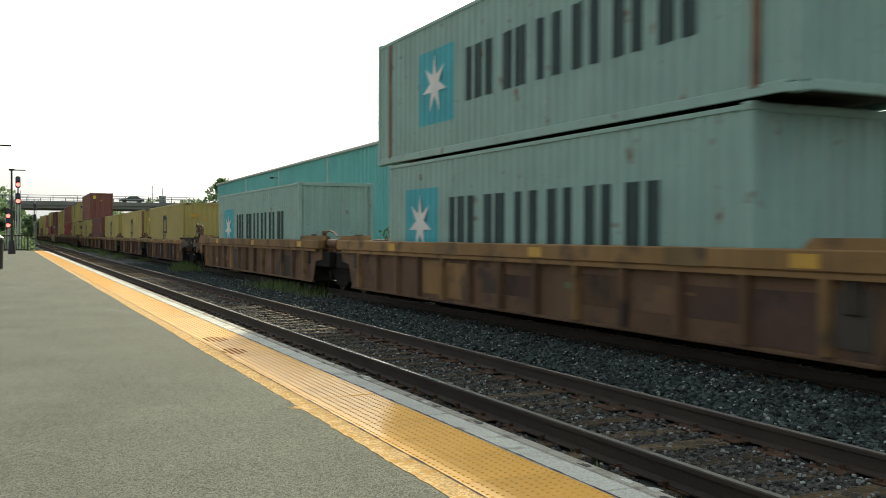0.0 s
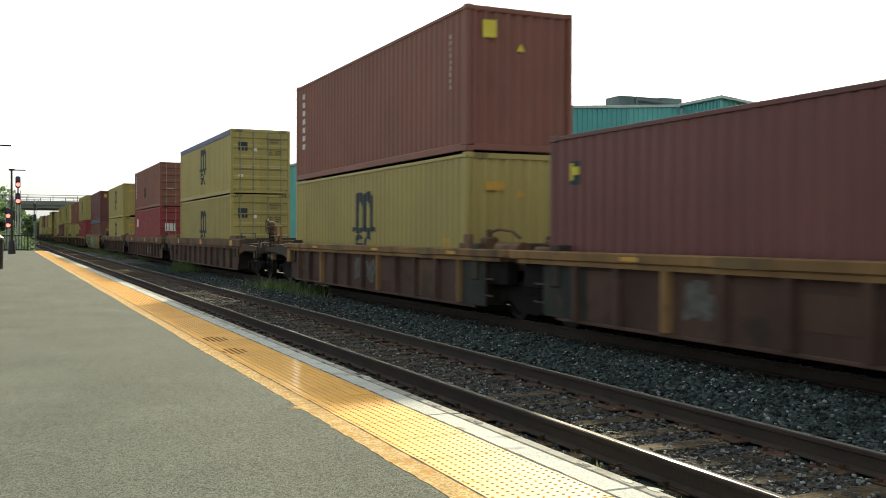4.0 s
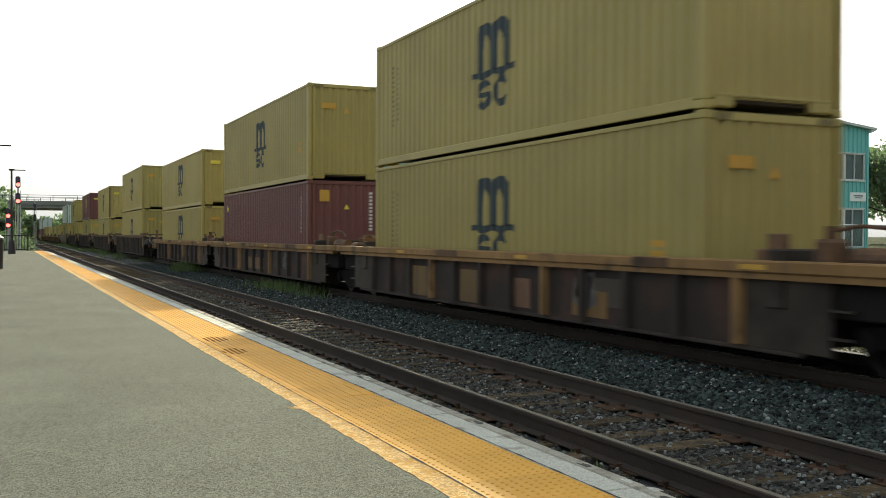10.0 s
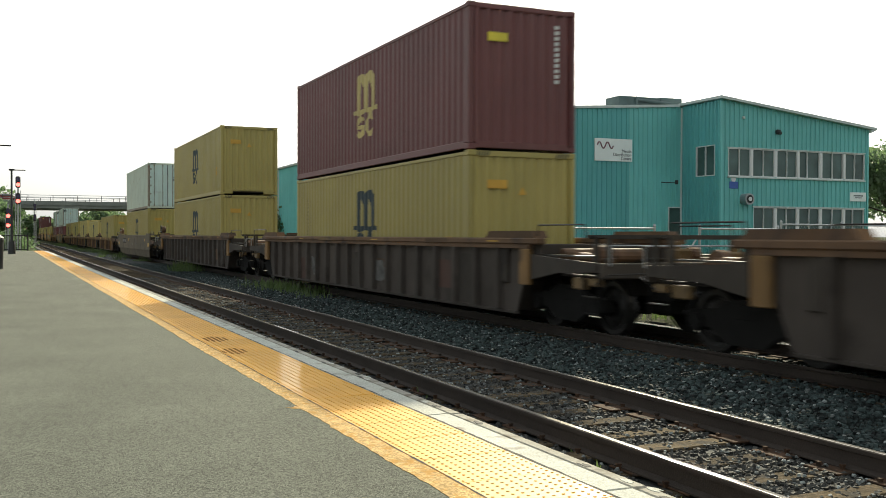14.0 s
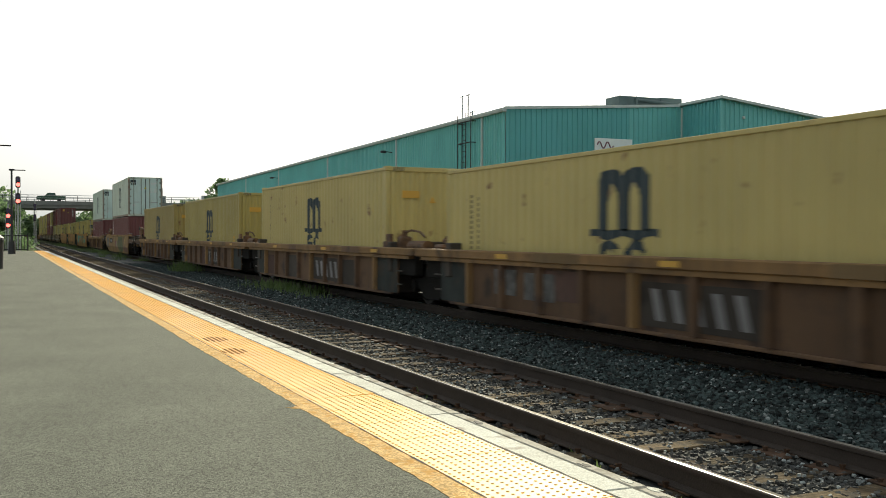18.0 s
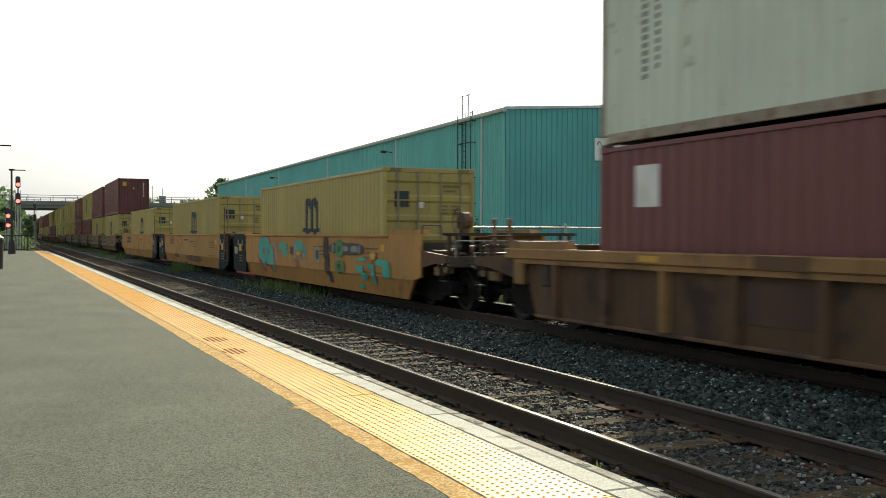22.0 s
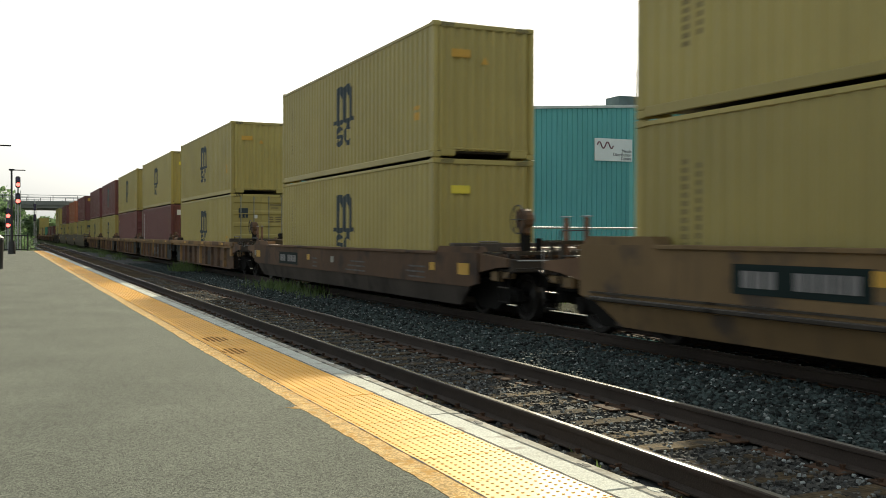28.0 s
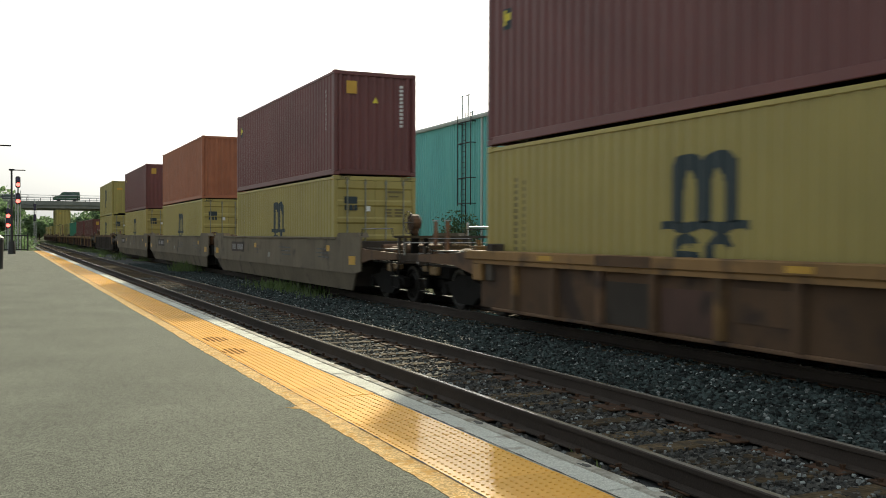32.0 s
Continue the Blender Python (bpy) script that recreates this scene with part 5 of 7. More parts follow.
def well_car(style, d0, d1, end0, end1, group):
    """Local y=0 at the middle of the well; joints at -d0 (leading, near) and +d1; ends are 'art' or 'coup'."""
    kind, hs, chord_p, panel_p, step, ch, top = STYLES[style]
    car = thing("well_car", STYLE_WORDS[style], "freight car", group)
    k = "|" + style
    if kind == "rib":
        joined = style in JOINED
        y0_, y1_ = (-d0 + 0.04 if joined and end0 == "art" else -hs), (d1 - 0.04 if joined and end1 == "art" else hs)
        for x in (-1.53, 1.53):
            part("top_chord", shared("top_chord%s|%.2f|%.2f|%.2f" % (k, x, y0_, y1_), lambda: chord_bar(x, y0_, y1_, top - ch, top)), chord_p, car)
        mirrored(car, "side_panel", shared("side_panel" + k, lambda: rib_side(hs, ch, top, joined)[0]), panel_p)
        mirrored(car, "bottom_sill", shared("bottom_sill" + k, lambda: rib_side(hs, ch, top, joined)[1]), panel_p)
        post = shared("rib" + k, lambda: Build().prism([(-1.50, -0.055), (-1.50, 0.055), (-1.395, 0.085), (-1.395, -0.085)], "z", 0.26, top - ch - 0.07))
        n = int((2 * hs - 2.9) / step)
        for i in range(n + 1):
            part("rib", post, panel_p if i % 4 or style in ("black53", "brown53") else chord_p, car, m=Matrix.Translation((0, -n * step / 2 + i * step, 0)))

        def far_ribs():
            b = Build()
            for i in range(n + 1):
                y = -n * step / 2 + i * step
                b.prism([(1.50, y + 0.055), (1.50, y - 0.055), (1.395, y - 0.085), (1.395, y + 0.085)], "z", 0.26, top - ch - 0.07)
            return b
        tagged(part("far_ribs", shared("far_ribs" + k, far_ribs), panel_p, car), kind="stuff")
    else:
        side = shared("side_plate" + k, lambda: smooth_side(hs, top, 0.0))
        mirrored(car, "side_plate", side, panel_p)
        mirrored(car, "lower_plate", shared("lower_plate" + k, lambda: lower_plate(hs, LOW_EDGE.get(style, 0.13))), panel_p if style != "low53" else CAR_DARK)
        mirrored(car, "top_lip", shared("top_lip" + k, lambda: Build().box(-1.55, -hs + 1.9, top - 0.05, -1.30, hs - 1.9, top + 0.01, 0.01)), chord_p)
        if style in ("yellow53", "mud40"):
            for y0, y1, sgn, e in ((-hs + 0.02, -hs + 1.75, -1, end0), (hs - 1.75, hs - 0.02, 1, end1)):
                if e == "coup":
                    continue
                # y runs from the joint inwards; mirrored at the other end
                def panel(flip=sgn):
                    if style == "mud40":
                        pts = [(0.02, 0.66), (0.02, 1.41), (1.0, 1.41), (1.0, 0.25), (0.92, 0.25), (0.38, 0.59)]
                    elif flip < 0:
                        pts = [(-0.50, 0.42), (-0.50, 1.58), (1.25, 1.58), (1.25, 1.2), (1.42, 0.14), (0.5, 0.14)]
                    else:
                        pts = [(0.02, 0.32), (0.02, 1.58), (1.95, 1.58), (1.95, 1.2), (2.15, 0.14), (0.5, 0.14)]
                    pts = [((u - hs), z) if flip < 0 else (hs - u, z) for u, z in pts]
                    return Build().prism(pts, "x", -1.528, -1.488 if style == "mud40" else -1.484)
                part("end_panel", shared("end_panel%d" % sgn + k, panel), END_GREEN, car, "dark green painted end")
                yc = (y0 + y1) / 2
                if style == "mud40":
                    if sgn > 0:
                        part("lettering", shared("lettering" + k, lambda: Build().box(-1.54, hs - 0.85, 0.98, -1.53, hs - 0.68, 1.2).box(-1.54, hs - 0.6, 0.98, -1.53, hs - 0.43, 1.2).box(-1.54, hs - 0.35, 0.98, -1.53, hs - 0.18, 1.2)), PALE_INK, car, "unreadable pale lettering")
                    continue
                yc = -hs + 0.72 if sgn < 0 else hs - 1.15
                far_y = d0 if sgn < 0 else d1
                part("top_plate", shared("top_plate%d|%.2f" % (sgn, far_y) + k, lambda: Build().box(-1.50, sgn * hs, 1.585, 1.50, sgn * (far_y - 0.03), 1.61)), DECK, car, "worn steel plate over the joint")
                if sgn < 0:
                    rail = part("ladder", shared("end_ladder" + k, lambda: Build().box(-1.60, -hs + 0.02, 0.45, -1.56, -hs + 0.09, 2.62, 0.008).box(-1.60, -hs - 0.50, 0.45, -1.575, -hs - 0.47, 1.50).box(-1.58, -hs + 0.03, 1.40, -1.525, -hs + 0.08, 1.44).box(-1.58, -hs + 0.03, 0.60, -1.525, -hs + 0.08, 0.64)), RUSTY, car, "tall rusty ladder post")
                    part("rungs", shared("ladder_rungs" + k, lambda: Build().box(-1.60, -hs - 0.47, 0.52, -1.57, -hs + 0.02, 0.535).box(-1.60, -hs - 0.47, 0.92, -1.57, -hs + 0.02, 0.935).box(-1.60, -hs - 0.47, 1.30, -1.57, -hs + 0.02, 1.315)), DECK, rail)
                else:
                    for yp in (hs - 2.2, hs - 1.75):
                        pole = part("pole", shared("well_pole", lambda: Build().box(-0.03, -0.045, 0.30, 0.03, 0.045, 2.30, 0.01)), RUSTY, car, "upright rusty post", Matrix.Translation((0, yp, 0)))
                        part("handle", shared("well_pole_handle", lambda: Build().tube((0, -0.15, 2.315), (0, 0.15, 2.315), 0.012, 6)), GALV, pole)
                part("reflector", shared("reflector%d" % sgn + k, lambda: Build().box(-1.54, yc - 0.2, 0.95, -1.53, yc + 0.16, 1.2)), MARK_AMBER, car, "amber square plate")
                text = Build().box(-1.54, yc - 0.42, 1.15, -1.53, yc - 0.27, 1.36).box(-1.54, yc + 0.24, 1.15, -1.53, yc + 0.4, 1.36)
                for j in range(3):
                    text.box(-1.54, yc - 0.3, 0.58 + 0.1 * j, -1.53, yc + 0.1, 0.61 + 0.1 * j)
                if sgn > 0:
                    text.box(-1.54, yc + 0.42, 0.84, -1.53, yc + 0.92, 1.10)
                part("lettering", shared("lettering%d" % sgn + k, lambda: text), PALE_INK, car, "unreadable pale lettering")
                if sgn > 0:
                    part("stripe", shared("stripe" + k, lambda: Build().box(-1.545, hs - 3.4, 0.135, -1.53, hs - 0.7, 0.20)), SPRAY_RED, car, "crimson stripe along the lower edge")
        if style == "mud40":
            ledge = shared("ledge" + k, lambda: Build().box(-1.58, -1.40, 0.60, -1.50, 1.40, 0.66, 0.01).box(-1.535, -1.40, 0.70, -1.50, 1.40, 0.73))
            for i in range(5):
                part("ledge", ledge, DECK, car, m=Matrix.Translation((0, -hs + 1.7 + i * (2 * hs - 3.4) / 4, 0)))
        if style in ("spray53",):
            pad = shared("pad" + k, lambda: Build().box(-1.56, -0.95, top, -1.25, 0.95, top + 0.10, 0.03))
            for i in range(5):
                part("pad", pad, CAR_OCHRE, car, "", Matrix.Translation((0, -hs + 2.3 + i * 3.05, 0)))
    # guides on top near the ends
    guide = shared("guide" + k, lambda: Build().prism([(-0.9, top), (0.9, top), (0.75, top + 0.12), (-0.8, top + 0.12)], "x", -1.50, -1.24))
    for y in (-hs + 1.0, hs - 1.0) if style not in JOINED else ():
        mirrored_at(car, "guide", guide, chord_p, y)
    part("well_floor", shared("well_floor" + k, lambda: Build().box(-1.3, -hs + 1.3, 0.22, 1.3, hs - 1.3, 0.296)), CAR_DARK, car)
    for sgn, d, e in ((-1, d0, end0), (1, d1, end1)):
        bulk = shared("bulkhead" + k, lambda: Build().box(-1.46, -0.12, 0.72, 1.46, 0.12, 1.40, 0.02).box(-1.36, -0.10, 0.24, 1.36, 0.10, 0.72))
        part("bulkhead", bulk, CAR_DARK, car, m=Matrix.Translation((0, sgn * max(hs - 1.25, 6.24), 0)))
        y0 = hs - 1.3
        if e == "coup":
            turn = Matrix.Rotation(0 if sgn > 0 else math.pi, 4, "Z")
            end_fittings(car, style, hs, d, turn, sgn > 0)
            bogie_parts(car, sgn * min(hs + (1.05 if sgn > 0 else 0.75), max(d - 2.1, hs - 0.4)))
        else:
            turn = Matrix.Rotation(0 if sgn > 0 else math.pi, 4, "Z")
            dk = "|%s|%.2f" % (style, d)
            part("joint_deck", shared("joint_deck" + dk, lambda: Build().box(-1.15, y0, 0.92, 1.15, d - 0.06, 1.04, 0.015).box(-0.35, y0, 0.70, 0.35, d - 0.02, 0.93)), DECK, car, "worn steel deck over the shared truck", turn)
            arm = shared("side_arm" + dk, lambda: Build().box(-0.10, y0, 0.66, 0.10, d - 0.30, 1.08, 0.02))
            for x in (-1.26, 1.26):
                part("side_arm", arm, BOGIE, car, m=turn @ Matrix.Translation((x, 0, 0)))
            part("pipework", shared("pipework" + dk, lambda: Build().path([(-1.2, y0 + 0.3, 1.14), (-1.2, d - 0.5, 1.14), (-0.9, d - 0.3, 1.22), (-0.9, d - 0.3, 1.50), (-0.4, d - 0.3, 1.50)], 0.04)), GEAR, car, "rusty bent brake pipes", turn)
            if sgn > 0:
                bogie_parts(car, d)
                at = Matrix.Translation((0, d, 0))
                box = part("hose_box", shared("hose_box", lambda: Build().box(-1.2, -0.80, 1.045, -0.1, -0.30, 1.36, 0.05).box(-1.05, -0.70, 1.36, -0.5, -0.42, 1.48, 0.03)), GEAR, car, "rusty brake equipment box", at)
                part("cap", shared("cap", lambda: Build().tube((-0.8, -0.55, 1.48), (-0.8, -0.55, 1.56), 0.16, 12, 0.12)), GEAR, box)
                part("reservoir", shared("joint_reservoir", lambda: Build().tube((-1.12, 0.15, 1.30), (-1.12, 1.05, 1.30), 0.13, 14).tube((-1.12, 1.05, 1.30), (-1.12, 1.13, 1.30), 0.13, 14, 0.05).box(-1.2, 0.3, 1.04, -1.04, 0.4, 1.2).box(-1.2, 0.8, 1.04, -1.04, 0.9, 1.2)), GEAR, car, "brown air reservoir", at)
                part("valve", shared("valve", lambda: Build().box(-1.30, 1.25, 1.08, -1.02, 1.55, 1.52, 0.04).tube((-1.16, 1.40, 1.52), (-1.16, 1.40, 1.66), 0.07, 8).path([(-1.16, 1.40, 1.60), (-1.16, 1.0, 1.66), (-1.16, 0.5, 1.62), (-1.16, 0.2, 1.5)], 0.025, 6)), GEAR, car, "small rusty brake valve", at)
                part("bracket", shared("bracket", lambda: Build().box(-1.30, 1.95, 1.08, -1.22, 2.25, 1.58, 0.015).box(-1.30, 2.25, 1.08, -1.22, 2.45, 1.40, 0.015)), GEAR, car, "upright steel bracket", at)
    return car


def mirrored_at(parent, name, mesh, paint, y):
    part(name, mesh, paint, parent, m=Matrix.Translation((0, y, 0)))
    part(name, mesh, paint, parent, m=Matrix.Translation((0, y, 0)) @ Matrix.Rotation(math.pi, 4, "Z"))


def lower_plate(hs, z):
    """Lower side of a smooth well, leaning in under the upper plate."""
    line = [(-hs + 0.35, 0.60), (-hs + 1.0, z), (hs - 1.0, z), (hs - 0.35, 0.60)]
    outer = [(-1.49 + (0.60 - h) * LEAN, y, h) for y, h in line]
    return Build().add(outer + [(x + 0.05, y, h) for x, y, h in outer], [(0, 1, 2, 3), (7, 6, 5, 4)] + [(i, (i + 1) % 4, 4 + (i + 1) % 4, 4 + i) for i in range(4)])


def smooth_side(hs, top, lift):
    b = Build()
    ends = [(hs - 1.95, top), (hs - 1.8, top + lift), (hs, top + lift)] if lift else [(hs, top)]
    b.prism([(-hs, 0.66)] + [(-y, z) for y, z in ends[::-1]] + ends + [(hs, 0.66), (hs - 0.4, 0.58), (-hs + 0.4, 0.58)], "x", -1.51, -1.46)
    return b


# container kinds: paint, doors, marks, soft top, words
BOXES = {
    "Y": (YELLOW, False, "comb codes-d placard-a triangle-a sideplate-a", False, "yellow steel container with a dark round-shouldered mark"),
    "P": (YELLOW_PALE, False, "comb codes-d placard-a triangle-a", False, "pale sun-bleached yellow container with a dark mark"),
    "Q": (YELLOW_DULL, False, "comb codes-d placard-a triangle-a", False, "dull brownish yellow container with a dark mark"),
    "y": (YELLOW, False, "comb codes-d placard-y", False, "dull yellow steel container with a dark mark and streaks"),
    "D": (YELLOW, True, "comb codes-d doorlogo doorcode-d doortag sideplate-a", False, "yellow steel container with its doors facing forward"),
    "T": (YELLOW, True, "comb doorlogo doorcode-d doortag", True, "yellow open-top container under a blue tarpaulin"),
    "W": (YELLOW_WORN, False, "comb codes-d placard-y sideplate-a", False, "rust-streaked yellow container with a worn dark mark"),
    "M": (MAROON, False, "bigcode-w triangle-y endcode-w", False, "dull maroon steel container with white upright letters"),
    "m": (MAROON, False, "square-a triangle-y endcode-w nearcode-w sidetag-y", False, "dark maroon steel container with yellow plates"),
    "C": (MAROON, False, "combhigh-c placard-y endcode-w", False, "maroon steel container with a cream mark"),
    "N": (MAROON, False, "combhigh-f square-a sidetag-y", False, "maroon steel container with a faded green mark"),
    "X": (MAROON, False, "bigcode-w endword-w nearcode-y", False, "maroon steel container with white block marks"),
    "G": (MAROON, True, "sidetag-y doorcode-w", False, "maroon steel container with its doors facing forward"),
    "V": (MAROON, False, "cornerplate-w nearcode-w", False, "maroon steel container with a small white block mark"),
    "B": (BROWN, False, "bigcode-w nearcode-w triangle-y square-y", False, "faded brown steel container with white upright letters"),
    "b": (BROWN, True, "bigcode-w doorcode-w patch", False, "faded brown container with doors facing forward"),
    "u": (BROWN_DARK, False, "", True, "brown open-top container under a blue tarpaulin"),
    "O": (ORANGE, False, "endcode-w", False, "rusty orange steel container"),
    "K": (CRIMSON, True, "cornerblock-w endblock-w doorcode-w", False, "crimson steel container with white block marks and doors forward"),
    "k": (CRIMSON, False, "cornerblock-w triangle-a endcode-w", False, "crimson steel container with a white block mark"),
    "R": (REEFER, True, "comb-s codes-s doorlogohigh doorcode-w doortag triangle-y", False, "white refrigerated container with doors forward"),
    "r": (REEFER, True, "doorcode", False, "plain white refrigerated container with doors forward"),
    "S": (GREY_BLUE, False, "starword", False, "grey-blue steel container with a star mark"),
    "E": (GREEN_BOX, False, "", False, "green ribbed steel container"),
}
# far end of each box along the train at the start (metres), car style, lower box, upper box ('.' none)
UNITS = [
    (21.4, "tan53", "S", "S"), (41.3, "tan53", "S", "."),
    (62.9, "dark40", "Y", "."), (79.0, "dark40", "W", "."), (94.6, "dark40", "Y", "."), (110.4, "dark40", "m", "."), (125.8, "dark40", "Y", "B"),
    (147.6, "brown53", "D", "T"), (167.2, "brown53", "K", "b"), (187.0, "brown53", "Y", "Y"),
    (208.6, "spray53", "u", "m"),
    (228.7, "dark48", "k", "Y"), (245.5, "dark48", "Y", "B"), (263.3, "dark48", "Y", "y"), (281.3, "dark48", "m", "Y"), (298.5, "dark48", "Y", "y"),
    (320.0, "black53", "Y", "Y"), (343.4, "black53", "Y", "W"), (366.7, "black53", "Y", "C"), (390.6, "black53", "Y", "Y"),
    (413.4, "grey53", "Y", "r"),
    (435.8, "brown40", "Y", "."), (451.9, "brown40", "P", "."), (467.6, "brown40", "P", "."), (483.5, "brown40", "Y", "."), (499.4, "brown40", "Q", "."),
    (520.9, "spray53", "M", "R"), (542.7, "tan48", "V", "R"),
    (564.2, "yellow53", "D", "."), (583.8, "yellow53", "D", "."), (603.4, "yellow53", "D", "."),
    (624.8, "mud40", "D", "m"), (640.2, "mud40", "D", "X"), (655.4, "mud40", "G", "Y"), (670.7, "mud40", "m", "C"), (686.4, "mud40", "Y", "Y"),
    (705.8, "low53", "y", "Y"),
    (725.9, "brown40", "D", "Y"), (741.3, "brown40", "X", "y"), (756.8, "brown40", "G", "Y"), (772.2, "brown40", "Y", "N"), (787.5, "brown40", "Y", "m"),
    (809.0, "grey53", "D", "m"), (828.6, "grey53", "D", "O"), (848.3, "grey53", "D", "m"),
    (871.0, "black53", "D", "Y"),
    (893.0, "dark40", "m", "."), (908.6, "dark40", "m", "."), (924.4, "dark40", "E", "."), (940.2, "dark40", "Y", "."), (956.0, "dark40", "W", "."),
    (977.0, "brown53", "Y", "Y"), (997.0, "brown53", "Y", "."), (1017.0, "brown53", "D", "."),
]


def spray(car, y, z, w, h, seed, paint, x=-1.513, label="patch of faded spray paint"):
    """An irregular flat blot on the platform side of a car."""
    rng = random.Random(seed)
    n, p, q = 30, rng.uniform(0, 6.283), rng.uniform(0, 6.283)
    pts = []
    for i in range(n):
        a = 2 * math.pi * i / n
        r = 0.84 + 0.12 * math.sin(3 * a + p) + 0.09 * math.sin(5 * a + q) + rng.uniform(-0.06, 0.06)
        c, s = math.cos(a), math.sin(a)
        pts.append((y + w / 2 * r * math.copysign(abs(c) ** 0.6, c), z + h / 2 * r * math.copysign(abs(s) ** 0.6, s)))
    part("spray_paint", Build().prism(pts, "x", x - 0.004, x), paint, car, label)


def spray_art(car, paint, add, cut=(), layer=0, seed=0, label="patch of faded spray paint"):
    """Spray paint on a smooth side: rounded blots (y, z, width, height) joined, less the cut-outs, in narrow upright strips that follow the crease."""
    rng = random.Random(seed)
    b, step, crease = Build(), 0.04, 0.585
    off = 0.004 + 0.003 * layer

    def spans(items, y):
        out = []
        for yc, zc, w, h in items:
            t = abs(y - yc) / (w / 2)
            if t < 1:
                e = h / 2 * (1 - t ** 3.5) ** 0.4
                out.append((zc - e, zc + e))
        out.sort()
        joined = []
        for lo, hi in out:
            if joined and lo <= joined[-1][1]:
                joined[-1] = (joined[-1][0], max(hi, joined[-1][1]))
            else:
                joined.append((lo, hi))
        return joined
    y, y1 = min(i[0] - i[2] / 2 for i in add), max(i[0] + i[2] / 2 for i in add)
    while y < y1:
        holes = spans(cut, y)
        for lo, hi in spans(add, y):
            marks = sorted({lo, hi, *(m for hole in holes for m in hole if lo < m < hi), *([crease] if lo < crease < hi else [])})
            for p, q in zip(marks, marks[1:]):
                m = (p + q) / 2
                if q - p < 0.01 or any(u < m < v for u, v in holes):
                    continue
                p_, q_ = p + rng.uniform(-0.012, 0.012) * (p == lo), q + rng.uniform(-0.012, 0.012) * (q == hi)
                xp, xq = [(-1.51 if m > crease else -1.49 + (0.60 - z) * LEAN) - off for z in (p_, q_)]
                b.add([(xp, y, p_), (xp, y + step, p_), (xq, y + step, q_), (xq, y, q_)], [(0, 3, 2, 1)])
        y += step
    tagged(part("spray_paint", b, paint, car, label), kind="stuff")


def plate(car, y0, y1, z0, z1, paint, x=-1.513, label="", name="plate"):
    part(name, Build().box(x - 0.006, y0, z0, x - 0.001, y1, z1), paint, car, label)


def letters(car, y0, y1, z0, z1, n, paint, x=-1.513, slant=0.0):
    """A row of plain blocks standing for lettering."""
    w = (y1 - y0) / n
    block = shared("letter|%.3f|%.3f|%.3f|%.2f" % (w, z0, z1, slant), lambda: Build().prism([(-w * 0.36, z0), (w * 0.36 - abs(slant), z0), (w * 0.36, z1), (-w * 0.36 + abs(slant), z1)], "x", -0.010, -0.004))
    for i in range(n):
        part("letter", block, paint, car, m=Matrix.Translation((x, y0 + w * (i + 0.5), 0)))


LETTERED = {167.2: (-4.25, -1.85), 451.9: (-3.1, -1.0), 467.6: (-3.1, -1.0), 483.5: (-2.95, -1.05), 542.7: (-3.2, -1.1), 741.3: (-3.1, -1.0), 756.8: (-3.1, -1.0), 772.2: (-3.1, -1.0)}
PATCHES = {
    21.4: ((1.5, 2.45, 0.30, 1.0, CAR_TAN), (2.65, 3.6, 0.34, 1.02, CAR_TAN), (-8.1, -7.35, 0.36, 0.98, CAR_DARK), (-2.4, -2.1, 0.72, 0.82, SPRAY_GREEN), (-5.3, -4.6, 0.78, 0.82, CAR_TAN)),
    41.3: ((3.4, 4.2, 0.55, 0.72, CAR_TAN), (5.0, 5.7, 0.4, 0.6, CAR_TAN)),
    62.9: ((4.7, 5.5, 0.42, 0.76, SPRAY_DIM),), 79.0: ((-4.8, -3.9, 0.30, 0.48, SPRAY_GREY),),
    187.0: ((4.15, 5.1, 0.34, 0.52, SPRAY_DIM), (2.8, 3.95, 0.34, 0.54, SPRAY_DIM), (-4.45, -3.35, 0.64, 0.86, SPRAY_DIM), (1.2, 2.2, 0.5, 0.72, CAR_MUD)),
    228.7: ((4.6, 5.4, 0.29, 0.46, SPRAY_DIM), (3.5, 4.4, 0.29, 0.46, SPRAY_DIM), (2.2, 3.2, 0.3, 0.95, CAR_MUD)),
    245.5: ((-7.2, -6.2, 0.30, 0.86, CAR_MUD), (-0.6, 0.3, 0.34, 0.95, CAR_BROWN)),
    263.3: ((2.5, 3.4, 0.28, 0.9, CAR_MUD), (-0.1, 0.85, 0.28, 0.9, CAR_MUD), (-1.9, -1.1, 0.32, 0.82, RUSTY), (-4.2, -3.25, 0.32, 0.72, CAR_TAN)),
    281.3: ((-1.4, 0.85, 0.36, 0.76, CAR_MUD), (-1.2, -0.5, 0.5, 0.66, RUSTY), (-0.2, 0.6, 0.5, 0.66, RUSTY)),
    451.9: ((1.5, 2.5, 0.46, 0.92, SPRAY_DIM), (2.8, 3.6, 0.5, 0.95, SPRAY_DIM)),
}


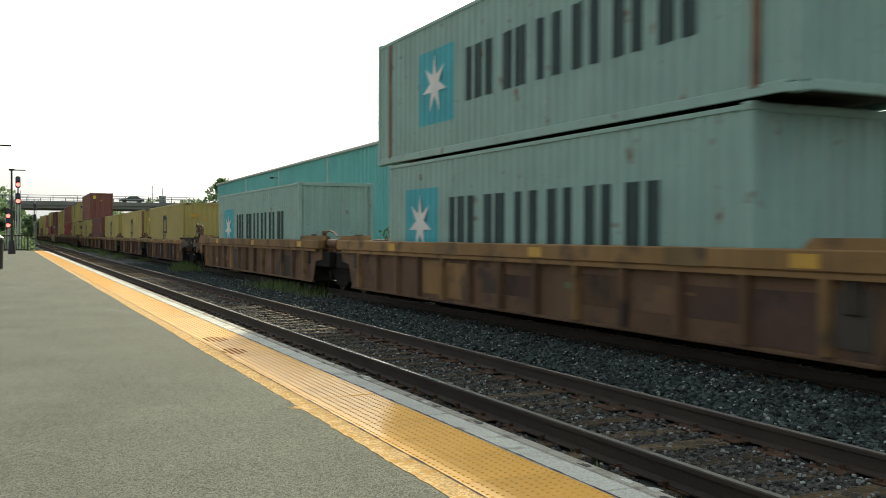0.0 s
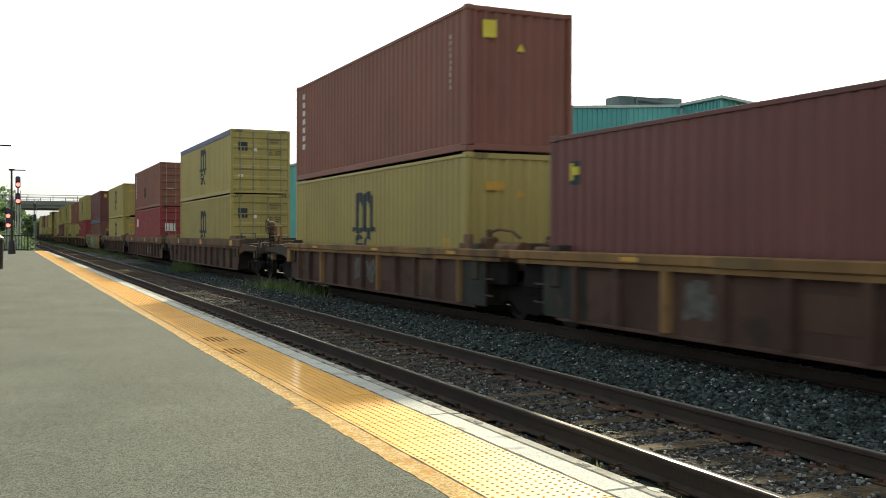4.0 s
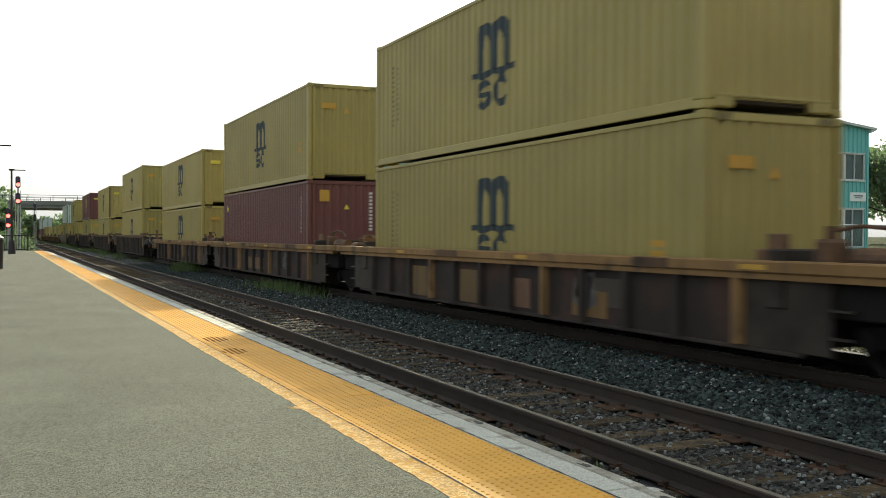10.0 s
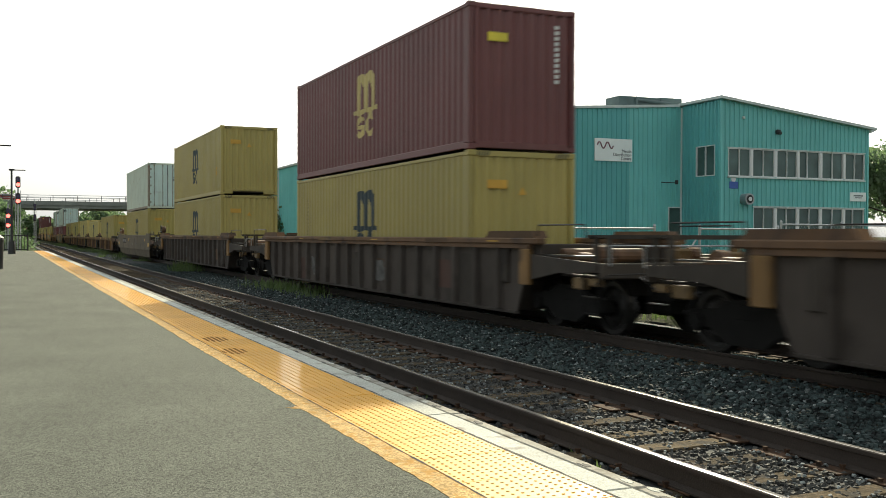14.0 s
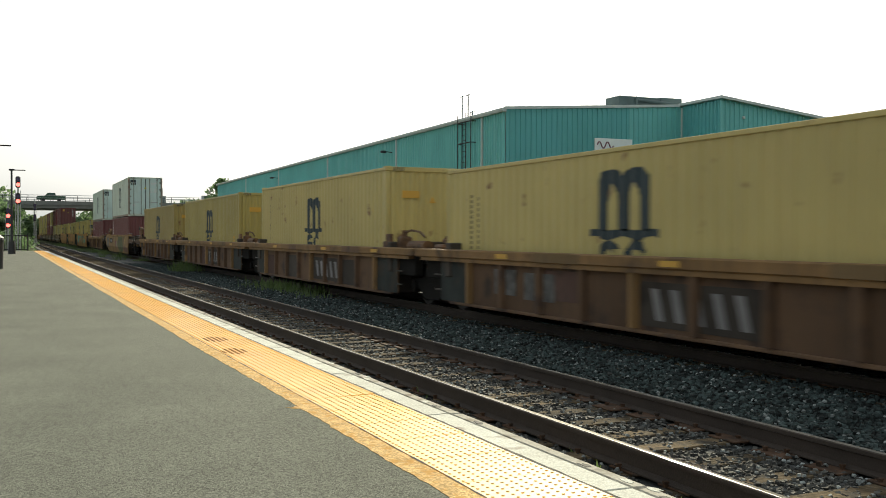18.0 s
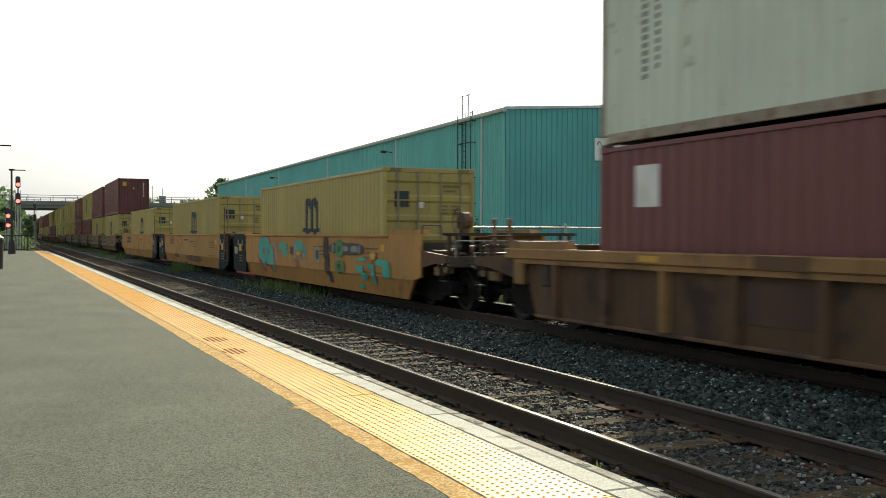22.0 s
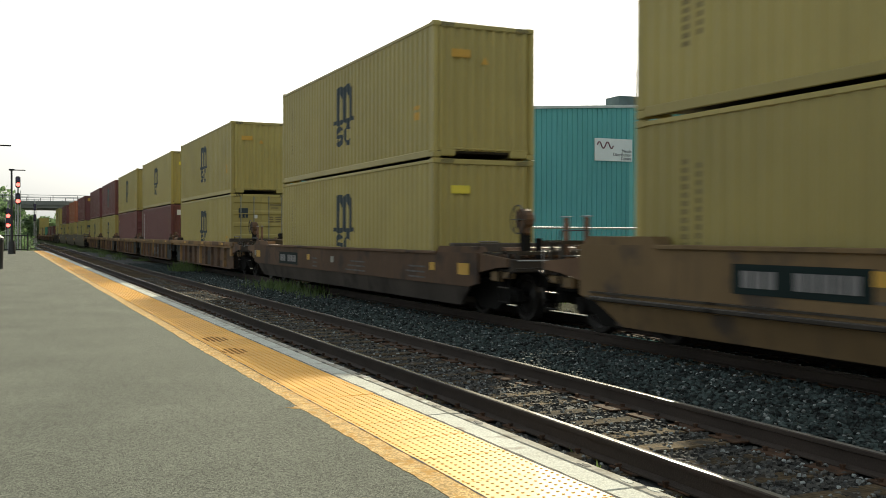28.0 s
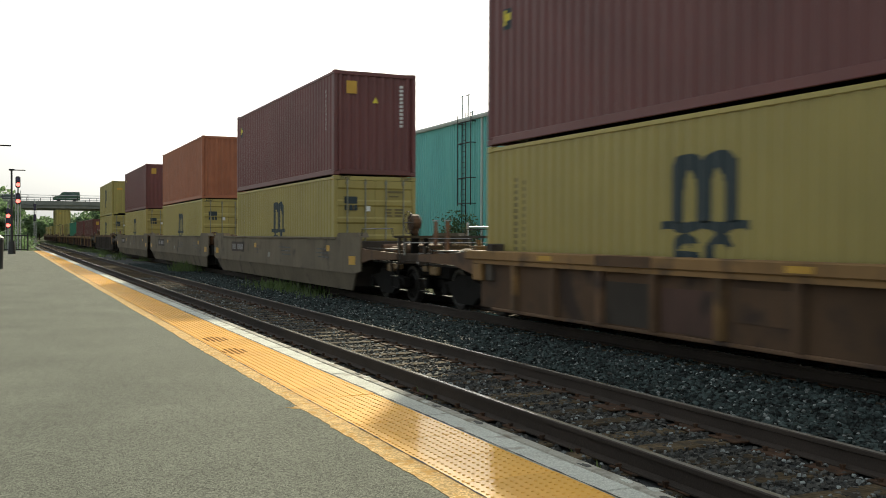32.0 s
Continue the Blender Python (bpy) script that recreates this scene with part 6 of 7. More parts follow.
def dress_car(car, i, style, hs, rng):
    """Plates, reflectors, lettering and spray paint on the side that faces the platform; +y is the trailing end."""
    kind, _, chord_p, panel_p, step, ch, top = STYLES[style]
    if kind == "rib":
        xc, xp = -1.532, -1.402
        back = BACK if style in JOINED else 0.0
        for y in (-hs + 1.6, -hs * 0.2, hs * 0.5):
            y += rng.uniform(-0.4, 0.4)
            plate(car, y, y + 0.42, top - ch + 0.04, top - 0.05, MARK_AMBER, xc, "worn amber reflector", "reflector")
        for y in (-hs * 0.62, hs * 0.18):
            plate(car, y, y + rng.uniform(0.6, 1.4), top - ch + 0.01, top - 0.01, CAR_BROWN if rng.random() < 0.5 else CAR_MUD, xc, "patched paint on the chord", "patch")
        n = int((2 * hs - 2.9) / step)
        for j in range(n):
            if rng.random() < 0.3:
                y = -n * step / 2 + j * step
                plate(car, y + 0.1, y + step - 0.1, 0.27 if rng.random() < 0.5 else 0.5, rng.uniform(0.85, top - ch - 0.1), rng.choice((panel_p, CAR_BROWN, CAR_DARK, CAR_PLUM)), xp, "repainted panel", "patch")
        if UNITS[i][0] in LETTERED:
            y0, y1 = (y + back for y in LETTERED[UNITS[i][0]])
            plate(car, y0 - 0.18, y1 + 0.18, 0.31, 0.92, CAR_DARK, xp - 0.004, "dark lettering panel", "patch")
            letters(car, y0, y1, 0.40, 0.83, 5, SPRAY_GREY, xp - 0.008, 0.13)
        for y0, y1, z0, z1, paint in PATCHES.get(UNITS[i][0], ()):
            plate(car, y0 + back, y1 + back, z0, z1, paint, xp - 0.005, "repainted patch", "patch")
        if style in ("dark40", "black53", "dark48"):
            for k in range(2):
                y = rng.uniform(-hs * 0.6, hs * 0.6)
                spray(car, y, 0.7, rng.uniform(0.5, 0.9), 0.6, i * 7 + k, SPRAY_DIM, xp - 0.008)
    else:
        x = -1.512
        zt = top - 0.12
        board = UNITS[i][0] not in (564.2, 583.8)
        if board:
            plate(car, hs - 5.5, hs - 3.4, zt - 0.44, zt - 0.08, END_GREEN if style in ("low53", "mud40", "spray53") else CAR_DARK, x, "dark number board", "number_board")
            letters(car, hs - 4.15, hs - 3.55, zt - 0.36, zt - 0.16, 3, SPRAY_GREY, x - 0.004)
            letters(car, hs - 5.35, hs - 4.4, zt - 0.36, zt - 0.16, 5, SPRAY_GREY, x - 0.004)
        for y in (-hs + 2.2, hs * 0.2):
            y += rng.uniform(-0.3, 0.3)
            plate(car, y, y + 0.26, zt - 0.26, zt - 0.10, MARK_AMBER, x - 0.001, "amber reflector", "reflector")
        for y, w in ((-hs * 0.72, 1.2), (-hs * 0.3, 1.5), (hs * 0.15, 0.5)):
            lines = Build()
            for k in range(3):
                lines.box(x - 0.006, y, zt - 0.22 - 0.11 * k, x - 0.002, y + w * rng.uniform(0.6, 1.0), zt - 0.185 - 0.11 * k)
            tagged(part("lettering", lines, LETTER_BROWN if style == "yellow53" else SPRAY_DIM, car, "unreadable small lettering"), kind="stuff")
        if style in ("low53", "grey53"):
            for y in (-hs + 0.35, hs - 0.85):
                plate(car, y, y + 0.5, 0.80, 1.02, MARK_AMBER, x - 0.002, "amber end plate", "reflector")
            plate(car, hs - 0.3, hs - 0.08, 0.84, 1.02, PALE_INK, x - 0.002, "pale end plate")
        plate(car, -0.2, 0.05, 0.82, 0.98, PALE_INK, x - 0.003, "small white label")
        if style in ("yellow53", "spray53"):
            plate(car, -hs + 2.2, -hs + 3.8, 0.64, 0.675, LETTER_BROWN, x - 0.002, name="text_line")
    if UNITS[i][0] in SPRAYED:
        for k, (paint, add, cut) in enumerate(SPRAYED[UNITS[i][0]]):
            spray_art(car, paint, add, cut, k, 40 + k)


SPRAYED = {
    208.6: (
        (SPRAY_CYAN, ((1.75, 1.08, 0.75, 0.42), (0.3, 0.95, 2.1, 0.5), (0.85, 1.14, 0.45, 0.28), (-0.2, 1.18, 0.6, 0.25), (-0.85, 1.05, 0.6, 0.5), (0.6, 0.62, 0.8, 0.75), (-0.35, 0.5, 1.3, 0.45), (-1.25, 0.62, 0.6, 0.7), (-1.5, 0.36, 0.9, 0.32)), ((0.42, 0.72, 0.14, 0.26), (-0.32, 0.68, 0.24, 0.22), (-0.85, 0.72, 0.2, 0.34))),
        (SPRAY_DIM, ((2.35, 0.98, 0.35, 0.40), (2.1, 0.78, 0.5, 0.2)), ()),
        (MARK_NAVY, ((-2.12, 0.65, 0.12, 0.34), (-2.28, 0.58, 0.14, 0.10), (-2.42, 0.66, 0.12, 0.36), (-2.55, 0.55, 0.10, 0.24)), ()),
        (CAR_PLUM, ((4.6, 0.56, 2.6, 0.34),), ()),
        (SPRAY_DIM, ((6.6, 1.0, 0.5, 0.6), (6.2, 0.9, 0.4, 0.7)), ((6.4, 0.9, 0.14, 0.4),)),
    ),
    520.9: (
        (SPRAY_SAGE, ((-3.1, 0.82, 3.85, 1.18),), ()),
        (SPRAY_DIM, ((6.8, 0.85, 2.0, 0.85),), ((7.2, 0.85, 0.2, 0.5), (6.5, 0.7, 0.25, 0.4))),
        (PALE_INK, ((7.3, 0.95, 0.12, 0.7), (6.9, 0.85, 0.14, 0.7), (6.3, 0.9, 0.16, 0.7)), ()),
        (SPRAY_ROSE, ((0.2, 0.93, 1.5, 0.15), (0.5, 0.68, 0.26, 0.46), (0.0, 0.66, 0.24, 0.46), (-0.9, 0.55, 0.3, 0.3)), ()),
        (PALE_INK, ((-0.45, 0.72, 0.16, 0.5), (-0.62, 0.85, 0.14, 0.4), (-0.85, 0.68, 0.12, 0.4)), ()),
        (CAR_DARK, ((-2.0, 1.36, 1.2, 0.06), (-3.6, 1.12, 1.4, 0.05), (-4.85, 0.85, 0.12, 0.8), (-4.5, 1.2, 0.12, 0.4), (-2.2, 0.95, 0.3, 0.06)), ()),
        (RUSTY, ((2.2, 1.1, 1.0, 0.4), (-6.6, 0.45, 3.0, 0.4)), ()),
        (MARK_AMBER, ((-6.3, 0.92, 0.6, 0.14), (1.35, 0.98, 0.4, 0.16)), ()),
    ),
    564.2: (
        (SPRAY_RED, ((4.3, 1.0, 1.8, 1.0), (3.3, 0.75, 0.9, 0.8), (4.5, 0.55, 0.5, 0.5)), ()),
        (SPRAY_TEAL, ((4.35, 1.08, 1.55, 0.78), (3.6, 0.9, 0.9, 0.7), (3.2, 0.6, 0.4, 0.45), (4.4, 0.6, 0.4, 0.3)), ((4.4, 1.02, 0.22, 0.22), (3.75, 0.98, 0.16, 0.2))),
        (SPRAY_TEAL, ((1.9, 1.2, 0.9, 0.26), (1.7, 1.0, 0.6, 0.22), (0.1, 1.22, 0.9, 0.3), (-0.5, 1.05, 0.35, 0.3)), ()),
        (PALE_INK, ((2.75, 1.05, 0.3, 0.6), (0.55, 1.1, 0.22, 0.5), (-1.75, 1.0, 0.5, 0.45), (-0.45, 0.95, 0.35, 0.14)), ()),
        (MARK_NAVY, ((-1.78, 1.0, 0.3, 0.28), (1.0, 1.08, 0.14, 0.26), (0.78, 1.08, 0.14, 0.26)), ()),
        (SPRAY_SMOKE, ((-2.55, 1.2, 0.45, 0.6), (-2.68, 0.75, 0.42, 0.6), (-2.85, 0.42, 0.36, 0.3)), ()),
        (MARK_NAVY, ((-4.25, 1.2, 2.8, 0.30),), ()),
        (PALE_INK, ((-3.2, 1.2, 0.14, 0.2), (-3.5, 1.2, 0.14, 0.2), (-4.2, 1.2, 0.5, 0.14), (-4.9, 1.2, 0.5, 0.16), (-5.3, 1.2, 0.2, 0.2)), ()),
        (SPRAY_LIME, ((-3.75, 1.2, 0.6, 0.45), (-3.8, 0.72, 0.8, 0.34)), ((-3.75, 1.18, 0.22, 0.16), (-3.8, 0.72, 0.4, 0.14))),
        (SPRAY_TEAL, ((-5.5, 0.95, 0.7, 0.08), (-5.35, 0.72, 0.5, 0.18), (-5.65, 0.55, 0.5, 0.18), (-6.1, 0.8, 0.4, 0.12), (-6.3, 0.6, 0.2, 0.5), (-5.3, 0.3, 0.4, 0.12), (-6.9, 0.9, 0.9, 0.16), (-7.2, 0.7, 0.5, 0.3)), ()),
        (MARK_AMBER, ((0.1, 1.0, 0.5, 0.12), (-6.3, 1.05, 0.4, 0.16)), ()),
    ),
    583.8: (
        (SPRAY_SMOKE, ((5.0, 1.25, 0.12, 0.34), (4.7, 1.2, 0.12, 0.3), (4.3, 1.24, 0.14, 0.34), (4.0, 1.24, 0.14, 0.34)), ()),
        (CAR_MUD, ((-1.5, 0.44, 4.2, 0.28), (3.2, 0.5, 1.4, 0.2)), ()),
        (SPRAY_DIM, ((0.2, 1.3, 1.2, 0.08), (-1.2, 1.22, 0.9, 0.06)), ()),
    ),
}


WELL_Z = 0.30
LIFT = {"black53": 0.035}              # wells that carry their boxes a little higher
SHORT_LOWER = {187.0, 208.6, 245.5, 298.5, 343.4, 451.9, 520.9, 542.7}      # lower boxes of the lesser height
SHORT_UPPER = {147.6, 167.2, 187.0, 298.5}
MOVERS = []                           # (object, distance along the train, sideways, height)


def build_train():
    n = len(UNITS)
    dress = random.Random(17)
    mids = [u[0] - BOX_L / 2 for u in UNITS]
    wells = [m - (BACK if u[1] in JOINED else 0.0) for m, u in zip(mids, UNITS)]
    for i, (far, style, low, up) in enumerate(UNITS):
        hs = STYLES[style][1]
        same = lambda a, b: STYLES[UNITS[a][1]][0:2] == STYLES[UNITS[b][1]][0:2] and UNITS[a][1] == UNITS[b][1] and abs(mids[a] - mids[b]) < 2 * hs + 2.2
        d0 = (wells[i] - wells[i - 1]) / 2 if i else hs + 2.4
        d1 = (wells[i + 1] - wells[i]) / 2 if i < n - 1 else hs + 2.4
        # joints lie between the ends of the two wells
        if i and STYLES[UNITS[i - 1][1]][1] != hs:
            d0 = hs + (wells[i] - wells[i - 1] - hs - STYLES[UNITS[i - 1][1]][1]) / 2
        if i < n - 1 and STYLES[UNITS[i + 1][1]][1] != hs:
            d1 = hs + (wells[i + 1] - wells[i] - hs - STYLES[UNITS[i + 1][1]][1]) / 2
        e0 = "art" if i and same(i, i - 1) else "coup"
        e1 = "art" if i < n - 1 and same(i, i + 1) else "coup"
        car = well_car(style, d0, d1, e0, e1, "well cars of the train")
        dress_car(car, i, style, hs, dress)
        if style in JOINED:             # dark paint next to the shared trucks
            for e, y0, y1 in ((e0, -hs + 0.46, -hs + 1.75), (e1, hs - 1.75, hs - 0.46)):
                if e == "art":
                    plate(car, y0, y1, 0.25, STYLES[style][6] - STYLES[style][5] - 0.075, END_SMOKE if style != "dark48" else CAR_DARK, -1.412, "dark painted end panel", "end_panel")
                    for z in (0.45, 0.75):
                        yr = -hs + 0.30 if y0 < 0 else hs - 0.30
                        part("rung", shared("side_rung", lambda: Build().box(-1.42, -0.15, -0.015, -1.38, 0.15, 0.015)), DECK, car, m=Matrix.Translation((0, yr, z)))
        MOVERS.append((car, wells[i], 0.0, 0.0))
        z = WELL_Z + LIFT.get(style, 0.0)
        for level, code in enumerate((low, up)):
            if code == ".":
                continue
            paint, doors, marks, soft, words = BOXES[code]
            h = LOW if far in (SHORT_UPPER if level else SHORT_LOWER) else HIGH
            length = 13.716 if (i == 0 and level == 1) else BOX_L
            c = container(paint, length, h, doors, marks, words + (", stacked" if level else ""), soft)
            MOVERS.append((c, mids[i] - length / 2, -BOX_W / 2, z + level * 0.012))
            z += h


build_train()


def motions():
    times = [32.0 * i / 16 for i in range(17)]
    for ob, s, side, z in MOVERS:
        rows = []
        for t in times:
            y = s - SPEED * t
            mid = y + (BOX_L / 2 if side else 0)
            dx, dz, h = ease(mid)
            turn = Matrix.Rotation(-h, 4, "Z")
            rows.append((t, Matrix.Translation((TRACK_B + dx, mid, dz)) @ turn @ Matrix.Translation((side, y - mid, z))))
        walk(ob, rows)
    for ob, lane, t, x, v in CROSSING:
        face = 0 if v > 0 else 180
        span = 40.0 / abs(v)
        at = lambda k: pose(x + v * k, BR_Y + lane, 7.80, 0, 0, face)
        rows = [(t + k, at(k)) for k in (-span, -span / 2, 0.0, span / 2, span) if 0 < t + k < 32.0]
        rows = [(0.0, at(max(-span, -t)))] + rows + [(32.0, at(min(span, 32.0 - t)))]
        walk(ob, [r for i, r in enumerate(rows) if i == len(rows) - 1 or rows[i + 1][0] - r[0] > 0.05])


# ---- platform end: lamp posts, signals, fence, bin ----
def lamp_post(x, y, arm):
    p = thing("lamp_post", "dark steel platform lamp post with a flat lamp head", "lamp post", "platform lamps", pose(x, y, PLAT_Z))
    part("base", Build().tube((0, 0, 0), (0, 0, 0.9), 0.26, 10, 0.20), BLACK, p)
    part("pole", Build().tube((0, 0, 0.9), (0, 0, 5.9), 0.09, 10, 0.06), BLACK, p)
    part("bracket", Build().box(-0.18, -0.08, 5.82, 0.2, 0.08, 5.94, 0.02), BLACK, p)
    part("lamp_head", Build().box(0.15, -0.14, 5.84, arm, 0.14, 5.89, 0.015), BLACK, p, "flat grey lamp head")


def signal_head(parent, x, z, lit):
    h = part("signal_head", Build().box(x - 0.2, -0.15, z - 0.5, x + 0.2, 0.15, z + 0.5, 0.10), BLACK, parent, "black two-lens signal head")
    for i, dz in enumerate((-0.22, 0.24)):
        on = i == 0 and lit
        part("lens", Build().tube((x, -0.155, z + dz), (x, -0.18, z + dz), 0.17, 16), RED_ON if on else LENS_OFF, h, "glowing red lens" if on else "dark lens")
        part("hood", Build().tube((x, -0.16, z + dz + 0.17), (x, -0.42, z + dz + 0.17), 0.03, 8), BLACK, h)


RED_ON = glow("signal_red", (1.0, 0.08, 0.06), 5.0)
LENS_OFF = material("lens_dark", (0.06, 0.04, 0.10), 0.2)


def signal_mast(x, y, z_heads, height, label, lit=True):
    s = thing("signal_mast", label, "railway signal", "railway signals", pose(x, y, 0))
    part("mast", Build().tube((0, 0.25, -0.4), (0, 0.25, height), 0.07, 10), GALV, s, "grey steel mast")
    lad = part("ladder", Build().tube((-0.2, 0.6, -0.2), (-0.2, 0.6, height - 1), 0.025).tube((0.2, 0.6, -0.2), (0.2, 0.6, height - 1), 0.025), GALV, s)
    for i in range(int(height / 0.35) - 3):
        part("rung", Build().tube((-0.2, 0.6, 0.1 + 0.35 * i), (0.2, 0.6, 0.1 + 0.35 * i), 0.015, 5), GALV, lad)
    for z in z_heads:
        signal_head(s, 0, z, lit)
        part("bracket", Build().box(-0.06, 0.1, z - 0.05, 0.06, 0.3, z + 0.05), GALV, s)
    return s


lamp_post(0.44, 74.2, 0.9)
lamp_post(-1.4, 53.9, 1.70)
signal_mast(1.05, 92.0, (6.05, 4.62), 6.35, "tall signal mast with two red lights at the platform end")
signal_mast(0.28, 97.0, (3.42, 2.56), 4.3, "short signal mast with two red lights behind the fence")
signal_mast(3.9, 150.0, (5.4, 3.9), 6.6, "distant unlit signal mast beside the track", False)


def far_mast(x, y, top, box):
    m = thing("radio_mast", "thin grey radio mast beyond the road bridge" + (" with an equipment cabinet" if box else ""), "mast", "radio masts", pose(x, y, -0.1))
    part("pole", Build().tube((0, 0, 0), (0, 0, top), 0.09, 8, 0.05), PLANT_GREY, m)
    if box:
        part("cabinet", Build().box(-0.65, -0.4, 8.3, 0.65, 0.4, 9.85, 0.04), PLANT_GREY, m, "grey equipment cabinet")
    else:
        part("crossarm", Build().box(-0.5, -0.04, top - 0.5, 0.5, 0.04, top - 0.42), PLANT_GREY, m)


far_mast(30.7, 214.0, 11.5, True)
far_mast(28.7, 214.0, 12.0, False)


def fence_panel(x0, x1, y, z0, z1):
    f = thing("metal_fence", "black metal bar fence at the platform end", "fence", m=pose(0, y, 0))
    for z in (z0 + 0.12, z1 - 0.1):
        part("rail", Build().box(x0, -0.02, z - 0.04, x1, 0.02, z + 0.04), BLACK, f)
    bar = Build().box(-0.02, -0.02, z0, 0.02, 0.02, z1).mesh("bar")
    i, x = 0, x0
    while x <= x1 + 0.01:
        part("bar", bar, BLACK, f, m=Matrix.Translation((x, 0, 0)))
        x += 0.22
    for x in (x0, x1):
        part("post", Build().box(x - 0.05, -0.05, z0 - 0.1, x + 0.05, 0.05, z1 + 0.1, 0.01), BLACK, f)


fence_panel(-6.0, 1.75, 88.2, PLAT_Z, 1.52)


def bin_thing():
    b = thing("litter_bin", "dark round litter bin on the platform", "litter bin", m=pose(-0.37, 42.3, PLAT_Z))
    part("body", Build().tube((0, 0, 0.02), (0, 0, 1.15), 0.30, 20, 0.33), BLACK, b)
    part("lid", Build().tube((0, 0, 1.151), (0, 0, 1.24), 0.36, 20, 0.34), BLACK, b)
    part("rim", Build().tube((0, 0, 1.242), (0, 0, 1.40), 0.34, 20, 0.16), BLACK, b)


bin_thing()
sign = thing("platform_sign", "black station notice with pale unreadable characters", "sign", m=pose(-0.95, 60.0, PLAT_Z))
part("post", Build().tube((-0.5, 0, 0), (-0.5, 0, 2.4), 0.05, 8), BLACK, sign)
part("board", Build().box(-1.4, -0.06, 1.7, 0.36, -0.051, 3.05, 0.004), BLACK, sign)
part("text_line", Build().box(0.05, -0.075, 2.45, 0.30, -0.061, 2.75).box(0.05, -0.075, 1.9, 0.30, -0.061, 2.1), MARK_WHITE, sign)


# ---- fence by the warehouse ----
def yard_fence():
    f = thing("chain_fence", "galvanised chain-link fence along the warehouse yard", "fence")
    runs = [((13.0, 27.0), (20.0, 27.0), 1.80), ((21.9, 27.0), (25.6, 27.2), 1.80), ((25.75, 27.2), (45.0, 28.5), 1.98)]
    for (xa, ya), (xb, yb), z in runs:
        part("top_rail", Build().tube((xa, ya, z), (xb, yb, z), 0.035, 8), GALV, f)
        n = max(1, int(math.hypot(xb - xa, yb - ya) / 3))
        for i in range(n + 1):
            x, y = xa + (xb - xa) * i / n, ya + (yb - ya) * i / n
            part("post", Build().tube((x, y, 0.4), (x, y, z + 0.08), 0.045, 8).tube((x, y, z + 0.08), (x, y, z + 0.16), 0.06, 8, 0.02), GALV, f)
    wires = Build()
    for (xa, ya), (xb, yb), z in runs:
        n = int((xb - xa) / 0.16)
        for i in range(n):
            x = xa + (xb - xa) * i / n
            for sg in (1, -1):
                x1 = x + sg * 0.75
                if xa <= x1 <= xb:
                    wires.tube((x, ya + (yb - ya) * (x - xa) / (xb - xa), 0.5), (x1, ya + (yb - ya) * (x1 - xa) / (xb - xa), z), 0.0022, 3)
    part("mesh", wires, GALV, f, "thin diamond wire")
    part("brace", Build().tube((21.95, 27, 1.7), (21.2, 27, 0.7), 0.03).tube((25.75, 27.2, 1.85), (26.6, 27.3, 0.8), 0.03), GALV, f)


yard_fence()


# ---- plants ----
def leaf_mesh(points, size, rng, name):
    """Small bent leaf clumps, two quads each."""
    n = len(points)
    d = rng.normal(size=(n, 3))
    d /= np.linalg.norm(d, axis=1)[:, None]
    e = np.cross(d, rng.normal(size=(n, 3)))
    e /= np.linalg.norm(e, axis=1)[:, None]
    g = np.cross(d, e)
    s = size * rng.uniform(0.6, 1.3, (n, 1))
    p = np.array(points)
    v = np.stack([p - d * s, p + e * s * 0.55 + g * s * 0.15, p + d * s, p - e * s * 0.55 + g * s * 0.15], 1).reshape(-1, 3)
    me = bpy.data.meshes.new(name)
    me.from_pydata(v.tolist(), [], [(4 * i, 4 * i + 1, 4 * i + 2, 4 * i + 3) for i in range(n)])
    return me


def tree(x, y, z, height, radius, seed, leaves=2600, size=0.22, leaf=None, label="leafy green tree with an uneven crown", trunk=True):
    rng = np.random.default_rng(seed)
    t = thing("tree", label, "tree", m=pose(x, y, z))
    wood = Build()
    wood.tube((0, 0, -0.2), (0.1, 0, height * 0.45), height * 0.022 + 0.05, 8, height * 0.014 + 0.03)
    pts = []
    k = 16
    for i in range(k):
        a, r = rng.uniform(0, 6.283), radius * rng.uniform(0.25, 0.85)
        c = np.array([r * math.cos(a), r * math.sin(a), height * rng.uniform(0.30, 0.88)])
        c[:2] *= 1.15 - 0.75 * max(0, c[2] / height - 0.45)
        wood.tube((0.1, 0, height * rng.uniform(0.25, 0.45)), tuple(c), 0.05 + 0.006 * height, 5, 0.02)
        m = leaves // k
        q = rng.normal(size=(m, 3))
        q /= np.linalg.norm(q, axis=1)[:, None]
        q *= (radius * rng.uniform(0.26, 0.46)) * rng.uniform(0.45, 1.05, (m, 1)) ** 0.6
        q[:, 2] *= 0.8
        pts.append(c + q)
    part("trunk", wood, BARK, t)
    part("crown", leaf_mesh(np.concatenate(pts), size, rng, "crown"), leaf or LEAF, t)
    return t


def bush(x, y, z, w, h, seed, leaves=700, size=0.10, leaf=None, label="leafy shrub against the wall", name="shrub"):
    rng = np.random.default_rng(seed)
    b = thing(name, label, "shrub", m=pose(x, y, z))
    q = rng.normal(size=(leaves, 3)) * (w * 0.28, w * 0.28, h * 0.22) + (0, 0, h * 0.5)
    q[:, 2] = np.clip(q[:, 2], 0.02, h)
    stems = Build()
    for i in range(9):
        j = rng.integers(leaves)
        stems.tube((0, 0, 0), tuple(q[j]), 0.015, 4, 0.006)
    part("stem", stems, BARK, b)
    part("foliage", leaf_mesh(q, size, rng, "foliage"), leaf or LEAF, b)


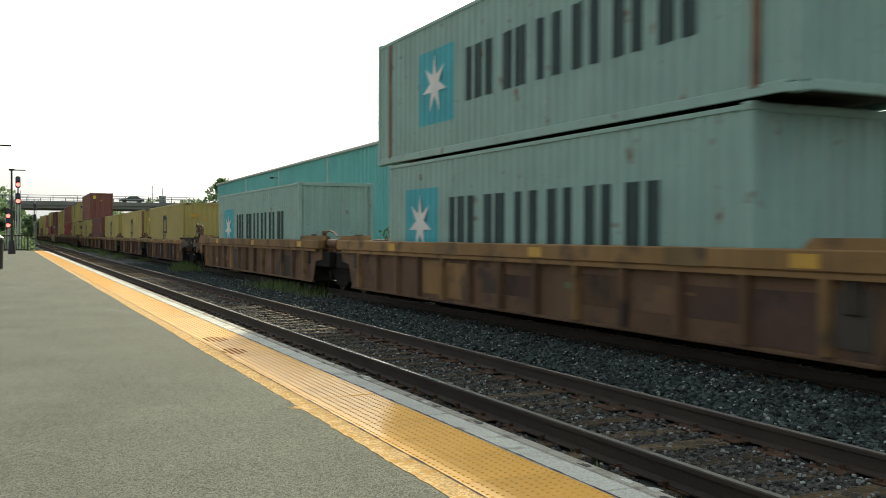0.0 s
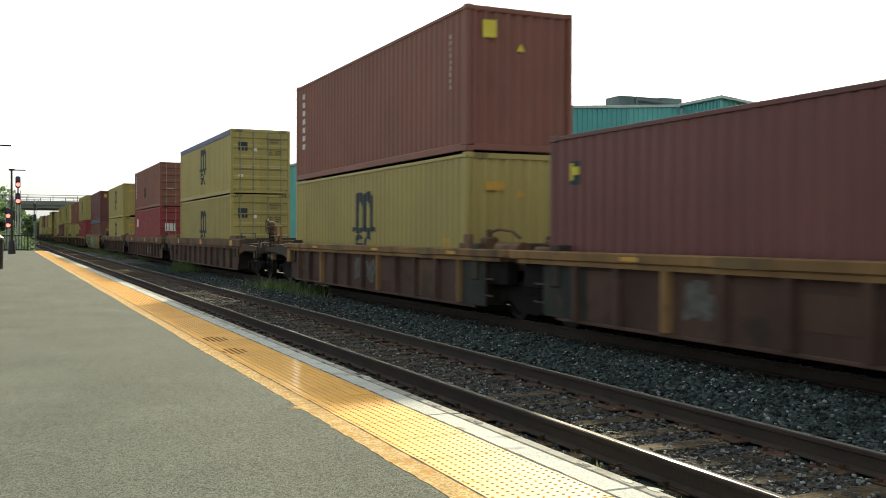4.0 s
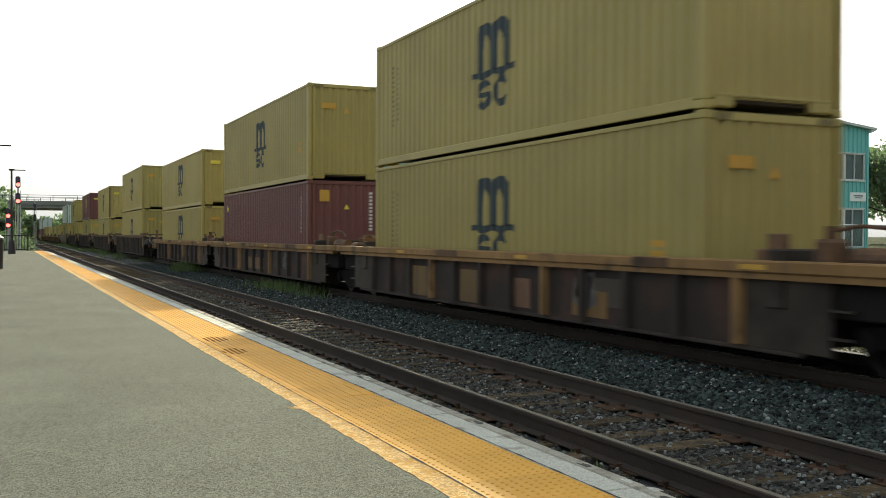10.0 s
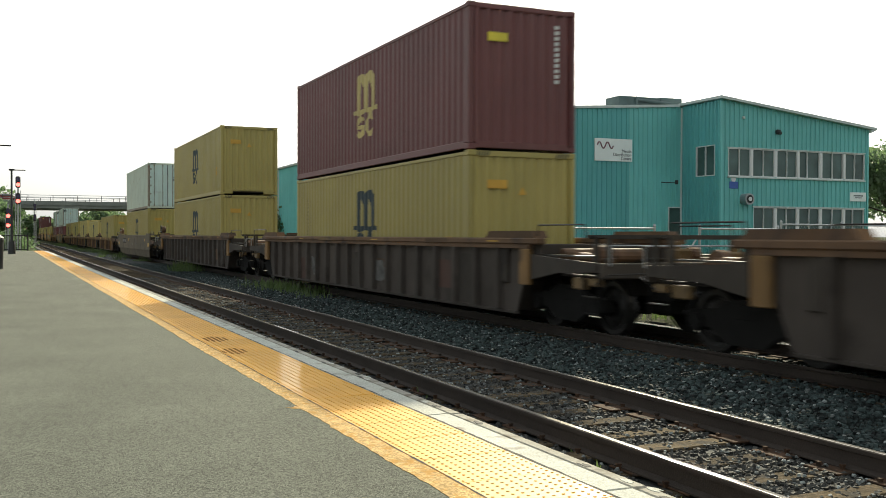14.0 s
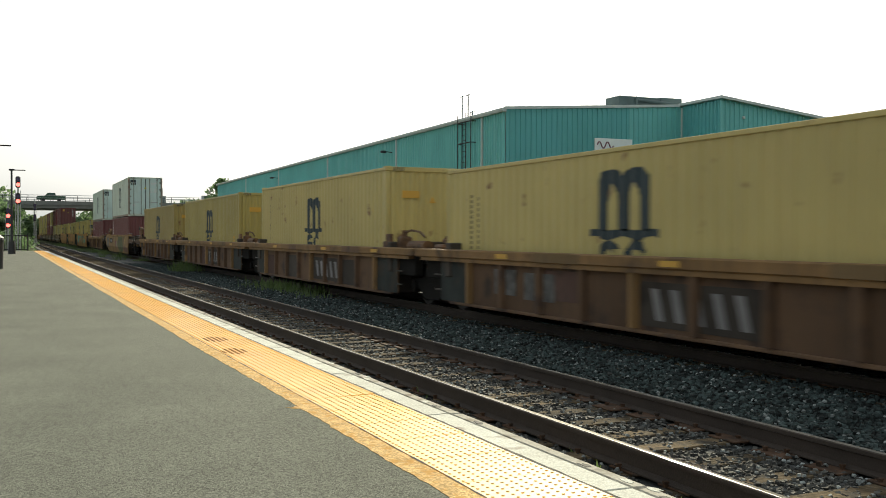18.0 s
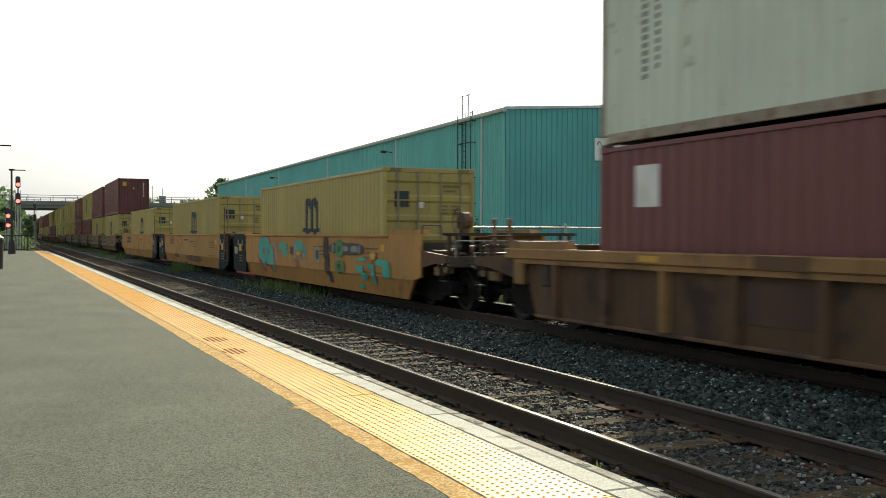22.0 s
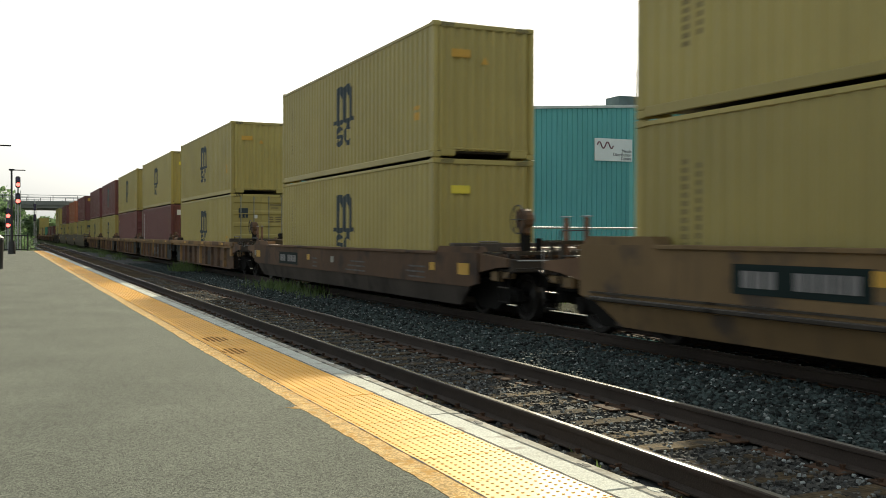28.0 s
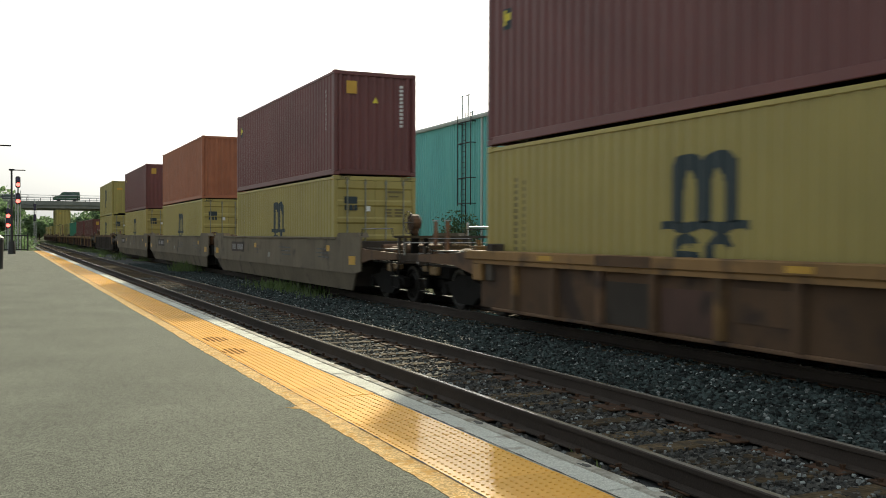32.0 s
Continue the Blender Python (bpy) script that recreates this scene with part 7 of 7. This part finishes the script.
def weed(x, y, seed, h=0.45, n=90):
    """Grass blades and stalks in one clump."""
    rng = np.random.default_rng(seed)
    v, f = [], []
    for i in range(n):
        px, py = rng.normal(0, 0.22), rng.normal(0, 0.35)
        a, l = rng.uniform(0, 6.283), h * rng.uniform(0.4, 1.1)
        w, lean = 0.012, l * rng.uniform(0.1, 0.6)
        c, s = math.cos(a), math.sin(a)
        k = len(v)
        v += [(px - s * w, py + c * w, 0), (px + s * w, py - c * w, 0), (px + c * lean * 0.4 + s * w, py + s * lean * 0.4 - c * w, l * 0.6), (px + c * lean * 0.4 - s * w, py + s * lean * 0.4 + c * w, l * 0.6), (px + c * lean, py + s * lean, l)]
        f += [(k, k + 1, k + 2, k + 3), (k + 3, k + 2, k + 4)]
    me = bpy.data.meshes.new("weeds")
    me.from_pydata(v, [], f)
    dx, dz, _ = ease(y)
    return single("weeds", me, WEED, "tuft of green weeds in the ballast", "weeds", "weeds by the track", m=pose(x + dx, y, -0.24 + dz, 0, 0, rng.uniform(0, 360)))


rng0 = random.Random(5)
for i in range(7):
    weed(7.85 + rng0.uniform(-0.2, 0.25), 47.3 + rng0.uniform(-1.1, 1.1), 100 + i, rng0.uniform(0.3, 0.6))
for i in range(20):
    weed(8.1 + rng0.uniform(-0.3, 0.35), rng0.triangular(24.5, 34.0, 30.0), 200 + i, rng0.uniform(0.18, 0.50), 46)
for i in range(34):
    y = rng0.uniform(60, 170)
    weed(7.6 + rng0.uniform(-0.9, 0.6), y, 300 + i, rng0.uniform(0.22, 0.55), 70)
for i, (x, y) in enumerate([(3.45, 5.1), (3.5, 5.45), (3.42, 4.4), (3.55, 12.9), (3.5, 14.2), (3.45, 9.6), (3.5, 8.8), (3.6, 6.4), (3.45, 16.5), (3.5, 19.0), (3.48, 24.0)]):
    weed(x, y, 500 + i, 0.16, 14)
for i in range(30):
    weed(13.2 + rng0.uniform(-0.6, 1.6), rng0.uniform(16, 44), 560 + i, rng0.uniform(0.2, 0.6), 80)

# shrubs on the warehouse wall
bush(22.7, 48.9, 0.6, 1.4, 2.3, 11, 600, 0.10)
bush(22.8, 47.0, 0.6, 1.0, 2.1, 12, 350, 0.12, LEAF_PALE_HAZE)
bush(24.2, 92.0, 0.6, 2.6, 3.6, 13, 700, 0.18)
bush(23.9, 76.0, 0.6, 1.6, 3.2, 14, 500, 0.16)
bush(22.4, 57.0, 0.6, 1.4, 1.6, 15, 300, 0.12, LEAF_PALE_HAZE)

# trees beyond the warehouse, behind the bridge and along the line
tree(27.5, 133.0, 0.3, 9.2, 3.4, 21, 2600, 0.28)
tree(24.0, 128.0, 0.3, 6.0, 2.2, 22, 1400, 0.24)
tree(22.5, 150.0, 0.3, 5.0, 3.0, 23, 1200, 0.3)
# these far trees get their haze from the paler leaf colour
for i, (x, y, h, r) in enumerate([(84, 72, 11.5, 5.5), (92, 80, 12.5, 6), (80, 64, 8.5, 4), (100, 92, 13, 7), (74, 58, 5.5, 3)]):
    tree(x, y, 0.5, h, r, 31 + i, 3800, 0.34, LEAF_PALE_HAZE)
k = 0
for x, y, h, r in [(9, 300, 6.5, 6), (16, 320, 7, 7), (30, 290, 8, 7), (40, 280, 11, 8), (52, 285, 12, 9), (64, 290, 12, 9), (76, 300, 12, 9), (24, 305, 7, 6), (88, 300, 13, 9), (46, 250, 9, 6), (60, 245, 10, 7), (34, 255, 8, 6), (26, 262, 8.5, 6), (21, 275, 8, 6), (-6, 240, 14, 8), (-14, 250, 17, 9), (-3, 262, 8, 6), (-10, 290, 18, 9), (-24, 230, 20, 9), (-5, 180, 8, 5), (-9, 165, 13, 6), (-4.5, 150, 7, 4), (-8, 140, 12, 5), (-12, 155, 16, 7), (-3.5, 125, 5.0, 3), (-6, 118, 8, 4), (-2.0, 135, 5, 3), (-1.0, 170, 6, 4)]:
    # beyond the bridge every crown takes the leaf colour with haze in it
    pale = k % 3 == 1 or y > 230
    tree(x, y, 0.0, h, r, 60 + k, 2200 if y > 230 else 2600, 0.55 if y > 230 else 0.34, LEAF_PALE_HAZE if pale else LEAF)
    k += 1
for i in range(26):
    bush(-3.5 + rng0.uniform(-4.5, 5.6), rng0.uniform(97, 150), 0.0 - 0.3, 2.6, rng0.uniform(1.2, 2.4), 150 + i, 420, 0.16, LEAF_PALE_HAZE if i % 2 else LEAF, "leafy shrub beyond the platform end")


# distant hills close the view
def ridge(y, x0, x1, h, seed, name):
    rng = np.random.default_rng(seed)
    b, v, f = Build(), [], []
    n = 90
    for i in range(n + 1):
        x = x0 + (x1 - x0) * i / n
        z = h * (0.75 + 0.25 * math.sin(i * 0.33 + seed) + 0.12 * math.sin(i * 1.7)) + rng.uniform(-0.6, 0.6)
        v += [(x, y, -2), (x, y, z), (x, y + 40, z + 2), (x, y + 80, -2)]
    for i in range(n):
        for j in range(3):
            f.append((4 * i + j, 4 * i + j + 1, 4 * i + j + 5, 4 * i + j + 4))
    b.add(v, f)
    # the rise is hazed by its leaf colour too
    single(name, b, LEAF_PALE_HAZE, "distant wooded rise", "woods", kind="backdrop")


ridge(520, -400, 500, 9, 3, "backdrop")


# ---- ties, tactile tiles, edge stones and loose ballast ----
def laid_ties():
    tie = Build().box(-1.28, -0.115, -0.34, 1.28, 0.115, -0.175, 0.012).mesh("tie")
    plate = Build().box(-0.10, -0.17, -0.176, 0.26, 0.17, -0.160, 0.005).mesh("tie_plate")
    spike = Build().box(-0.014, -0.014, -0.17, 0.014, 0.014, -0.125).box(-0.024, -0.02, -0.127, 0.024, 0.02, -0.105, 0.006).mesh("spike")
    rng = random.Random(3)
    for cx, count, name in ((TRACK_A, 164, "near"), (TRACK_B, 26, "far")):
        ties = tagged(new("railway_ties"), "weathered wooden railway ties with rusty plates", "railway ties", "", "structure")
        y = 2.0 - 0.56 * 14 if cx == TRACK_A else 5.0
        for i in range(count):
            dx, dz, h = ease(y)
            t = part("tie", tie, TIE, ties, m=pose(cx + dx + rng.uniform(-0.05, 0.05), y, dz + rng.uniform(-0.012, 0.006), 0, 0, -math.degrees(h) + rng.uniform(-0.8, 0.8)))
            for sx in (-1, 1):
                if y < 40:
                    p = part("tie_plate", plate, PLATE, t, m=Matrix.Translation((sx * RAIL_GAUGE / 2, 0, 0.0)) @ Matrix.Rotation(0 if sx < 0 else math.pi, 4, "Z"))
            y += 0.56
        rest, v = Build(), 0
        while y < 260:
            dx, dz, h = ease(y)
            rest.box(cx + dx - 1.28, y - 0.115, dz - 0.3, cx + dx + 1.28, y + 0.115, dz - 0.175)
            y += 0.56
        part("far_ties", rest, TIE, ties)
    spikes = Build()
    y = 2.0
    for i in range(60):
        for sx in (-1, 1):
            for ox, oy in ((-0.085, 0.06), (0.085, -0.06), (0.17, 0.09)):
                x = TRACK_A + sx * RAIL_GAUGE / 2 - sx * ox
                spikes.box(x - 0.014, y + oy - 0.014, -0.17, x + 0.012, y + oy + 0.012, -0.14).box(x - 0.018, y + oy - 0.016, -0.145, x + 0.018, y + oy + 0.016, -0.132)
        y += 0.56
    single("rail_spikes", spikes, PLATE, "rusty rail spikes on the tie plates", "spikes", kind="stuff")


laid_ties()


def tactile_tile():
    b = Build().box(0, 0.002, -0.05, 0.61, 0.608, 0.0, 0.003)
    ring = [(math.cos(2 * math.pi * k / 8), math.sin(2 * math.pi * k / 8)) for k in range(8)]
    for i in range(10):
        for j in range(10):
            x, y = 0.032 + 0.0605 * i, 0.032 + 0.0605 * j
            v = [(x + 0.012 * c, y + 0.012 * s, -0.001) for c, s in ring] + [(x + 0.007 * c, y + 0.007 * s, 0.005) for c, s in ring]
            b.add(v, [(k, (k + 1) % 8, 8 + (k + 1) % 8, 8 + k) for k in range(8)] + [tuple(range(8, 16))])
    return b


def edge_strips():
    strip = tagged(new("tactile_paving"), "yellow tactile paving with raised domes along the platform edge", "tactile paving", "", "structure")
    strip.matrix_basis = pose(2.335, 0, PLAT_Z + 0.002)
    lean = random.Random(21)
    tile = tactile_tile().mesh("tile")
    for i in range(162):
        part("tile", tile, TACTILE, strip, m=Matrix.Translation((0, -10.32 + 0.61 * i, 0)) @ Matrix.Rotation(radians(-0.9 + lean.uniform(-0.22, 0.22)), 4, "Y") @ Matrix.Rotation(radians(lean.uniform(-0.12, 0.12)), 4, "X"))
    for cx, cy, rx, ry in ((0.21, 13.0, 0.15, 0.32), (0.16, 11.6, 0.14, 0.30)):       # dirty, trodden domes
        worn = Build()
        for i in range(10):
            for j in range(14):
                x, y = 0.032 + 0.0605 * i, cy - 0.42 + 0.0605 * j
                if ((x - cx) / rx) ** 2 + ((y - cy) / ry) ** 2 < 1:
                    worn.tube((x, y, 0.0157 * x + 0.001), (x, y, 0.0157 * x + 0.0065), 0.021, 7, 0.014)
        tagged(part("worn_domes", worn, SCUFF, strip, "scuffed brown domes"), kind="stuff")
    edge = tagged(new("edge_coping"), "pale worn concrete coping along the platform edge", "coping", "", "structure")
    stone = Build().box(2.965, 0.006, -0.10, 3.165, 2.434, PLAT_Z + 0.003, 0.010).mesh("coping_stone")
    nose = Build().box(3.172, 0.004, -0.30, EDGE_X, 2.436, PLAT_Z - 0.002, 0.022).mesh("nosing")
    for i in range(41):
        part("coping_stone", stone, CONCRETE, edge, m=Matrix.Translation((0, -12.62 + 2.44 * i, 0)))
        part("nosing", nose, OLD_CONCRETE, edge, m=Matrix.Translation((0, -12.62 + 2.44 * i, 0)))
    rng = random.Random(12)
    for i in range(46):
        y, x = -2 + 40 * rng.random() ** 1.6, rng.uniform(3.18, 3.27)
        n = 9
        pts = [(x + rng.uniform(0.4, 1) * 0.035 * math.cos(6.283 * k / n), y + rng.uniform(0.4, 1) * 0.09 * math.sin(6.283 * k / n)) for k in range(n)]
        part("spall", Build().prism(pts, "z", PLAT_Z - 0.0019, PLAT_Z + 0.0008), CRIB_STONE if i % 3 else CONCRETE, edge)
    line = Build()
    rng = random.Random(8)
    ys_ = [-12 + 0.5 * i for i in range(12)] + [-6 + 0.05 * i for i in range(840)] + [36.0 + 0.5 * i for i in range(105)]
    v = []
    for y in ys_:
        v += [(2.165 + 0.008 * math.sin(y * 0.9) + 0.005 * math.sin(y * 6.3 + 1) + 0.004 * math.sin(y * 23.1) + rng.uniform(-0.010, 0.010) * rng.random(), y, PLAT_Z + 0.003), (2.325, y, PLAT_Z + 0.003), (2.325, y, 0.05), (2.17, y, 0.05)]
    f = [(4 * i + j, 4 * i + (j + 1) % 4, 4 * i + 4 + (j + 1) % 4, 4 * i + 4 + j) for i in range(len(ys_) - 1) for j in range(4)]
    single("edge_line", line.add(v, f), PAINT_EDGE, "worn orange painted line beside the tactile paving", "painted line", kind="structure")
    gap, rows_ = Build(), []
    y = -8.0
    while y < 40.0:
        w = 0.004 + 0.009 * rng.random() ** 2
        rows_.append(((2.956 - w, y, PLAT_Z + 0.0135), (2.956 + w, y, PLAT_Z + 0.0135)))
        y += 0.07
    gap.add([p for r in rows_ for p in r], [(2 * i, 2 * i + 1, 2 * i + 3, 2 * i + 2) for i in range(len(rows_) - 1)])
    single("joint_filler", gap, GRIT, "dark uneven joint between the paving and the coping", "joint", kind="structure")
    crack, rows_ = Build(), []
    y = -8.0
    while y < 40.0:
        w = 0.003 + 0.010 * rng.random() ** 2
        m = 2.331 + 0.003 * math.sin(y * 5.1)
        rows_.append(((m - w, y, PLAT_Z + 0.0055), (m + w * 0.6, y, PLAT_Z + 0.0055)))
        y += 0.06
    crack.add([p for r in rows_ for p in r], [(2 * i, 2 * i + 1, 2 * i + 3, 2 * i + 2) for i in range(len(rows_) - 1)])
    single("joint_crack", crack, GRIT, "dark gritty crack between the painted line and the paving", "joint", kind="structure")
    spill = Build().prism([(2.20, 7.52), (2.15, 7.58), (2.085, 7.60), (2.14, 7.62), (2.06, 7.68), (2.13, 7.67), (2.15, 7.70), (2.20, 7.72)], "z", PLAT_Z - 0.001, PLAT_Z + 0.0022)
    single("paint_spill", spill, PAINT_EDGE, "small spill of line paint on the asphalt", "paint spill", kind="structure")


edge_strips()


def scatter_stones(name, count, x0, x1, y0, y1, z, size, material_, seed, label, falloff=1.6, skip=()):
    """Loose angular stones, denser near the platform's start."""
    rng = np.random.default_rng(seed)
    base = np.array([(-1, -0.6, -0.5), (0.7, -1, -0.6), (1, 0.6, -0.5), (-0.6, 1, -0.6), (-0.8, -0.4, 0.5), (0.5, -0.7, 0.7), (0.8, 0.5, 0.45), (-0.3, 0.7, 0.65)])
    quads = np.array([(0, 3, 2, 1), (4, 5, 6, 7), (0, 1, 5, 4), (1, 2, 6, 5), (2, 3, 7, 6), (3, 0, 4, 7)])
    x = rng.uniform(x0, x1, count)
    y = y0 + (y1 - y0) * rng.uniform(0, 1, count) ** falloff
    s = size * rng.uniform(0.5, 1.25, count)
    keep = np.ones(count, bool)
    for a, b in skip:
        keep &= ~((x > a) & (x < b))
    x, y, s = x[keep], y[keep], s[keep]
    n = len(x)
    ang = rng.uniform(0, 6.283, n)
    jit = base[None] * rng.uniform(0.65, 1.15, (n, 8, 3)) * s[:, None, None] * (1, 0.8, 0.78)
    c, sn = np.cos(ang)[:, None], np.sin(ang)[:, None]
    tilt = rng.normal(0, 0.4, (n, 1))
    vx, vy, vz = jit[..., 0], jit[..., 1], jit[..., 2]
    vy, vz = vy * np.cos(tilt) - vz * np.sin(tilt), vy * np.sin(tilt) + vz * np.cos(tilt)
    vx, vy = vx * c - vy * sn, vx * sn + vy * c
    e = np.clip((y - 50) / 110, 0, 1)
    e = 0.45 * e * e * (3 - 2 * e)
    v = np.stack([vx + (x + e)[:, None], vy + y[:, None], vz + (z + s * 0.12 + rng.normal(0, 0.28, n) * s)[:, None]], -1).reshape(-1, 3)
    f = (quads[None] + 8 * np.arange(n)[:, None, None]).reshape(-1, 4)
    me = bpy.data.meshes.new(name)
    me.from_pydata(v.tolist(), [], f.tolist())
    single(name, me, material_, label, "ballast", kind="stuff")


RAIL_GAPS = ((TRACK_A - 0.86, TRACK_A - 0.64), (TRACK_A + 0.64, TRACK_A + 0.86), (TRACK_B - 0.86, TRACK_B - 0.64), (TRACK_B + 0.64, TRACK_B + 0.86))
scatter_stones("ballast_stones", 42000, 6.15, 9.9, 4.5, 60.0, -0.19, 0.036, STONE, 1, "loose dark grey ballast stones between the tracks", 2.0, RAIL_GAPS)
scatter_stones("crib_stones", 34000, 3.7, 6.2, 3.0, 40.0, -0.192, 0.026, CRIB_STONE, 2, "small dark stones between the ties", 1.8, RAIL_GAPS)
scatter_stones("back_stones", 9000, 3.4, 9.9, -9.0, 4.0, -0.195, 0.038, STONE, 8, "loose dark grey ballast stones", 1.0, RAIL_GAPS)
scatter_stones("pale_stones", 3400, 3.7, 8.6, 3.5, 40.0, -0.170, 0.021, PALE_STONE, 6, "scattered pale ballast stones", 1.8, RAIL_GAPS)
scatter_stones("yard_gravel", 16000, 11.4, 14.2, 5.0, 45.0, -0.36, 0.05, GRAVEL, 7, "sunlit pale gravel beyond the train", 1.5)
scatter_stones("shoulder_stones", 2600, 3.33, 3.75, 3.5, 40.0, -0.24, 0.030, STONE, 4, "dark stones along the platform wall", 1.6)

motions()
